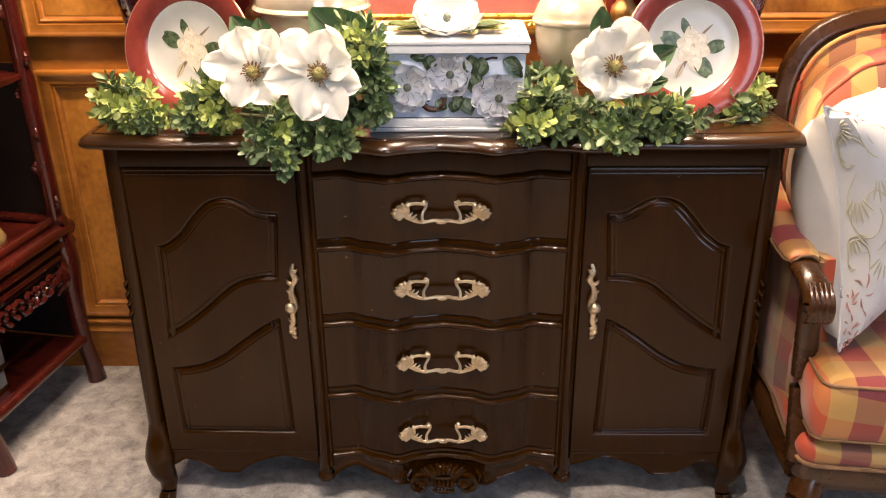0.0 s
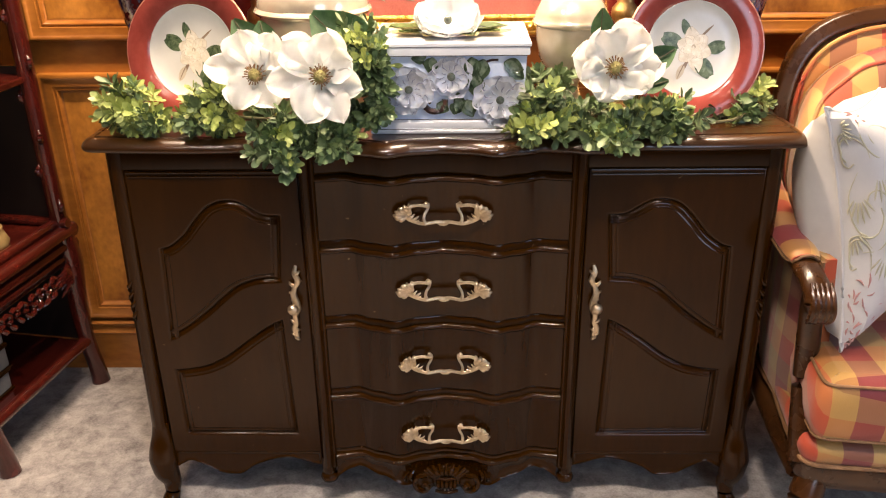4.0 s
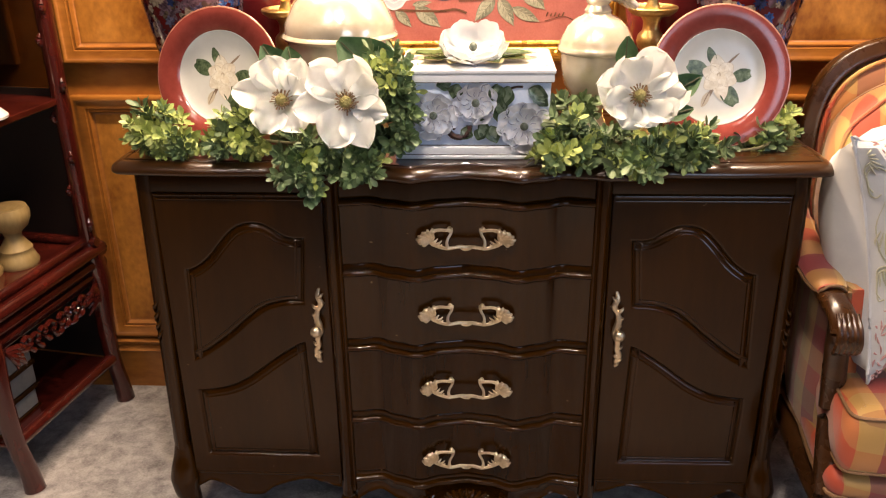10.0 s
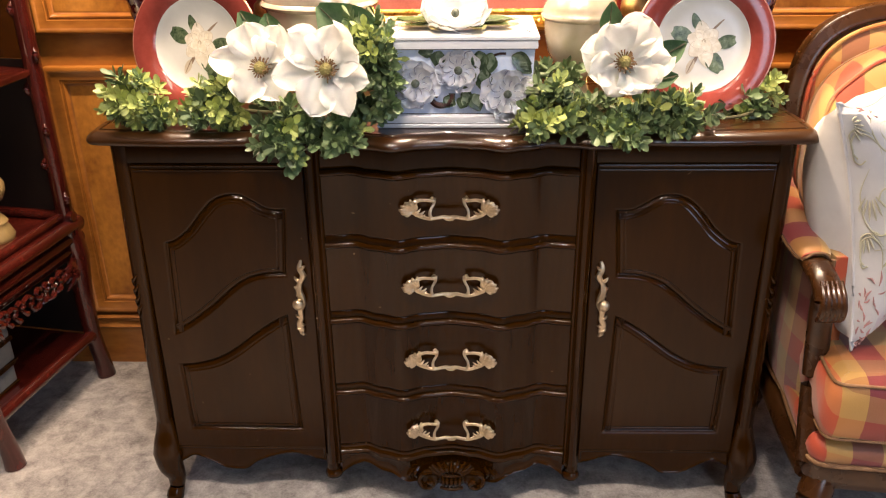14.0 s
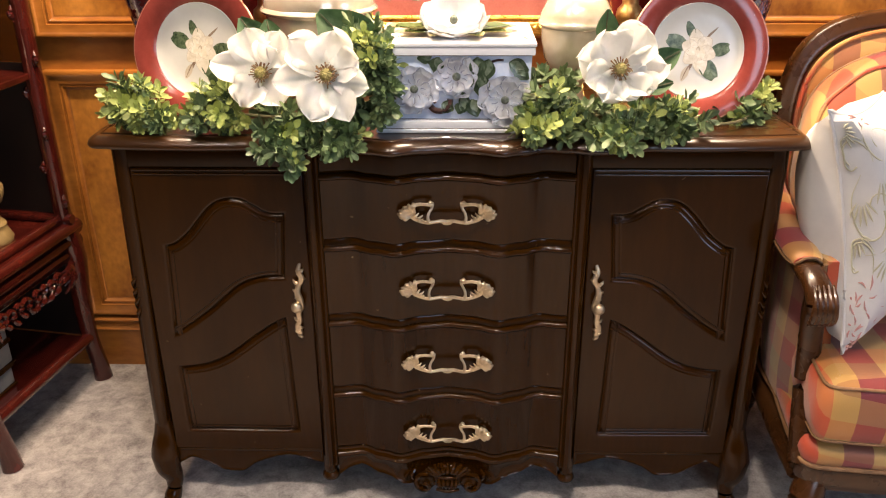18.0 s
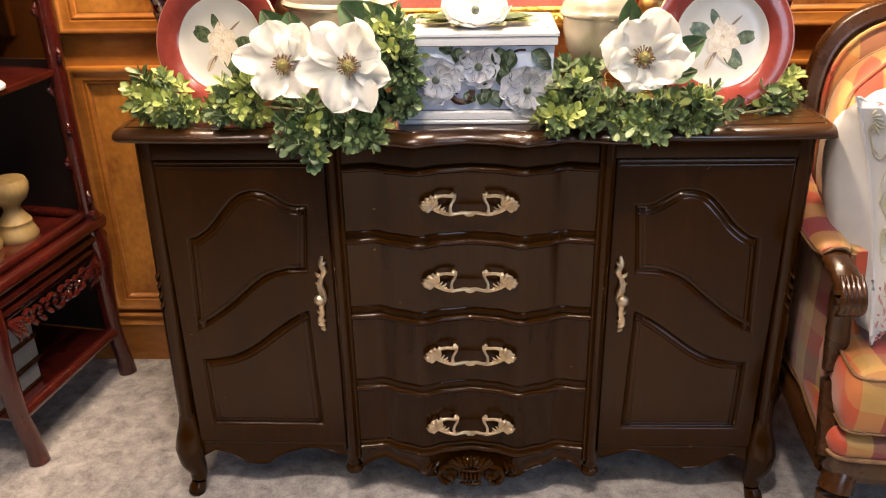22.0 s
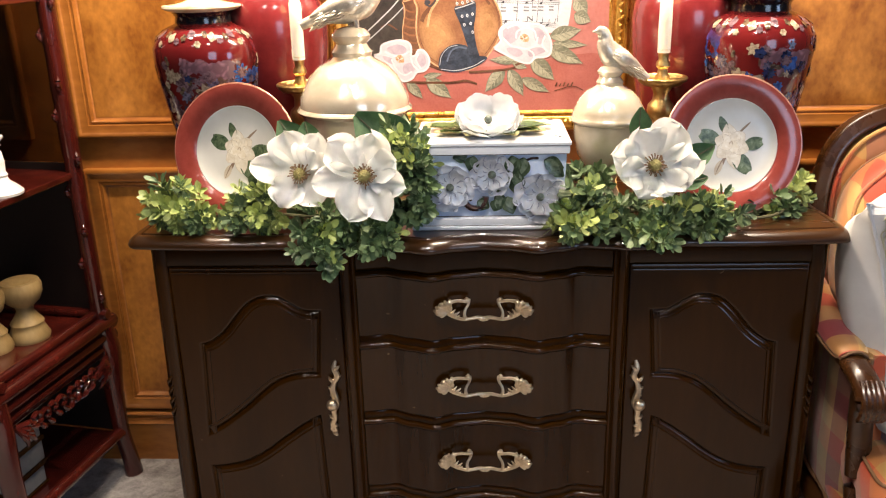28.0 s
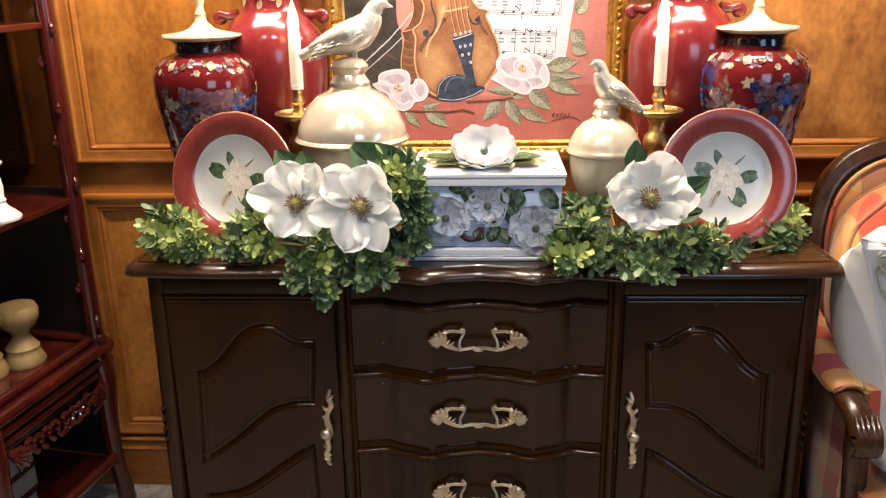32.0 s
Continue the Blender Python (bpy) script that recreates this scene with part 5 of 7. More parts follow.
BLACK_GOLD = shade("black_gold_glaze", (0.010, 0.010, 0.014), (0.10, 0.07, 0.03), 0.15, scale=90, fine=300, bump=0.0, coat=0.4, contrast=(0.5, 0.7))
LID_CREAM = shade("cream_lid_glaze", (0.55, 0.42, 0.24), (0.76, 0.68, 0.52), 0.22, scale=25, fine=200, bump=0.0, coat=0.4)
floral_jar(-0.613, 0.33, -71, 4)
floral_jar(0.598, 0.33, -106, 9)

# tall red vases with scroll handles
VASE_PROFILE = [(0, 0), (0.075, 0), (0.078, 0.008), (0.074, 0.02), (0.086, 0.08), (0.102, 0.16), (0.115, 0.25), (0.121, 0.32), (0.1215, 0.36), (0.117, 0.39), (0.106, 0.416), (0.089, 0.438), (0.074, 0.452), (0.067, 0.466), (0.065, 0.50), (0.068, 0.56), (0.080, 0.62), (0.092, 0.645), (0.090, 0.650), (0.070, 0.62)]
CREAM_LEAF = shade("cream_gilt_leaf", (0.52, 0.40, 0.20), (0.74, 0.66, 0.46), 0.25, scale=60, coat=0.4)


def scroll_vase(x, y):
    c = thing("scroll_vase", "tall glossy oxblood vase with scrolled handles", "vase", (x, y, TOP), "tall red vases")
    part("body", lathe(VASE_PROFILE, (x, y, TOP), 64), VASE_RED, c)
    for s in (-1, 1):
        spiral = [(x + s * (0.119 + (0.013 - 0.0022 * k) * math.cos(2.6 - k * 0.95)), y - 0.003 - 0.0015 * k, TOP + 0.441 + (0.013 - 0.0022 * k) * math.sin(2.6 - k * 0.95)) for k in range(6)]
        start = [(x + s * 0.078, y, TOP + 0.448), (x + s * 0.094, y, TOP + 0.447)]
        bm = tube(start + spiral, [0.014, 0.011] + [0.0088] * 5 + [0.007], seg=12, n=5, up=(0, 1, 0))
        bmesh.ops.create_uvsphere(bm, u_segments=16, v_segments=10, radius=1.0, matrix=Matrix.Translation((x + s * 0.119, y, TOP + 0.441)) @ Matrix.Diagonal((0.015, 0.010, 0.015, 1)))
        part("handle", bm, VASE_RED, c, "scrolled red handle")
    for k in range(14):
        a = radians(-150 + 120 * k / 13)
        b = blade(0.022, 0.013, 0.05, 0.2, 0.9, 6, 2, thick=0.0006)
        b.transform(Matrix.Translation((x + 0.0668 * math.cos(a), y + 0.0668 * math.sin(a), TOP + 0.482 + 0.004 * (k % 3))) @ pose(0, 0, 0, 0, 0, math.degrees(a) + 90) @ pose(0, 0, 0, 90, 0, 0) @ pose(0, 0, 0, 0, 0, (-70, 60, 160, 10)[k % 4]))
        part("painted_leaf", b, CREAM_LEAF, c, "cream and gilt painted leaf")


scroll_vase(-0.4785, 0.43)
scroll_vase(0.4645, 0.43)

# ---- framed painting ----
pic = thing("framed_painting", "gilt-framed still life of a violin, sheet music and magnolias", "painting", (-0.01, 0.55, 0.924))
FX0, FX1, FZ0, FZ1 = -0.374, 0.355, 0.913, 1.66
frame_bm = relief([(FX0, FZ0), (FX1, FZ0), (FX1, FZ1), (FX0, FZ1)], [(0, 0.0), (0, 0.020), (0.003, 0.026), (0.008, 0.028), (0.011, 0.022), (0.014, 0.021), (0.022, 0.026), (0.031, 0.023), (0.034, 0.018), (0.037, 0.020), (0.042, 0.020), (0.044, 0.013), (0.049, 0.010)], lambda u, v, h: Vector((u, WALL - 0.016 - h, v)), cap=False)
part("gilt_frame", frame_bm, GILT, pic, "ornate gold frame with leaf moulding")
for side in range(4):
    bm = bmesh.new()
    n = 46
    for k in range(n):
        f = (k + 0.5) / n
        x, z = {0: (FX0 + 0.023, FZ0 + (FZ1 - FZ0) * f), 1: (FX1 - 0.023, FZ0 + (FZ1 - FZ0) * f), 2: (FX0 + (FX1 - FX0) * f, FZ0 + 0.023), 3: (FX0 + (FX1 - FX0) * f, FZ1 - 0.023)}[side]
        d = (0, 1) if side < 2 else (1, 0)
        s = 1 if k % 2 else -1
        tube([(x + s * 0.007 * d[1] - 0.006 * d[0], WALL - 0.042, z + s * 0.007 * d[0] - 0.006 * d[1]), (x, WALL - 0.046, z), (x - s * 0.006 * d[1] + 0.006 * d[0], WALL - 0.041, z - s * 0.006 * d[0] + 0.006 * d[1])], [0.0015, 0.0045, 0.001], bm=bm, seg=5, n=2)
    part("leaf_moulding", bm, GILT, pic)
CY = WALL - 0.026
part("canvas", block(FX0 + 0.046, FX1 - 0.046, CY, CY + 0.006, FZ0 + 0.046, FZ1 - 0.046), shade("painted_rose_ground", (0.37, 0.13, 0.11), (0.51, 0.21, 0.18), 0.4, scale=5, fine=120, bump=0.15), pic, "dusky rose painted ground", smooth=False)


def oil(name, low, high, scale=40):
    return shade(name, low, high, 0.4, scale=scale, fine=220, bump=0.12)


LAYER = [0]


def daub(name, pts, mt, closed=True, n=5, thick=0.0):
    """A flat patch of paint on the canvas, outlined by a smooth line."""
    LAYER[0] += 1
    lift = 0.0003 + 0.0000025 * LAYER[0]
    line = curve_of([(x, z, 0) for x, z in pts], n, True)
    bm = relief([(p.x, p.y) for p in line], [(0, 0.0), (0.0003, 0.000002)], lambda u, v, h: Vector((u, CY - lift - h, v)))
    part(name, bm, mt, pic, smooth=False)


def line_daub(name, pts, w, mt, n=5):
    LAYER[0] += 1
    lift = 0.0003 + 0.0000025 * LAYER[0]
    bm = bmesh.new()
    line = curve_of([(x, 0, z) for x, z in pts], n)
    prev = None
    for i, p in enumerate(line):
        d = (line[min(i + 1, len(line) - 1)] - line[max(i - 1, 0)]).normalized()
        s = Vector((-d.z, 0, d.x)) * w / 2
        a, b = (bm.verts.new(Vector((p.x, CY - lift, p.z)) + s), bm.verts.new(Vector((p.x, CY - lift, p.z)) - s))
        if prev:
            bm.faces.new((prev[0], a, b, prev[1]))
        prev = (a, b)
    part(name, bm, mt, pic, smooth=False)


def px(x, y):
    """Canvas place from the sketch's grid."""
    return (0.002 + (x - 850) * 0.001377, 1.177 - (y - 100) * 0.00138)


def P(*xy):
    return [px(*p) for p in xy]


def C(*xy):
    """The same, from a grid three times finer."""
    return [px(690 + x / 3, y / 3) for x, y in xy]


SHADOW, AMBER, AMBER2, GOLDEN, EBONY, SHEET = oil("painted_dusk", (0.014, 0.012, 0.012), (0.05, 0.042, 0.038)), oil("painted_amber", (0.15, 0.058, 0.025), (0.30, 0.14, 0.065), 16), oil("painted_dark_amber", (0.070, 0.026, 0.014), (0.16, 0.07, 0.034)), oil("painted_golden_varnish", (0.27, 0.135, 0.055), (0.45, 0.25, 0.11), 18), oil("painted_ebony", (0.010, 0.014, 0.024), (0.05, 0.065, 0.10), 50), oil("painted_paper", (0.43, 0.45, 0.50), (0.54, 0.56, 0.60))
LEAF_OIL, LEAF_PALE, PETAL_OIL, PETAL_SHADE, INK, CLOTH = oil("painted_sage", (0.105, 0.11, 0.08), (0.22, 0.22, 0.155), 60), oil("painted_pale_sage", (0.23, 0.23, 0.165), (0.40, 0.39, 0.29), 70), oil("painted_blush", (0.46, 0.42, 0.48), (0.58, 0.53, 0.58), 30), oil("painted_mauve", (0.33, 0.28, 0.35), (0.46, 0.40, 0.46), 40), oil("painted_ink", (0.02, 0.02, 0.03), (0.05, 0.05, 0.06)), oil("painted_rose_cloth", (0.31, 0.085, 0.068), (0.45, 0.155, 0.128), 8)
VARNISH = [oil("painted_varnish_%s" % n, (0.15 + 0.12 * f, 0.058 + 0.077 * f, 0.025 + 0.03 * f), (0.30 + 0.15 * f, 0.14 + 0.11 * f, 0.065 + 0.045 * f), 16) for n, f in (("red", 0.2), ("brown", 0.45), ("amber", 0.7))]
PURFLING, STAVE_GREY, WORDS = oil("painted_edge_light", (0.42, 0.22, 0.10), (0.60, 0.38, 0.22), 60), oil("painted_stave_grey", (0.36, 0.38, 0.42), (0.48, 0.50, 0.54)), oil("painted_words", (0.12, 0.12, 0.14), (0.24, 0.24, 0.26))
daub("painted_cloth", P((618, 184), (760, 176), (900, 176), (1066, 160), (1068, 255), (850, 257), (618, 257)), CLOTH)
daub("painted_dusk", P((618, -300), (690, -300), (703, -60), (704, 40), (712, 66), (709, 130), (690, 150), (618, 180)), SHADOW)
line_daub("painted_dusk_glint", C((-60, 320), (-20, 300), (30, 330)), 0.004, AMBER2, 3)
daub("painted_sheet", P((828, -240), (1020, -250), (1030, -242), (1028, -150), (1020, -40), (1008, 50), (1002, 100), (996, 116), (975, 120), (880, 122), (835, 60)), SHEET)
for row, (y0, x0, x1, drop) in enumerate(((-205, 430, 915, 5), (-115, 430, 912, 8), (-6, 420, 908, 8), (80, 470, 896, 18), (182, 560, 882, 18), (292, 575, 866, 22))):
    daub("painted_stave", C((x0, y0), ((x0 + x1) / 2, y0 + drop * 0.5), (x1, y0 + drop), (x1, y0 + drop + 20), ((x0 + x1) / 2, y0 + drop * 0.5 + 20), (x0, y0 + 20)), STAVE_GREY, n=2)
    for k in range(3):
        line_daub("painted_stave_line", C((x0, y0 + 10 * k), (x1, y0 + drop + 10 * k)), 0.0008, INK, 1)
    for k in range(4):
        bx = x1 - (x1 - max(x0, 470)) * k / 3
        if k < 3 or x0 > 500:
            line_daub("painted_bar_line", C((bx, y0 - 4), (bx - 8, y0 + (124 if row in (2, 4) else 24))), 0.0010, INK, 1)
    for k in range(6):
        nx = x0 + 40 + (x1 - x0 - 60) * (k + 0.25 * math.sin(5 * k + row)) / 5.3
        ny = y0 + drop * (nx - x0) / (x1 - x0) + 8 + 9 * math.sin(3.1 * k + 2 * row)
        daub("painted_note", C((nx - 8, ny + 2), (nx - 1, ny - 6), (nx + 7, ny - 2), (nx + 1, ny + 6)), INK, n=2)
        line_daub("painted_note_stem", C((nx + 7, ny), (nx + 9, ny - 30)) if k % 3 else C((nx - 7, ny), (nx - 7, ny + 30)), 0.0012, INK, 1)
        if k == 2 and row > 1:
            line_daub("painted_beam", C((nx + 9, ny - 30), (nx + 34, ny - 8)), 0.0022, INK, 1)
            line_daub("painted_note_stem", C((nx + 34, ny - 8), (nx + 34, ny - 32)), 0.0012, INK, 1)
        if row in (0, 2, 4):
            for q in range(2):
                line_daub("painted_words", C((nx - 14 + 4 * (k % 2), y0 + 46 + 17 * q), (nx + 14, y0 + 48 + 17 * q)), 0.0034, WORDS, 1)
# violin: ribs, belly, golden varnish, edge and fittings
daub("painted_violin_ribs", C((135, -420), (120, -200), (116, 0), (126, 60), (120, 110), (98, 155), (60, 185), (72, 230), (56, 330), (60, 400), (95, 455), (190, 525), (330, 520), (330, 100), (330, -420)), AMBER2)
for x0, x1, y in ((66, 128, 235), (60, 124, 275), (57, 126, 315), (58, 128, 355), (64, 132, 395), (76, 140, 430)):
    line_daub("painted_rib_grain", C((x0 + 6, y - 12), ((x0 + x1) / 2, y + 3), (x1, y + 6)), 0.0045, AMBER, 2)
for pts in (((64, 190), (74, 232), (58, 330), (62, 400), (92, 448)), ((122, 0), (130, 70), (120, 115), (98, 158), (66, 186), (120, 176))):
    line_daub("painted_rib_edge", C(*pts), 0.0022, PURFLING, 3)
BELLY = [(160, 0), (186, 60), (166, 138), (126, 178), (138, 222), (130, 330), (146, 420), (190, 488), (250, 528), (330, 550), (430, 538), (505, 480), (556, 405), (580, 340), (576, 262), (542, 180), (512, 112), (524, 86), (472, 70), (436, 15), (430, -60), (450, -160), (470, -240), (440, -350), (380, -420), (270, -430), (190, -380), (140, -270), (140, -160), (150, -70)]
daub("painted_violin", C(*BELLY), AMBER)
for patch in (((160, 300), (210, 270), (270, 290), (320, 360), (300, 410), (250, 440), (225, 490), (180, 440), (158, 370)), ((460, 240), (520, 220), (556, 290), (558, 350), (530, 410), (480, 450), (455, 380), (448, 300)), ((262, -30), (300, -50), (312, 60), (290, 120), (262, 160), (255, 90)), ((190, -120), (230, -200), (300, -230), (310, -120), (250, -60), (205, -60))):
    cx, cy = sum(q[0] for q in patch) / len(patch), sum(q[1] for q in patch) / len(patch)
    for grow, mt in ((1.22, VARNISH[0]), (1.06, VARNISH[1]), (0.90, VARNISH[2]), (0.66, GOLDEN)):
        daub("painted_varnish", C(*[(cx + grow * (x - cx), cy + grow * (y - cy)) for x, y in patch]), mt)
line_daub("painted_violin_shade", C((300, 120), (240, 190), (180, 250), (160, 290)), 0.010, AMBER2, 4)
line_daub("painted_violin_shade", C((470, 110), (490, 170), (520, 210)), 0.006, AMBER2, 4)
line_daub("painted_violin_light", C((292, 60), (262, 160), (210, 240), (190, 320)), 0.006, PURFLING, 4)
line_daub("painted_violin_edge", C(*BELLY[:12]), 0.0036, PURFLING)
line_daub("painted_violin_edge", C(*BELLY[11:24]), 0.0036, PURFLING)
line_daub("painted_violin_outline", C(*[(x + (13 if x < 330 else -13), y - (10 if y > 400 else 0)) for x, y in BELLY[:9]]), 0.0014, AMBER2)
line_daub("painted_violin_outline", C(*[(x - 13, y - (10 if y > 400 else 0)) for x, y in BELLY[11:21]]), 0.0014, AMBER2)
line_daub("painted_sound_hole", C((258, 22), (244, 8), (226, 24), (230, 70), (246, 120), (238, 180), (212, 212), (184, 202), (186, 182)), 0.0042, INK)
line_daub("painted_sound_hole", C((414, 84), (420, 110), (440, 146), (466, 152), (476, 136), (466, 120)), 0.0042, INK)
for hx, hy, hr in ((252, 16, 11), (196, 192, 15), (464, 132, 12)):
    daub("painted_sound_hole", C((hx - hr, hy), (hx, hy - hr), (hx + hr, hy), (hx, hy + hr)), INK, n=4)
line_daub("painted_bridge", C((286, 88), (340, 80), (420, 64)), 0.0050, PURFLING)
for k in range(4):
    line_daub("painted_string_shadow", C((322 + 29 * k, -420), (322 + 29 * k, 0), (356 + 27 * k, 200 - 4 * k)), 0.0014, AMBER2, 2)
    line_daub("painted_string", C((314 + 29 * k, -420), (314 + 29 * k, 0), (350 + 27 * k, 204 - 5 * k)), 0.0014, PURFLING, 2)
daub("painted_tailpiece", C((334, 226), (385, 212), (442, 194), (446, 260), (436, 330), (448, 420), (464, 482), (436, 484), (402, 424), (366, 312)), EBONY)
line_daub("painted_tailpiece_rim", C((338, 230), (390, 216), (440, 200)), 0.0022, STAVE_GREY, 2)
for ox, oy in ((375, 268), (402, 265), (430, 258), (386, 312), (420, 306), (430, 350), (350, 204), (378, 200), (404, 194), (428, 190)):
    daub("painted_inlay", C((ox - 8, oy), (ox - 2, oy - 10), (ox + 7, oy - 2), (ox + 1, oy + 9)), SHEET, n=2)
    daub("painted_inlay_core", C((ox - 3, oy), (ox, oy - 4), (ox + 3, oy), (ox, oy + 4)), EBONY, n=2)
daub("painted_chin_rest", C((244, 524), (256, 464), (296, 424), (350, 410), (402, 424), (432, 468), (500, 478), (494, 500), (432, 536), (340, 558), (270, 548)), EBONY)
line_daub("painted_chin_rest_light", C((290, 500), (310, 450), (350, 426), (396, 434)), 0.0040, oil("painted_slate_gleam", (0.06, 0.08, 0.12), (0.12, 0.15, 0.22)))
line_daub("painted_chin_rest_rim", C((256, 540), (340, 548), (430, 526), (490, 494)), 0.0018, STAVE_GREY)
line_daub("painted_chin_rest_rim", C((250, 520), (262, 468), (300, 428), (350, 415)), 0.0014, STAVE_GREY)
line_daub("painted_bow", C((-160, 360), (0, 222), (122, 90)), 0.0030, STAVE_GREY, 2)
line_daub("painted_bow", C((-150, 400), (0, 276), (66, 215)), 0.0024, STAVE_GREY, 2)


def oil_leaf(x0, y0, x1, y1, wd):
    """A painted leaf: a dark half, a pale half and fine veins, drawn to a point."""
    dx, dy = x1 - x0, y1 - y0
    ln = math.hypot(dx, dy)
    c, s = dx / ln, dy / ln

    def at(u, v):
        return (x0 + ln * u * c - wd * v * s, y0 + ln * u * s + wd * v * c)
    daub("painted_leaf", C(*[at(u, v) for u, v in ((0, 0), (0.16, -0.34), (0.40, -0.50), (0.68, -0.36), (0.90, -0.10), (0.99, -0.01), (1.02, 0.0), (0.99, 0.01), (0.90, 0.10), (0.68, 0.36), (0.40, 0.50), (0.16, 0.34))]), LEAF_OIL, n=3)
    daub("painted_leaf_light", C(*[at(u, v) for u, v in ((0.05, 0.02), (0.4, 0.0), (0.70, -0.05), (0.96, 0.0), (0.88, 0.09), (0.66, 0.33), (0.40, 0.46), (0.18, 0.30))]), LEAF_PALE, n=3)
    for k in range(4):
        u = 0.14 + 0.17 * k
        for e in (-1, 1):
            line_daub("painted_vein", C(at(u, 0), at(u + 0.10, 0.16 * e), at(u + 0.17, e * (0.36 - 0.06 * k))), 0.0011, LEAF_PALE if e < 0 else LEAF_OIL, 2)
    line_daub("painted_vein", C(at(0, 0), at(0.5, -0.02), at(0.97, 0)), 0.0012, LEAF_PALE, 2)


def R(*xy):
    """The grid once more, from the lower half's own corner."""
    return [px(x + 3.5, y - 5) for x, y in xy]


for a in ((960, 190, 1030, 270, 80), (985, 110, 1040, 20, 74), (960, 270, 1050, 310, 74), (-190, 520, -80, 640, 84)):
    oil_leaf(*a)
for x0, y0, x1, y1, w in ((910, 172, 858, 170, 16), (900, 176, 926, 186, 14), (970, 143, 1032, 148, 15), (965, 132, 1021, 121, 27), (885, 187, 850, 227, 25), (893, 187, 920, 236, 25), (916, 204, 966, 229, 21), (932, 168, 975, 208, 30), (960, 150, 1025, 180, 28), (745, 201, 790, 237, 27), (710, 206, 738, 237, 18), (740, 198, 775, 193, 11)):
    oil_leaf(3 * (x0 - 686.5), 3 * (y0 - 5), 3 * (x1 - 686.5), 3 * (y1 - 5), 3 * w)
for pts in (((700, 206), (740, 208), (790, 209), (815, 206), (836, 212)), ((822, 191), (850, 190), (885, 188), (905, 184)), ((905, 180), (930, 172))):
    line_daub("painted_twig", R(*pts), 0.0055, AMBER2)
PETAL_LIGHT = oil("painted_pearl", (0.58, 0.53, 0.56), (0.70, 0.65, 0.67), 50)
for outline, shades, cups, heart in (
        (((867, 150), (879, 138), (876, 125), (882, 113), (900, 106), (925, 108), (950, 112), (962, 128), (968, 145), (966, 162), (955, 167), (940, 168), (930, 177), (915, 175), (900, 168), (885, 160)),
         (((884, 119), (903, 111), (914, 121), (907, 136), (893, 143), (884, 132)), ((938, 116), (953, 122), (957, 138), (947, 145), (938, 134)), ((890, 150), (908, 151), (918, 160), (908, 166), (893, 158)), ((928, 154), (948, 150), (958, 157), (944, 163), (930, 166))),
         (((884, 134), (897, 146), (912, 150), (926, 152), (940, 146), (944, 132)), ((906, 134), (908, 122), (924, 116), (938, 122), (941, 134)), ((926, 152), (936, 160), (938, 168)), ((957, 130), (952, 146), (962, 158)), ((890, 116), (908, 110), (930, 113))), (920, 133)),
        (((653, 158), (664, 155), (667, 142), (680, 136), (700, 133), (716, 138), (720, 150), (719, 160), (727, 160), (732, 151), (742, 152), (751, 165), (750, 178), (742, 187), (728, 190), (720, 200), (705, 205), (690, 195), (680, 175), (665, 168)),
         (((676, 147), (696, 140), (711, 147), (707, 156), (688, 157)), ((730, 161), (741, 158), (746, 171), (738, 181), (730, 174)), ((706, 176), (722, 172), (727, 183), (714, 193), (704, 188)), ((668, 160), (684, 164), (688, 174), (676, 171))),
         (((672, 152), (690, 160), (706, 158), (717, 152)), ((718, 162), (722, 176), (732, 187)), ((684, 166), (692, 184), (706, 194), (720, 188)), ((733, 156), (728, 168), (736, 184))), (698, 165))):
    daub("painted_flower", R(*outline), PETAL_OIL, n=4)
    for f in shades:
        daub("painted_petal", R(*f), PETAL_SHADE, n=4)
    line_daub("painted_petal_edge", R(*outline, outline[0]), 0.0050, PETAL_LIGHT, 4)
    for f in cups:
        line_daub("painted_petal_edge", R(*f), 0.0042, PETAL_LIGHT, 4)
    hx, hy = heart
    daub("painted_flower_heart", R((hx - 7, hy - 2), (hx + 1, hy - 7), (hx + 8, hy - 1), (hx + 7, hy + 7), (hx - 3, hy + 6)), PURFLING, n=3)
    for k in range(7):
        line_daub("painted_stamen", R((hx, hy + 2), (hx + 7 * math.cos(k), hy + 6 * math.sin(k))), 0.0012, AMBER2 if k % 2 else PETAL_LIGHT, 1)
# the illegible signature, as plain strokes
for k in range(5):
    line_daub("painted_signature", P((980 + 7 * k, 214), (983 + 7 * k, 207 + 2 * (k % 2))), 0.0036, AMBER2, 2)
line_daub("painted_signature", P((978, 222), (1010, 214), (1030, 222)), 0.002, AMBER2, 3)

# ---- garland and magnolias ----
def sprig_mesh(seed, count, length, size):
    """A twig with rounded leaves in whorls, growing along +z."""
    r = random.Random(seed)
    bits = []
    tw = tube([(0, 0, 0), (r.uniform(-0.004, 0.004), r.uniform(-0.004, 0.004), length * 0.5), (0, 0, length)], [0.0013, 0.0011, 0.0007], seg=4, n=2)
    bits.append((tw, Matrix()))
    for i in range(count):
        t = (i + 0.5) / count
        top = i >= count - 4
        s = size * (0.75 + 0.5 * r.random()) * (0.8 if top else 1.0)
        b = blade(s, s * 0.47, 0.12, 0.25, 1.7, 6, 1, thick=0, blunt=0.66)
        az = i * 137.5 + r.uniform(-25, 25)
        tilt = r.uniform(10, 45) if not top else r.uniform(40, 70)
        bits.append((b, pose(0, 0, length * (0.15 + 0.85 * t), 0, 0, az) @ pose(0, 0.001, 0, tilt, r.uniform(-25, 25), 0)))
    bm = join(bits)
    me = finish(bm, True)
    return me


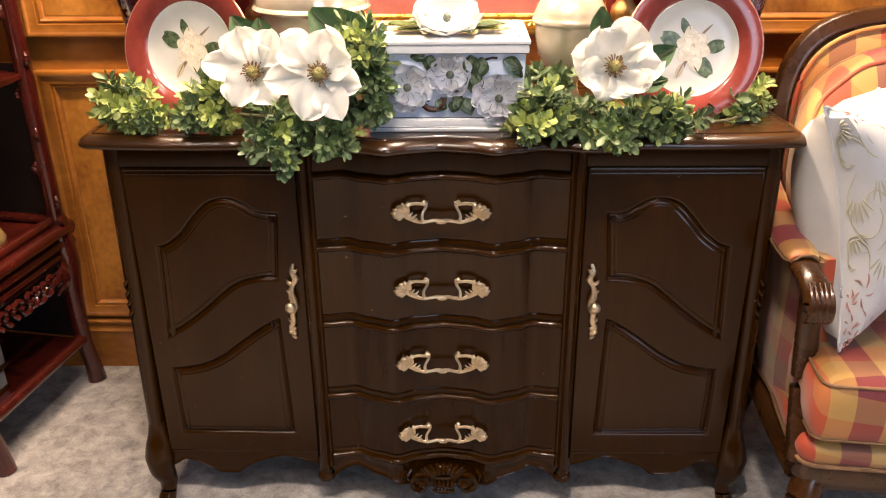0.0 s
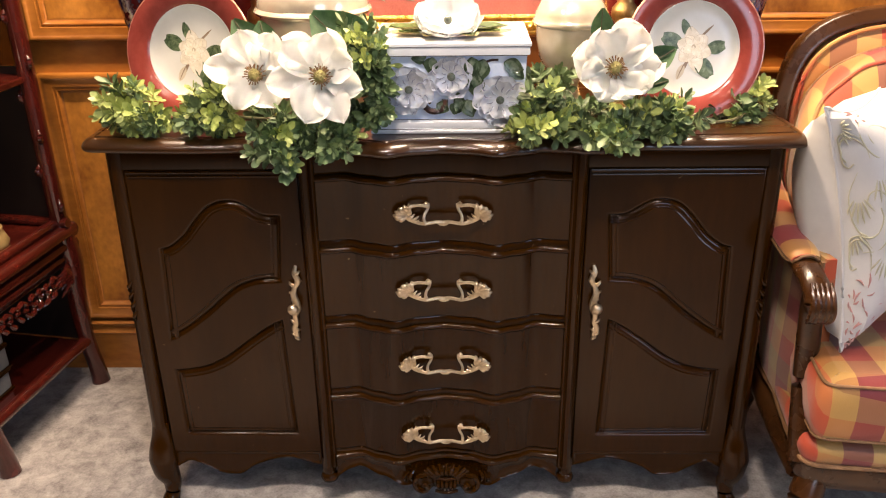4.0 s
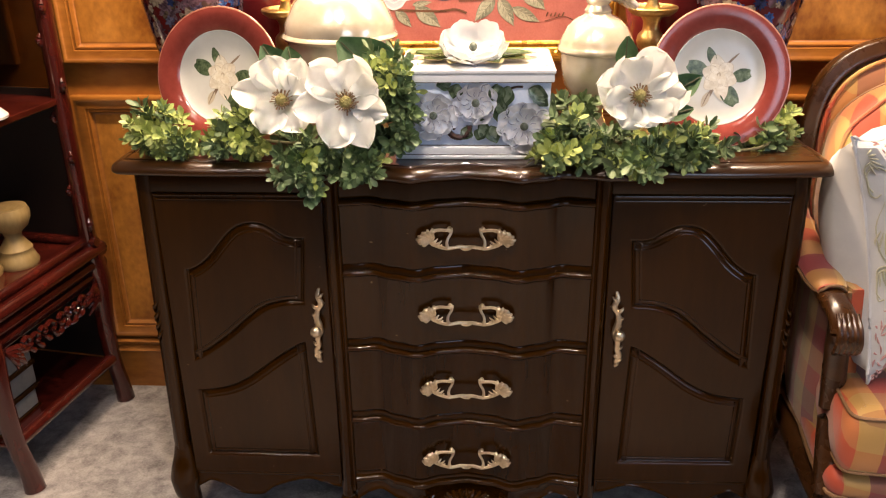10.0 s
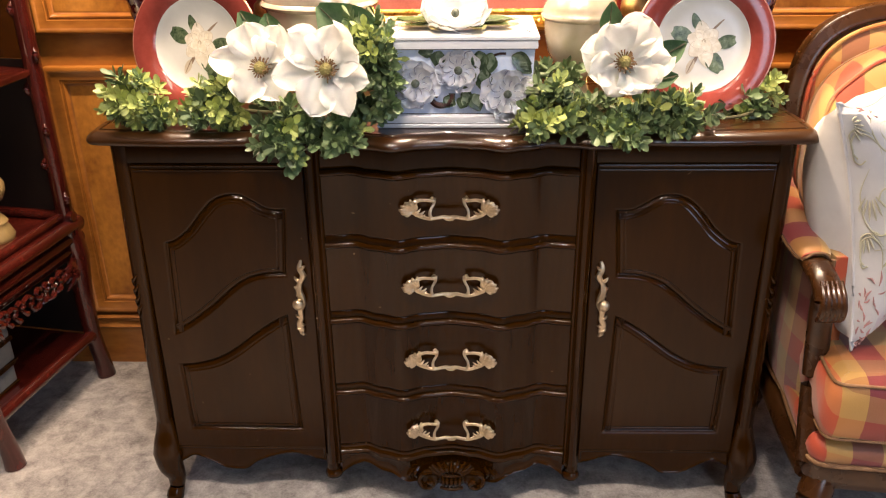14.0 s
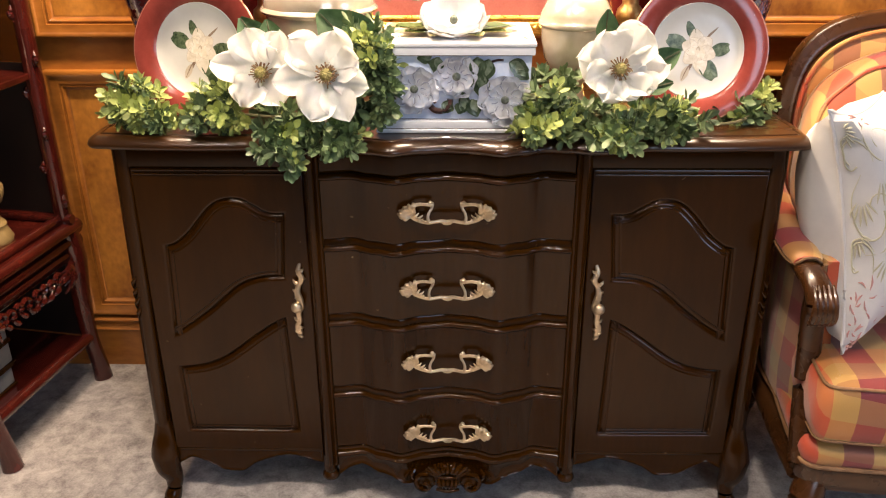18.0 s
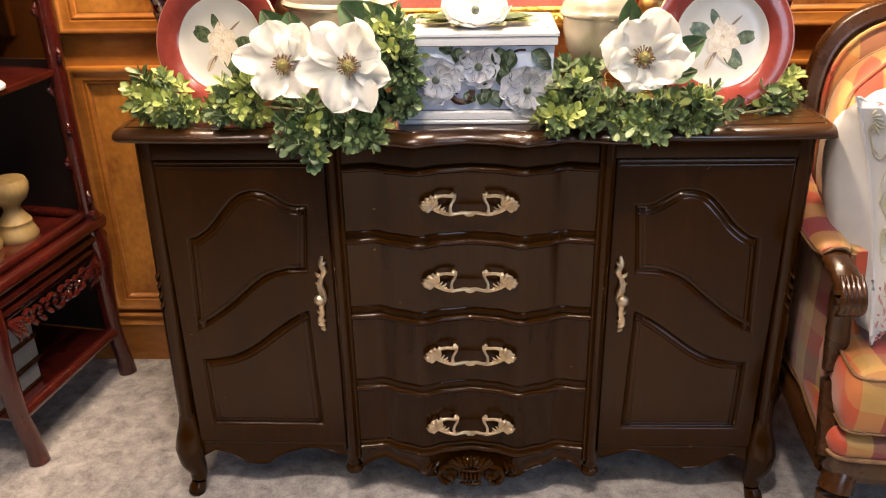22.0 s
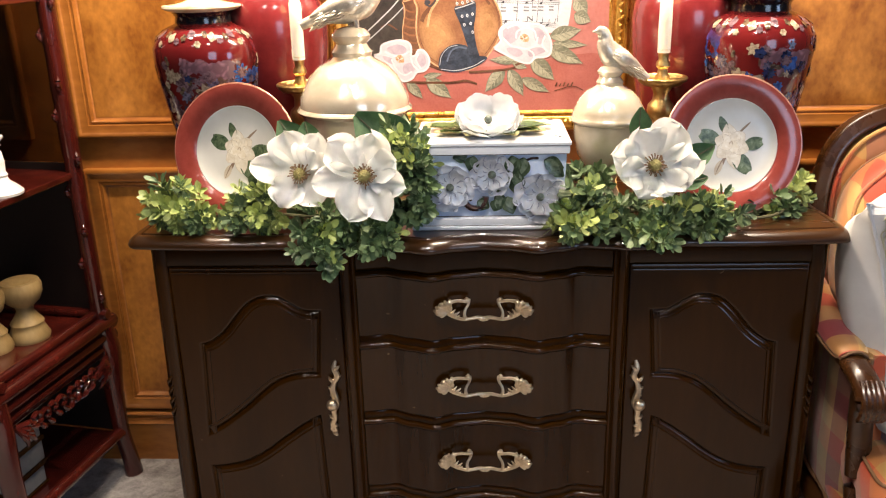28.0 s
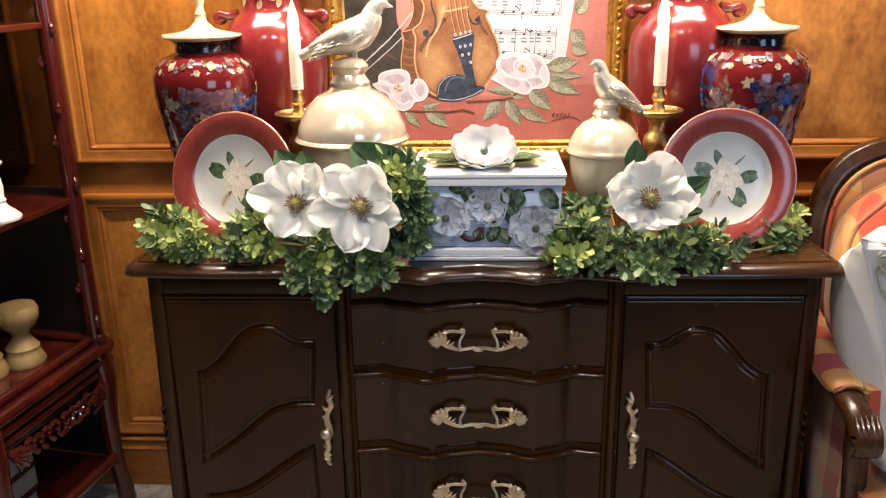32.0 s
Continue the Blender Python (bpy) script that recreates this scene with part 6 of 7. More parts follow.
SPRIGS = []
for k in range(7):
    me = sprig_mesh(k, 14, 0.034, 0.0215)
    me.materials.append(LEAF if k < 5 else LEAF_YOUNG)
    SPRIGS.append(me)


BLOOM_PLACES = [(-0.341, -0.030, 0.946), (-0.213, -0.092, 0.958), (0.318, -0.020, 0.952)]


def garland(label, at, spine, clumps, seed):
    """A boxwood garland: a wire spine and sprigs set round the given clumps (centre, radii, count, young share, droop)."""
    r = random.Random(seed)
    g = thing("boxwood_garland", label, "garland", at, "boxwood garlands")
    part("wire", tube(spine, 0.003, seg=6, n=4), STEM, g)
    home = HOME[g].inverted()
    for centre, radii, count, young, droop in clumps:
        for i in range(count):
            while True:
                v = Vector((r.uniform(-1, 1), r.uniform(-1, 1), r.uniform(-1, 1)))
                if 0.15 < v.length < 1:
                    break
            p = Vector(centre) + Vector((v.x * radii[0], v.y * radii[1], v.z * radii[2]))
            for bloom in BLOOM_PLACES:
                if math.hypot(p.x - bloom[0], p.z - bloom[2]) < 0.075 and p.y < bloom[1] + 0.05:
                    p.y = bloom[1] + 0.05
            d = (v.normalized() * 0.8 + Vector((r.uniform(-0.5, 0.5), -0.75 + r.uniform(-0.3, 0.3), 0.45 - droop + r.uniform(-0.4, 0.4)))).normalized()
            front = -0.085 if abs(p.x) < 0.3 else -0.07
            if p.y > front + 0.005 and p.z < TOP + 0.006:
                p.z = TOP + 0.006 + 0.01 * r.random()
            if p.y > front - 0.04 and d.z < -0.05 and p.z < TOP + 0.05:
                d.z = abs(d.z) * 0.4
                d.normalize()
            k = r.randrange(5, 7) if r.random() < young else r.randrange(5)
            ob = new("sprig", SPRIGS[k])
            ob.parent = g
            ob["kind"] = "stuff"
            q = d.to_track_quat("Z", "Y").to_matrix().to_4x4()
            ob.matrix_basis = home @ Matrix.Translation(p) @ q @ pose(0, 0, 0, 0, 0, r.uniform(0, 360)) @ Matrix.Scale(r.uniform(0.8, 1.25), 4)
    return g


garland("leafy green boxwood garland trailing over the sideboard edge", (-0.35, 0.02, TOP), [(-0.63, 0.05, TOP + 0.03), (-0.45, 0.02, TOP + 0.03), (-0.3, -0.05, TOP + 0.04), (-0.22, -0.03, TOP + 0.05), (-0.16, 0.0, TOP + 0.16)], [
    ((-0.605, 0.020, 0.866), (0.044, 0.040, 0.034), 46, 0.70, 0.0),
    ((-0.548, 0.020, 0.846), (0.03, 0.03, 0.008), 12, 0.45, 0.0),
    ((-0.438, -0.010, 0.868), (0.040, 0.034, 0.034), 44, 0.75, 0.0),
    ((-0.39, 0.06, 0.852), (0.05, 0.05, 0.018), 12, 0.05, 0.0),
    ((-0.300, -0.075, 0.852), (0.044, 0.020, 0.022), 24, 0.45, 0.5),
    ((-0.300, -0.098, 0.818), (0.020, 0.010, 0.020), 10, 0.25, 1.2),
    ((-0.294, -0.100, 0.793), (0.006, 0.005, 0.012), 4, 0.1, 1.8),
    ((-0.220, -0.060, 0.856), (0.050, 0.028, 0.022), 28, 0.08, 0.5),
    ((-0.205, -0.098, 0.826), (0.034, 0.010, 0.016), 12, 0.0, 1.2),
    ((-0.143, -0.035, 0.905), (0.024, 0.026, 0.050), 46, 0.03, 0.3),
    ((-0.145, -0.005, 0.978), (0.034, 0.034, 0.034), 40, 0.40, -0.1),
], 3)
garland("leafy green boxwood garland laid along the sideboard top", (0.35, 0.03, TOP), [(0.17, -0.03, TOP + 0.03), (0.3, 0.0, TOP + 0.03), (0.44, -0.02, TOP + 0.02), (0.56, 0.01, TOP + 0.015), (0.64, 0.11, TOP + 0.02)], [
    ((0.192, -0.020, 0.866), (0.032, 0.04, 0.034), 30, 0.35, 0.0),
    ((0.205, 0.055, 0.880), (0.032, 0.05, 0.036), 22, 0.0, 0.0),
    ((0.180, -0.065, 0.842), (0.036, 0.025, 0.016), 15, 0.55, 0.3),
    ((0.280, -0.010, 0.850), (0.060, 0.05, 0.018), 28, 0.05, 0.0),
    ((0.320, -0.065, 0.838), (0.040, 0.03, 0.014), 18, 0.25, 0.5),
    ((0.390, -0.030, 0.850), (0.055, 0.04, 0.018), 28, 0.25, 0.1),
    ((0.440, -0.010, 0.852), (0.030, 0.03, 0.016), 15, 0.2, 0.0),
    ((0.580, 0.100, 0.846), (0.045, 0.04, 0.014), 17, 0.2, 0.0),
    ((0.630, 0.145, 0.856), (0.025, 0.03, 0.022), 12, 0.5, 0.0),
], 5)


def silk_petal(ln, wd, cup, rise, droop, point, wave, seed, nl=14, nw=7):
    """A broad silk petal along +y: narrow at the heart, widest past its middle, cupped, with a pinched tip and a wavy rim."""
    bm = bmesh.new()
    grid = []
    for i in range(nl + 1):
        t = i / nl
        w = wd / 2 * (0.30 + 0.70 * math.sin(math.pi / 2 * min(1.0, t / 0.58)) ** 1.2)
        if t > 0.58:
            q = (t - 0.58) / 0.42
            w *= (1 - q ** (2.6 - point)) ** 0.62 if q < 1 else 0.0
        w = max(w, 0.0008)
        row = []
        for j in range(-nw, nw + 1):
            u = j / nw
            rim = abs(u) ** 2.5
            z = rise * ln * t ** 1.5 - droop * ln * max(0.0, t - 0.62) ** 2 * 5
            z += 1.35 * cup * w * abs(u) ** 1.8 * (0.45 + 0.55 * t)
            z += wave * wd * rim * (math.sin(7 * t + seed + 1.3 * u) + 0.5 * math.sin(13 * t + 2 * seed))
            z += 0.065 * wd * math.sin(2.2 * seed + 5 * u + 2 * t) * t - 0.040 * wd * math.exp(-(u / 0.16) ** 2) * t * (1 - 0.5 * t)
            y = ln * t * (1 - 0.05 * rim * math.sin(seed + 4 * u))
            row.append(bm.verts.new((w * u * (1 - 0.10 * cup * abs(u)), y, z)))
        grid.append(row)
    faces = [bm.faces.new((a[j], a[j + 1], b[j + 1], b[j])) for a, b in zip(grid, grid[1:]) for j in range(2 * nw)]
    bmesh.ops.solidify(bm, geom=faces, thickness=0.0007)
    crisp(bm)
    return bm


def magnolia(at, face, petals, seed):
    """petals: (degrees from upright, towards the flower's left; length; width; cup; rise; droop; point), the lowest layer first."""
    r = random.Random(seed)
    f = thing("silk_magnolia", "open white silk magnolia flower with a tan centre", "artificial flower", at, "silk magnolias")
    aim = Vector(face).normalized().to_track_quat("Z", "Y").to_matrix().to_4x4()
    for k, (deg, ln, wd, cup, rise, droop, point) in enumerate(petals):
        b = silk_petal(ln * 0.93, wd * 1.14, cup * 1.3, rise + 0.05, droop, point - 0.35, 0.17, r.uniform(0, 6))
        b.transform(aim @ pose(0, 0, 0, 0, 0, deg) @ Matrix.Translation((0, 0.004, 0.0012 * k)) @ pose(0, 0, 0, 0, r.uniform(-8, 8), 0))
        part("petal", b, SILK, f, local=True)
    c = bmesh.new()
    for k in range(40):
        a, e = k * 2.4, 0.15 + 0.75 * (k / 40)
        d = Vector((math.cos(a) * math.cos(e), math.sin(a) * math.cos(e), math.sin(e)))
        ln = 0.017 + 0.008 * r.random()
        tube([d * 0.006, d * ln * 0.6 + Vector((0, 0, 0.004)), d * ln + Vector((0, 0, 0.003))], [0.0007, 0.0008, 0.0014], bm=c, seg=4, n=2)
    c.transform(aim @ Matrix.Translation((0, 0, 0.012)))
    part("stamen_ring", c, STAMEN, f, "ring of tan stamens", local=True)
    b = bmesh.new()
    bmesh.ops.create_icosphere(b, subdivisions=4, radius=0.0115, matrix=Matrix.Translation((0, 0, 0.019)) @ Matrix.Diagonal((1, 1, 1.1, 1)))
    for v in b.verts:
        v.co += (v.co - Vector((0, 0, 0.019))) * r.uniform(-0.05, 0.12)
    b.transform(aim)
    part("pistil", b, PISTIL, f, "olive flower centre", local=True)
    part("stem", tube([(0, 0, 0), (0.0, 0.03, -0.03), (0, 0.035, TOP - at[2] + 0.002)], 0.003, seg=6), STEM, f, local=True)
    return f


magnolia(BLOOM_PLACES[0], (-0.10, -1, 0.50), (
    (-20, 0.084, 0.066, 0.30, 0.22, 0.10, 1.0), (24, 0.096, 0.070, 0.25, 0.15, 0.05, 0.9), (-75, 0.072, 0.050, 0.45, 0.26, 0.0, 1.2), (78, 0.106, 0.062, 0.30, 0.12, 0.10, 1.4),
    (213, 0.074, 0.058, 0.25, 0.30, 0.25, 1.1), (150, 0.074, 0.070, 0.30, 0.30, 0.20, 0.8), (-38, 0.052, 0.050, 0.40, 0.42, 0.0, 0.8)), 1)
magnolia(BLOOM_PLACES[1], (0.06, -1, 0.44), (
    (46, 0.096, 0.070, 0.28, 0.15, 0.05, 0.8), (-14, 0.080, 0.078, 0.30, 0.25, 0.05, 0.7), (-107, 0.080, 0.050, 0.40, 0.16, 0.15, 0.9), (95, 0.100, 0.058, 0.32, 0.16, 0.05, 1.1),
    (205, 0.094, 0.058, 0.42, 0.28, 0.25, 1.1), (158, 0.088, 0.066, 0.30, 0.26, 0.25, 0.7), (-70, 0.062, 0.056, 0.48, 0.40, 0.0, 0.8)), 2)
magnolia(BLOOM_PLACES[2], (0.06, -1, 0.46), (
    (74, 0.082, 0.064, 0.28, 0.18, 0.05, 0.8), (22, 0.074, 0.074, 0.30, 0.30, 0.05, 0.6), (-36, 0.092, 0.080, 0.32, 0.24, 0.05, 0.6), (-84, 0.090, 0.066, 0.30, 0.14, 0.10, 0.9),
    (-124, 0.074, 0.060, 0.30, 0.24, 0.10, 0.8), (150, 0.070, 0.062, 0.34, 0.30, 0.20, 0.7), (206, 0.066, 0.066, 0.34, 0.32, 0.15, 0.7), (108, 0.072, 0.056, 0.30, 0.26, 0.1, 0.8)), 3)


def magnolia_leaf(at, face, angle, ln, wd):
    """One broad dark leaf beside the flowers, on its own short stalk."""
    f = thing("magnolia_leaf", "broad dark green silk magnolia leaf", "artificial leaf", at, "magnolia leaves")
    aim = Vector(face).normalized().to_track_quat("Z", "Y").to_matrix().to_4x4() @ pose(0, 0, 0, 0, 0, angle)
    b = blade(ln, wd, 0.12, 0.3, 0.9, 12, 4, 0.02, 0.0009, blunt=1.05)
    b.transform(aim)
    part("leaf_blade", b, MAG_LEAF, f, local=True)
    v = tube([(0, 0, 0.0012), (0, ln * 0.5, 0.03 * ln + 0.0012), (0, ln * 0.96, 0.112 * ln + 0.0014)], 0.0011, seg=5)
    v.transform(aim)
    part("midrib", v, STEM, f, local=True)
    part("stalk", tube([(0, 0, 0), (0.0, 0.02, (TOP - at[2]) * 0.5), (0, 0.03, TOP - at[2] + 0.002)], 0.002, seg=6), STEM, f, local=True)


magnolia_leaf((-0.340, 0.02, 0.965), (0.0, -1, 0.75), 36, 0.100, 0.064)
magnolia_leaf((-0.330, 0.02, 0.975), (0.0, -1, 0.75), 14, 0.070, 0.050)
magnolia_leaf((-0.128, -0.02, 0.958), (0.1, -0.9, 0.60), 46, 0.150, 0.110)
magnolia_leaf((-0.128, -0.02, 0.930), (0.5, -1, 0.3), 12, 0.085, 0.040)
magnolia_leaf((0.300, 0.03, 0.985), (0.3, -1, 0.3), -4, 0.070, 0.048)
magnolia_leaf((0.380, 0.02, 0.945), (0.2, -1, 0.5), -64, 0.075, 0.048)
magnolia_leaf((0.370, 0.00, 0.912), (0.1, -1, 0.6), -80, 0.060, 0.036)

# ---- lacquered rack with its contents ----
rack = thing("display_rack", "red-lacquered bamboo-style display rack with carved rails", "display rack", (-1.04, 0.45, FLOOR))
O, FWD, LFT = Vector((-1.028, 0.455, 0)), Vector((-0.165, -0.986, 0)), Vector((-0.986, 0.165, 0))
RD, RW = 0.42, 0.44
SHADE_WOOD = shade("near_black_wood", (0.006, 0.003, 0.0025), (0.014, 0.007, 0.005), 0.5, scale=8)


def rk(f, l, z):
    """A place in the rack: forwards, to its left, and up."""
    return O + FWD * f + LFT * l + Vector((0, 0, z))


def rk_box(f0, f1, l0, l1, z0, z1, bevel=0.004):
    bm = block(l0, l1, f0, f1, z0, z1, bevel)
    m = Matrix(((-0.986, -0.165, 0, O.x), (0.165, -0.986, 0, O.y), (0, 0, 1, 0), (0, 0, 0, 1)))
    bm.transform(m)
    return bm


for f in (0.0, RD):
    for l in (0.0, RW):
        bm = tube([rk(f, l, 0.44), rk(f, l, 1.2), rk(f, l, 1.95)], 0.0215, seg=14, n=3)
        post = part("post", bm, MAHOGANY, rack, "bamboo-carved lacquered post")
        buds = bmesh.new()
        for k in range(15):
            # shoots swell from the stalk in pairs, one high and one low
            z, a = 0.50 + 0.095 * k + 0.012 * math.sin(3 * k), (-0.6, -2.2, -1.2, -2.6)[k % 4]
            d = Vector((math.cos(a), math.sin(a), 0))
            c = rk(f, l, z) + d * 0.0185
            tube([c - Vector((0, 0, 0.016)), c + d * 0.004 - Vector((0, 0, 0.007)), c + d * 0.007 + Vector((0, 0, 0.002)), c + d * 0.003 + Vector((0, 0, 0.014)), c + Vector((0, 0, 0.022))], [0.004, 0.0085, 0.0090, 0.0045, 0.0008], bm=buds, seg=8, n=4)
        island_parts("carved_bud", buds, MAHOGANY, post)
for z in (1.95,):
    part("cornice", rk_box(-0.04, RD + 0.04, -0.04, RW + 0.04, z, z + 0.05), MAHOGANY, rack, smooth=False)
for z in (0.842, 1.27, 1.62):
    part("shelf", rk_box(-0.005, RD + 0.005, -0.005, RW + 0.005, z - 0.016, z, 0.003), MAHOGANY, rack, smooth=False)
part("deck", rk_box(-0.02, RD + 0.02, -0.01, RW + 0.01, 0.420, 0.440), MAHOGANY, rack, smooth=False)
rods = ((0.014, 0.452, 0.013), (0.034, 0.424, 0.018), (0.028, 0.386, 0.014), (0.024, 0.354, 0.011))
for out, z, r in rods:
    for l, s in ((0.0, -1), (RW, 1)):
        part("side_rail", tube([rk(-0.03, l + s * (out - 0.02), z), rk(RD / 2, l + s * (out - 0.02), z), rk(RD + 0.04, l + s * (out - 0.02), z)], r, seg=10, n=2), MAHOGANY, rack)
    for f, s in ((0.0, -1), (RD, 1)):
        part("front_rail", tube([rk(f + s * (out - 0.02), -0.03, z), rk(f + s * (out - 0.02), RW + 0.03, z)], r, seg=10, n=2), MAHOGANY, rack)
# Near-black panel added so the rack's lower bays read dark.
part("back_panel", rk_box(-0.012, -0.004, 0.0, RW, 0.088, 0.86, 0.001), SHADE_WOOD, rack, "near-black panel added behind the lower bays", smooth=False)
# Dark-tinted pane added to dim the wall seen through the rack.
SMOKED = bpy.data.materials.new("smoked_glass")
SMOKED.use_nodes = True
smoke = SMOKED.node_tree.nodes["Principled BSDF"]
smoke.inputs["Base Color"].default_value = (0.24, 0.20, 0.165, 1)
smoke.inputs["Transmission Weight"].default_value, smoke.inputs["Roughness"].default_value, smoke.inputs["IOR"].default_value = 1.0, 0.06, 1.45
part("back_pane", rk_box(-0.012, -0.006, 0.024, RW - 0.024, 0.862, 1.94, 0.001), SMOKED, rack, "smoked glass pane added to dim the wall behind", smooth=False)
for l in (0.012, RW - 0.012):
    part("pane_stile", rk_box(-0.018, 0.0, l - 0.012, l + 0.012, 0.862, 1.94, 0.002), MAHOGANY, rack, smooth=False)
part("side_apron", rk_box(0.0, RD, -0.004, 0.012, 0.33, 0.43), MAHOGANY, rack, smooth=False)
for f in (0.0, RD):
    for l in (0.0, RW):
        so, sl = (-1 if f == 0 else 1), (-1 if l == 0 else 1)
        ft = -0.030 if so > 0 else -0.026
        part("leg", tube([rk(f, l, 0.43), rk(f + so * 0.006, l + sl * 0.004, 0.33), rk(f + so * 0.002, l + sl * 0.002, 0.22), rk(f + ft * 0.5, l - sl * 0.004, 0.08), rk(f + ft, l, -0.02), rk(f + ft, l + sl * 0.004, FLOOR)], [0.028, 0.032, 0.026, 0.022, 0.023, 0.026], seg=14, n=4), MAHOGANY, rack)
# carved leaf bracket under the side rail
for base_f, sg in ((0.03, 1), (RD - 0.03, -1)):
    bm = bmesh.new()
    for k in range(8):
        a = radians(-8 - 9 * k)
        p0, ln = rk(base_f, -0.016, 0.335), 0.05 + 0.018 * (k % 3)
        d = FWD * (sg * math.cos(a)) + Vector((0, 0, math.sin(a)))
        tube([p0, p0 + d * ln * 0.6 + Vector((0.012, 0, 0)), p0 + d * ln + Vector((0.004, 0, 0.0))], [0.007, 0.008, 0.002], bm=bm, seg=6, n=4)
    for k in range(4):
        p0 = rk(base_f + sg * (0.070 + 0.030 * k), -0.018, 0.318 - 0.004 * (k % 2))
        rr = 0.017 - 0.002 * (k % 3)
        tube([p0 + FWD * (sg * (rr - 0.0022 * q) * math.cos(2.6 - q)) + Vector((0.0015 * q, 0, (rr - 0.0022 * q) * math.sin(2.6 - q))) for q in range(7)], [0.006, 0.007, 0.0065, 0.006, 0.0055, 0.005, 0.003], bm=bm, seg=6, n=3)
        tube([p0 + Vector((0, 0, -0.008)), p0 + FWD * (sg * 0.012) + Vector((0.006, 0, -0.026)), p0 + FWD * (sg * 0.030) + Vector((0, 0, -0.034))], [0.004, 0.008, 0.001], bm=bm, seg=6, n=3)
    island_parts("carved_leaf", bm, MAHOGANY, rack)
for l in (0.0, RW):
    part("low_rail", tube([rk(0.0, l, 0.085), rk(RD / 2, l, 0.085), rk(RD, l, 0.085)], 0.017, seg=10, n=2), MAHOGANY, rack)
part("low_shelf", rk_box(0.0, RD, 0.0, RW, 0.075, 0.088), MAHOGANY, rack, smooth=False)

for k, (z0, z1, f0, f1) in enumerate(((0.089, 0.146, 0.25, 0.41), (0.147, 0.212, 0.24, 0.40), (0.213, 0.280, 0.24, 0.405))):
    bk = thing("book", "thick closed book stacked on the rack's low shelf", "book", rk(0.3, 0.2, z0), "stacked books")
    part("page_block", rk_box(f0, f1, 0.052, 0.30, z0 + 0.005, z1 - 0.005, 0.002), PAGE, bk, "grey-white page block", smooth=False)
    part("cover", rk_box(f0 - 0.004, f1 + 0.004, 0.046, 0.304, z0, z0 + 0.005, 0.001), DARK_WOOD, bk, "dark cloth cover", smooth=False)
    part("cover", rk_box(f0 - 0.004, f1 + 0.004, 0.046, 0.304, z1 - 0.005, z1, 0.001), DARK_WOOD, bk, "dark cloth cover", smooth=False)


def turned_stick(at, prof, mt, label, group):
    c = thing("turned_candlestick", label, "candlestick", at, group)
    k = len(prof) // 2
    part("foot", lathe(prof[:k + 1], at, 32), mt, c)
    part("cup", lathe(prof[k:], at, 32), mt, c)


for p, s in ((Vector((-1.152, 0.325, 0.44)), 1.0), (Vector((-1.205, 0.255, 0.44)), 0.9)):
    turned_stick(p, [(r * 1.12, z * 1.28) for r, z in [(0, 0), (0.042 * s, 0), (0.045 * s, 0.008), (0.038 * s, 0.022), (0.034 * s, 0.030), (0.036 * s, 0.036), (0.026 * s, 0.048), (0.018 * s, 0.060), (0.020 * s, 0.070), (0.036 * s, 0.082), (0.044 * s, 0.098), (0.045 * s, 0.112), (0.040 * s, 0.122), (0.024 * s, 0.120), (0.012 * s, 0.112), (0, 0.112)]], WOOD_STICK, "pale turned wooden candlestick on the rack", "wooden candlesticks")
turned_stick(rk(0.22, 0.035, 0.842), [(0, 0), (0.046, 0), (0.047, 0.006), (0.036, 0.018), (0.022, 0.030), (0.017, 0.040), (0.020, 0.046), (0.016, 0.052), (0.018, 0.075), (0.015, 0.098), (0.011, 0.105), (0.016, 0.112), (0.015, 0.12), (0.024, 0.130), (0.024, 0.134), (0.012, 0.136), (0, 0.13)], WHITE_STICK, "white glazed candlestick on the rack shelf", "white candlesticks")
turned_stick(rk(0.20, 0.16, 1.27), [(0, 0), (0.046, 0), (0.047, 0.006), (0.036, 0.018), (0.022, 0.030), (0.017, 0.040), (0.020, 0.046), (0.016, 0.052), (0.018, 0.075), (0.015, 0.098), (0.011, 0.105), (0.016, 0.112), (0.015, 0.12), (0.024, 0.130), (0.024, 0.134), (0.012, 0.136), (0, 0.13)], WHITE_STICK, "white glazed candlestick on the rack shelf", "white candlesticks")

# ---- upholstered armchair ----
chair = thing("armchair", "carved walnut armchair in red and gold plaid silk", "armchair", (1.05, 0.05, FLOOR))
CX, BY = 1.075, 0.30


def oval(a, b, n=64, e=3.2, z0=0.72, x0=None):
    out = []
    for i in range(n):
        t = 2 * math.pi * i / n
        c, s = math.cos(t), math.sin(t)
        out.append(((x0 or CX) + a * math.copysign(abs(c) ** (2 / e), c), z0 + b * math.copysign(abs(s) ** (2 / e), s)))
    return out


def lean(u, v, h):
    """The chair back leans away a little as it rises."""
    return Vector((u, BY + 0.12 * (v - 0.72) - h, v))


part("back_frame", relief(oval(0.330, 0.290), [(0.004, -0.03), (0, -0.012), (0.001, 0.002), (0.003, 0.006), (0.007, 0.0075), (0.024, 0.011), (0.029, 0.0135), (0.033, 0.0125), (0.036, 0.008), (0.038, -0.03)], lean, cap=False), CHAIR_WOOD, chair, "curved walnut back frame")
part("back_panel", relief(oval(0.293, 0.253), [(0, -0.01), (0.006, 0.010), (0.03, 0.020), (0.10, 0.026), (0.16, 0.028)], lean), PLAID_BACK, chair, "plaid silk back")
part("back_piping", tube([lean(u, v, 0.013) for u, v in oval(0.288, 0.248, 48)], 0.0052, seg=8, n=2, closed=True), PLAID_SIDE, chair, "plaid welt round the back")
part("back_lining", relief(oval(0.30, 0.26), [(0, 0.0), (0.004, 0.004)], lambda u, v, h: lean(u, v, -0.03 - h)), PLAID, chair)


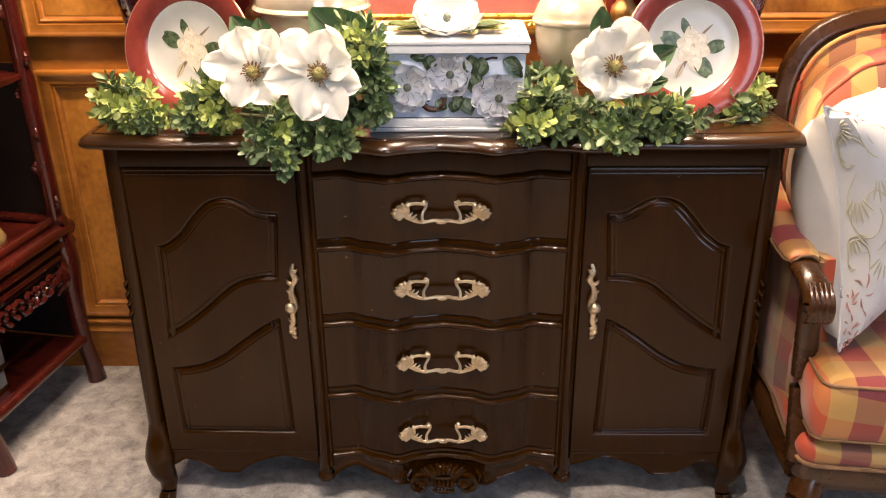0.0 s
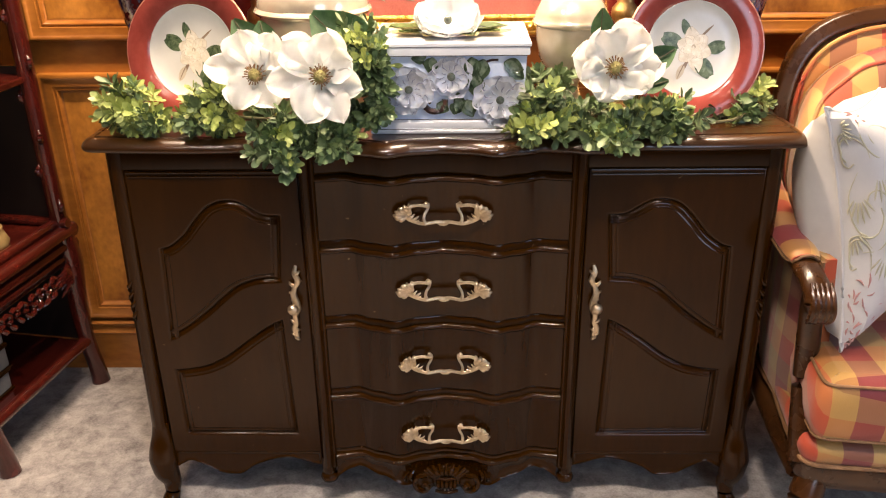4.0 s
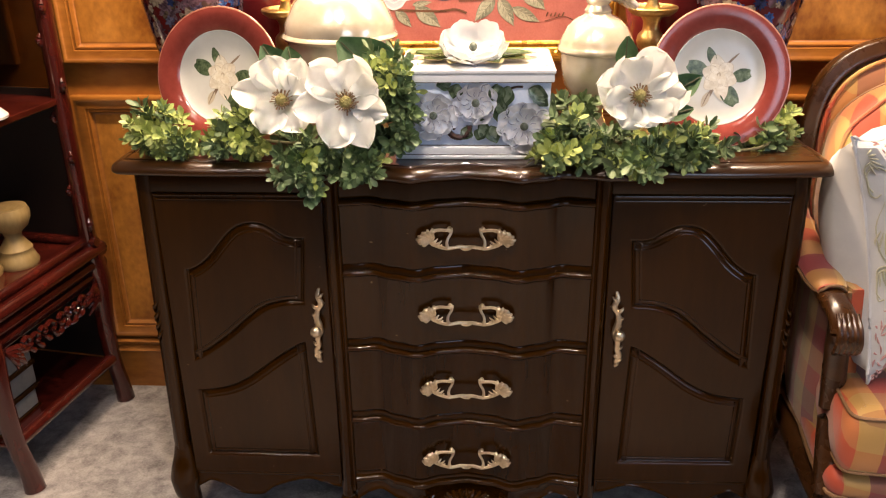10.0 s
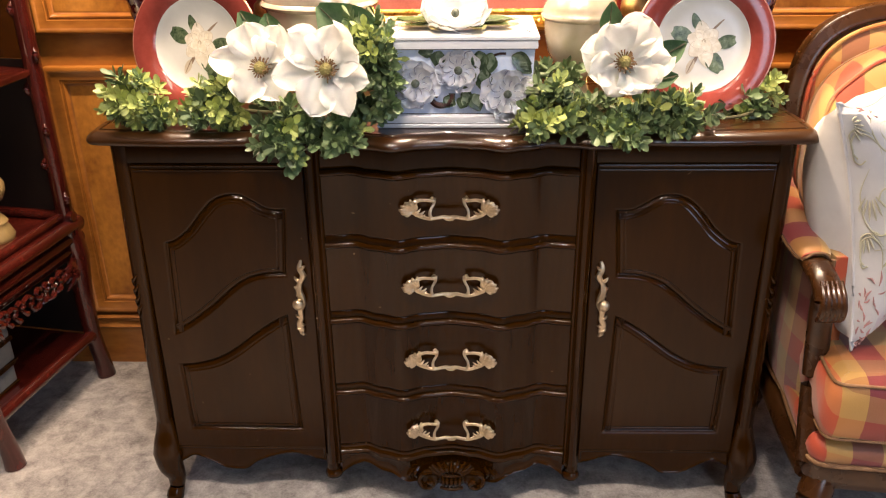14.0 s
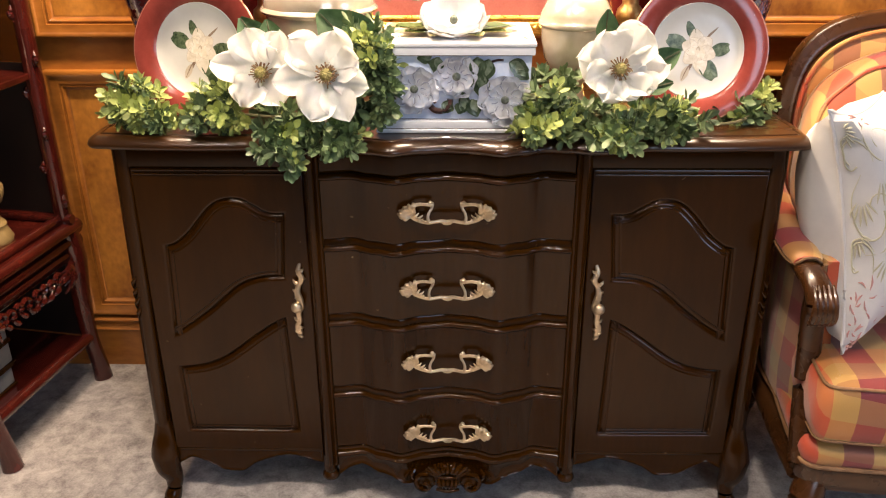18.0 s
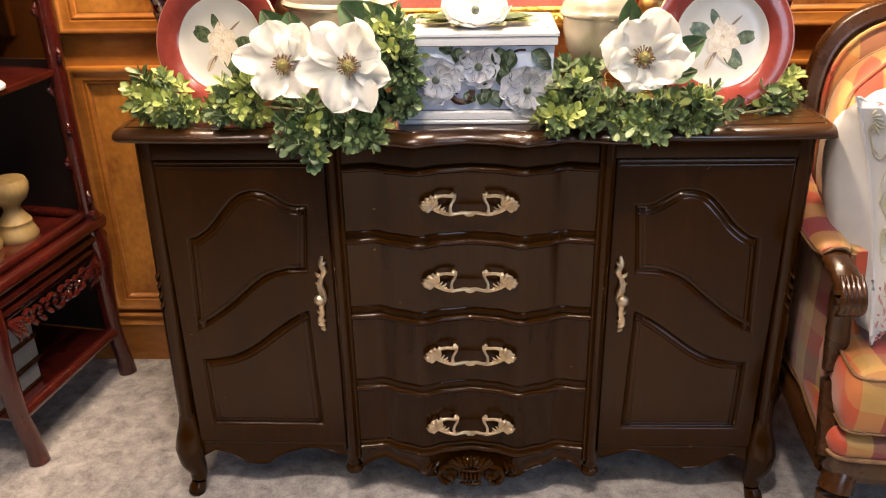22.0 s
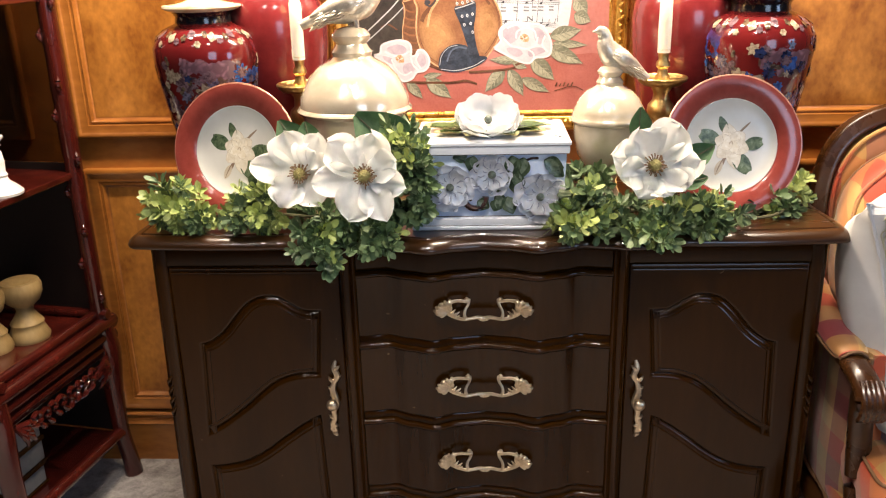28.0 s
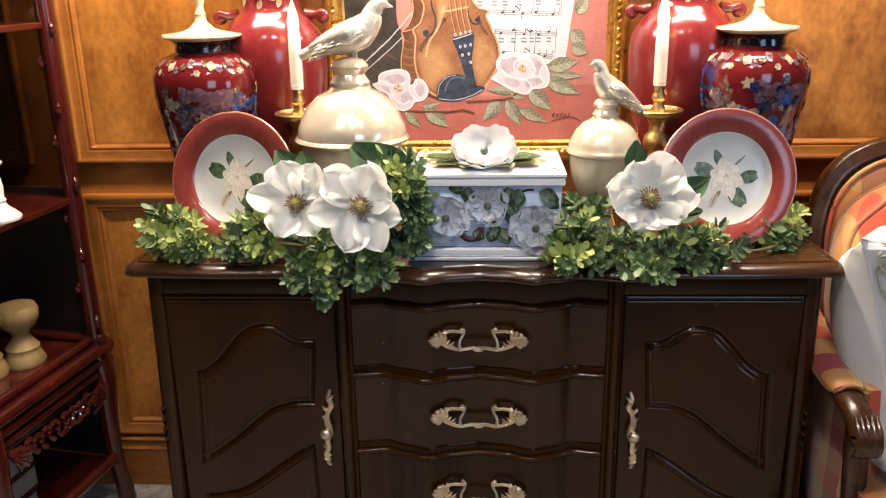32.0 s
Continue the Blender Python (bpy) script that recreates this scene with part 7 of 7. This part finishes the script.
def puffy(w, d, h, bulge, place, n=18, pinch=0.10, corner=0.0):
    """A soft square cushion: two domed faces meeting in a seam."""
    bm = bmesh.new()
    sides = []
    for s in (-1, 1):
        rows = []
        for i in range(n + 1):
            row = []
            for j in range(n + 1):
                u, v = 2 * i / n - 1, 2 * j / n - 1
                pu = u * (1 - pinch * (1 - v * v) * abs(u) ** 3)
                pv = v * (1 - pinch * (1 - u * u) * abs(v) ** 3)
                pu, pv = pu * (1 - corner * v * v * abs(u)), pv * (1 - corner * u * u * abs(v))
                k = max(0.0, (1 - u * u) * (1 - v * v)) ** bulge
                wob = 0.006 * math.sin(7 * u + 3 * v) * k
                row.append(bm.verts.new(place(pu * w / 2, pv * d / 2, s * (h / 2 * k + 0.002) + wob)))
            rows.append(row)
        for a, b in zip(rows, rows[1:]):
            for j in range(n):
                bm.faces.new((a[j], a[j + 1], b[j + 1], b[j]))
        sides.append(rows)
    bmesh.ops.remove_doubles(bm, verts=bm.verts, dist=0.0045)
    return bm


# seat: deck, loose cushion and rails
def seat_outline(x0, x1, y0, y1, r, bow):
    pts = []
    for i in range(13):
        t = i / 12
        pts.append((x0 + (x1 - x0) * t, y0 - bow * math.sin(math.pi * t)))
    for i in range(9):
        t = i / 8
        pts.append((x1 - 0.03 * t - 0.06 * t * t, y0 + (y1 - y0) * t))
    for i in range(9):
        t = 1 - i / 8
        pts.append((x0 + 0.03 * t + 0.06 * t * t, y0 + (y1 - y0) * t))
    pts = [Vector(p) for p in pts[:13] + pts[14:22] + pts[22:-1]]
    for _ in range(2):
        pts = [q for a, b in zip(pts, pts[1:] + pts[:1]) for q in (a.lerp(b, 0.25), a.lerp(b, 0.75))]
    return pts


flatp = lambda u, v, h: Vector((u, v, h))
SO = seat_outline(0.712, 1.438, -0.235, 0.27, 0.05, 0.03)
part("seat_rail", relief(SO, [(0.02, 0.155), (0.0, 0.160), (-0.012, 0.185), (-0.006, 0.212), (0.01, 0.220)], flatp), CHAIR_WOOD, chair, "shaped walnut seat rail")
part("seat_deck", relief(SO, [(0.016, 0.214), (0.002, 0.217), (-0.006, 0.226), (-0.010, 0.242), (-0.006, 0.256), (0.002, 0.266), (0.02, 0.272)], flatp), PLAID, chair)
part("deck_piping", tube([(u, v, 0.220) for u, v in inset_loop([Vector(p) for p in SO], -0.007)][::3], 0.005, seg=8, n=2, closed=True), PIPING, chair)
cushion_outline = seat_outline(0.712, 1.438, -0.250, 0.22, 0.05, 0.03)
cush = part("seat_cushion", relief(cushion_outline, [(0.05, 0.270), (0.022, 0.273), (0.008, 0.281), (0.0, 0.296), (-0.005, 0.320), (-0.007, 0.350), (-0.005, 0.378), (0.0, 0.398), (0.009, 0.410), (0.022, 0.418), (0.034, 0.4215)], flatp), PLAID, chair, "plump plaid seat cushion")
loop = [Vector(p) for p in cushion_outline]
part("cushion_piping", tube([(u, v, 0.409) for u, v in inset_loop(loop, 0.004)[::2]], 0.0034, seg=8, n=2, closed=True), PIPING, cush)
part("cushion_piping", tube([(u, v, 0.288) for u, v in inset_loop(loop, 0.003)[::2]], 0.0034, seg=8, n=2, closed=True), PIPING, cush)

for s in (-1, 1):
    def A(x, y, z):
        return (CX + s * (CX - x), y, z) if s > 0 else (x, y, z)
    # arm: padded run and a carved knuckle
    part("arm_rail", tube([A(0.742, 0.29, 0.632), A(0.715, 0.16, 0.616), A(0.702, 0.02, 0.600), A(0.701, -0.09, 0.588), A(0.702, -0.135, 0.581), A(0.704, -0.165, 0.566), A(0.705, -0.178, 0.544), A(0.705, -0.174, 0.526)], [0.026, 0.026, 0.027, 0.028, 0.027, 0.027, 0.026, 0.020], seg=14, n=5, flat=0.7), CHAIR_WOOD, chair, "walnut arm")
    bm = bmesh.new()
    for k in range(5):
        x = 0.6865 + 0.0092 * k
        tube([A(x, -0.174, 0.586), A(x, -0.195, 0.566), A(x, -0.203, 0.542 + 0.004 * (k % 2)), A(x, -0.198, 0.522), A(x, -0.184, 0.508)], [0.003, 0.0056, 0.0072, 0.0076, 0.004], bm=bm, seg=8, n=4, up=(1, 0, 0))
    part("carved_knuckle", bm, CHAIR_WOOD, chair, "carved knuckle at the arm's end")
    pad = part("arm_pad", tube([A(0.735, 0.27, 0.654), A(0.712, 0.16, 0.638), A(0.700, 0.05, 0.621), A(0.698, -0.03, 0.611), A(0.699, -0.085, 0.604), A(0.700, -0.104, 0.600)], [0.030, 0.034, 0.035, 0.035, 0.034, 0.029], seg=16, n=5, flat=0.5), PLAID_SIDE, chair, "padded plaid arm")
    part("arm_piping", tube([A(0.702, 0.27, 0.646), A(0.678, 0.16, 0.630), A(0.666, 0.05, 0.613), A(0.664, -0.03, 0.603), A(0.668, -0.085, 0.595), A(0.678, -0.106, 0.601), A(0.692, -0.109, 0.611), A(0.710, -0.109, 0.611), A(0.724, -0.105, 0.600), A(0.732, -0.085, 0.596)], 0.0030, seg=6, n=4), PIPING, pad)
    part("arm_support", tube([A(0.708, -0.150, 0.575), A(0.720, -0.125, 0.500), A(0.725, -0.130, 0.40), A(0.723, -0.160, 0.30), A(0.722, -0.200, 0.20)], [0.023, 0.023, 0.023, 0.025, 0.029], seg=12, n=5), CHAIR_WOOD, chair)
    bm = bmesh.new()
    rows = []
    for i in range(15):
        t = i / 14
        y = 0.27 - 0.38 * t
        x = 0.752 - 0.055 * math.sin(math.pi * min(1, t * 0.75))
        rows.append([bm.verts.new(A(x + 0.034, y, 0.215)), bm.verts.new(A(x + 0.026, y, 0.30)), bm.verts.new(A(x + 0.026, y, 0.45)), bm.verts.new(A(x + 0.024, y, 0.604)), bm.verts.new(A(x + 0.044, y, 0.604)), bm.verts.new(A(x + 0.062, y, 0.40)), bm.verts.new(A(x + 0.062, y, 0.215))])
    for a, b in zip(rows, rows[1:]):
        for j in range(7):
            bm.faces.new((a[j], a[(j + 1) % 7], b[(j + 1) % 7], b[j]))
    bm.faces.new(rows[0])
    bm.faces.new(rows[-1])
    part("side_panel", bm, PLAID_SIDE, chair, "plaid silk side panel")
    part("side_rail", tube([A(0.772, 0.29, 0.190), A(0.742, 0.18, 0.186), A(0.730, 0.04, 0.184), A(0.722, -0.10, 0.182), A(0.722, -0.20, 0.178)], [0.020, 0.022, 0.024, 0.026, 0.028], seg=12, n=5), CHAIR_WOOD, chair, "bowed walnut side rail")
    part("side_piping", tube([A(0.730, -0.112, 0.60), A(0.732, -0.114, 0.45), A(0.732, -0.114, 0.30), A(0.742, -0.112, 0.226), A(0.738, -0.03, 0.224), A(0.730, 0.08, 0.224), A(0.748, 0.25, 0.224)], 0.0045, seg=8, n=4), PIPING, chair)
    part("leg", tube([A(0.745, -0.215, 0.19), A(0.728, -0.235, 0.14), A(0.722, -0.245, 0.08), A(0.734, -0.236, 0.01), A(0.738, -0.236, -0.04), A(0.734, -0.246, FLOOR)], [0.030, 0.034, 0.029, 0.019, 0.018, 0.024], seg=12, n=5), CHAIR_WOOD, chair, "curved walnut front leg")
    part("rear_leg", tube([A(0.80, 0.27, 0.19), A(0.795, 0.29, 0.05), A(0.785, 0.32, FLOOR)], [0.026, 0.022, 0.019], seg=10, n=4), CHAIR_WOOD, chair)

bc = thing("back_cushion", "plump plaid silk cushion leaning on the chair back", "cushion", (1.075, 0.20, 0.436))
def boxed(u, v, h):
    """The cushion's own upright plane, its boxing gathered a little along the edge."""
    q = math.atan2(v - 0.69, u - CX)
    return lean(u, v + 0.003 * math.sin(17 * q) * (h > 0.05), 0.030 + h + 0.004 * math.sin(9 * q))


BO = oval(0.296, 0.245, 72, 2.7, 0.69)
cover = part("cover", relief(BO, [(0.016, -0.004), (0.004, 0.004), (0.0, 0.014), (-0.002, 0.045), (0.001, 0.072), (0.006, 0.082), (0.012, 0.088), (0.04, 0.104), (0.09, 0.120), (0.15, 0.128)], boxed), PLAID_CUSHION, bc)
for inset, h in ((0.004, 0.004), (0.005, 0.083)):
    part("piping", tube([boxed(p.x, p.y, h) for p in inset_loop([Vector(p) for p in BO], inset)], 0.0042, seg=8, n=2, closed=True), PIPING if h < 0.05 else PLAID_SIDE, cover)


def throw_pillow(at, turn, tilt, size, label):
    """A linen pillow with a plain back, an embroidered front and a corded seam."""
    p = thing("throw_pillow", label, "pillow", at, "linen pillows")
    m = pose(0, 0, size / 2, 90 + tilt, 0, turn)
    pl = lambda u, v, h: m @ Vector((u, v, h))
    part("cover", puffy(size, size, 0.25, 0.42, pl, 22, 0.20), LINEN, p, local=True)

    def rim(u, v):
        return (u * (1 - 0.20 * (1 - v * v) * abs(u) ** 3) * size / 2, v * (1 - 0.20 * (1 - u * u) * abs(v) ** 3) * size / 2)
    ring = [rim(*q) for q in [(-1 + 2 * i / 12, -1) for i in range(12)] + [(1, -1 + 2 * i / 12) for i in range(12)] + [(1 - 2 * i / 12, 1) for i in range(12)] + [(-1, 1 - 2 * i / 12) for i in range(12)]]
    part("seam", tube([pl(u, v, 0) for u, v in ring], 0.0035, seg=6, n=2, closed=True), LINEN, p, local=True)

    def on(a, b):
        a, b = math.sin(a * math.pi / 2), math.sin(b * math.pi / 2)
        k = max(0.0, (1 - a * a) * (1 - b * b)) ** 0.42
        u, v = rim(a, b)
        return pl(u, v, 0.125 * k - 0.0002 + 0.006 * math.sin(7 * a + 3 * b) * k)

    def stitch(name, pts, widths, mt):
        part(name, tube([on(a, b) for a, b in pts], widths, seg=6, n=4), mt, p, local=True)
    # faded scrolls, fans of small leaves and loose rose blossoms
    def hold(pts):
        return [(max(-0.95, min(0.95, a)), max(-0.95, min(0.95, b))) for a, b in pts]
    for cx, cy, spin, sc in ((-0.88, 0.40, 0.6, 0.20), (-0.74, 0.08, 2.0, 0.24), (-0.90, -0.18, -0.4, 0.16), (-0.55, 0.48, 1.2, 0.24), (-0.45, -0.20, 0.2, 0.26), (-0.20, 0.24, 2.4, 0.26), (0.15, -0.4, 0.8, 0.26), (0.35, 0.4, 1.8, 0.26)):
        for e in (1, -1):
            stitch("embroidered_scroll", hold([(cx + sc * (1 - 0.12 * k) * math.cos(spin + e * 0.75 * k), cy + sc * (1 - 0.12 * k) * math.sin(spin + e * 0.75 * k) * e) for k in range(7)]), [0.0006, 0.0013, 0.0017, 0.0019, 0.0017, 0.0014, 0.0016], EMB_OLIVE)
    for cx, cy, spin, sc in ((-0.93, 0.62, -0.4, 0.15), (-0.86, 0.18, -1.6, 0.16), (-0.92, -0.02, -1.2, 0.13), (-0.66, 0.30, -1.2, 0.17), (-0.62, -0.14, -1.8, 0.16), (-0.38, 0.55, -0.8, 0.17), (-0.3, 0.0, -1.5, 0.17), (0.1, 0.2, -1.0, 0.17), (0.4, -0.1, -1.6, 0.17)):
        for k in range(6):
            a0 = spin - 0.75 + 0.34 * k
            stitch("embroidered_leaf", hold([(cx + sc * t * math.cos(a0), cy + sc * t * math.sin(a0)) for t in (0.35, 0.6, 0.85, 1.05)]), [0.0006, 0.0021, 0.0021, 0.0006], EMB_OLIVE)
    for cx, cy, sc in ((-0.93, -0.42, 0.08), (-0.90, -0.60, 0.10), (-0.80, -0.36, 0.12), (-0.72, -0.62, 0.15), (-0.50, -0.55, 0.18), (-0.86, -0.80, 0.09), (-0.32, -0.36, 0.16), (-0.60, 0.76, 0.12), (0.20, -0.60, 0.18), (0.50, 0.40, 0.18)):
        for k in range(5):
            a0 = k * 1.25 + cx * 9
            stitch("embroidered_petal", hold([(cx + sc * t * math.cos(a0 + 0.9 * t), cy + sc * t * math.sin(a0 + 0.9 * t)) for t in (0.35, 0.7, 1.0)]), [0.0008, 0.0023, 0.0006], EMB_PINK)
    return p


throw_pillow((0.878, 0.060, 0.425), 52, -13, 0.48, "white linen pillow embroidered with faded flowers")
throw_pillow((1.14, 0.06, 0.430), 14, -16, 0.45, "white linen pillow embroidered with pale sprigs")
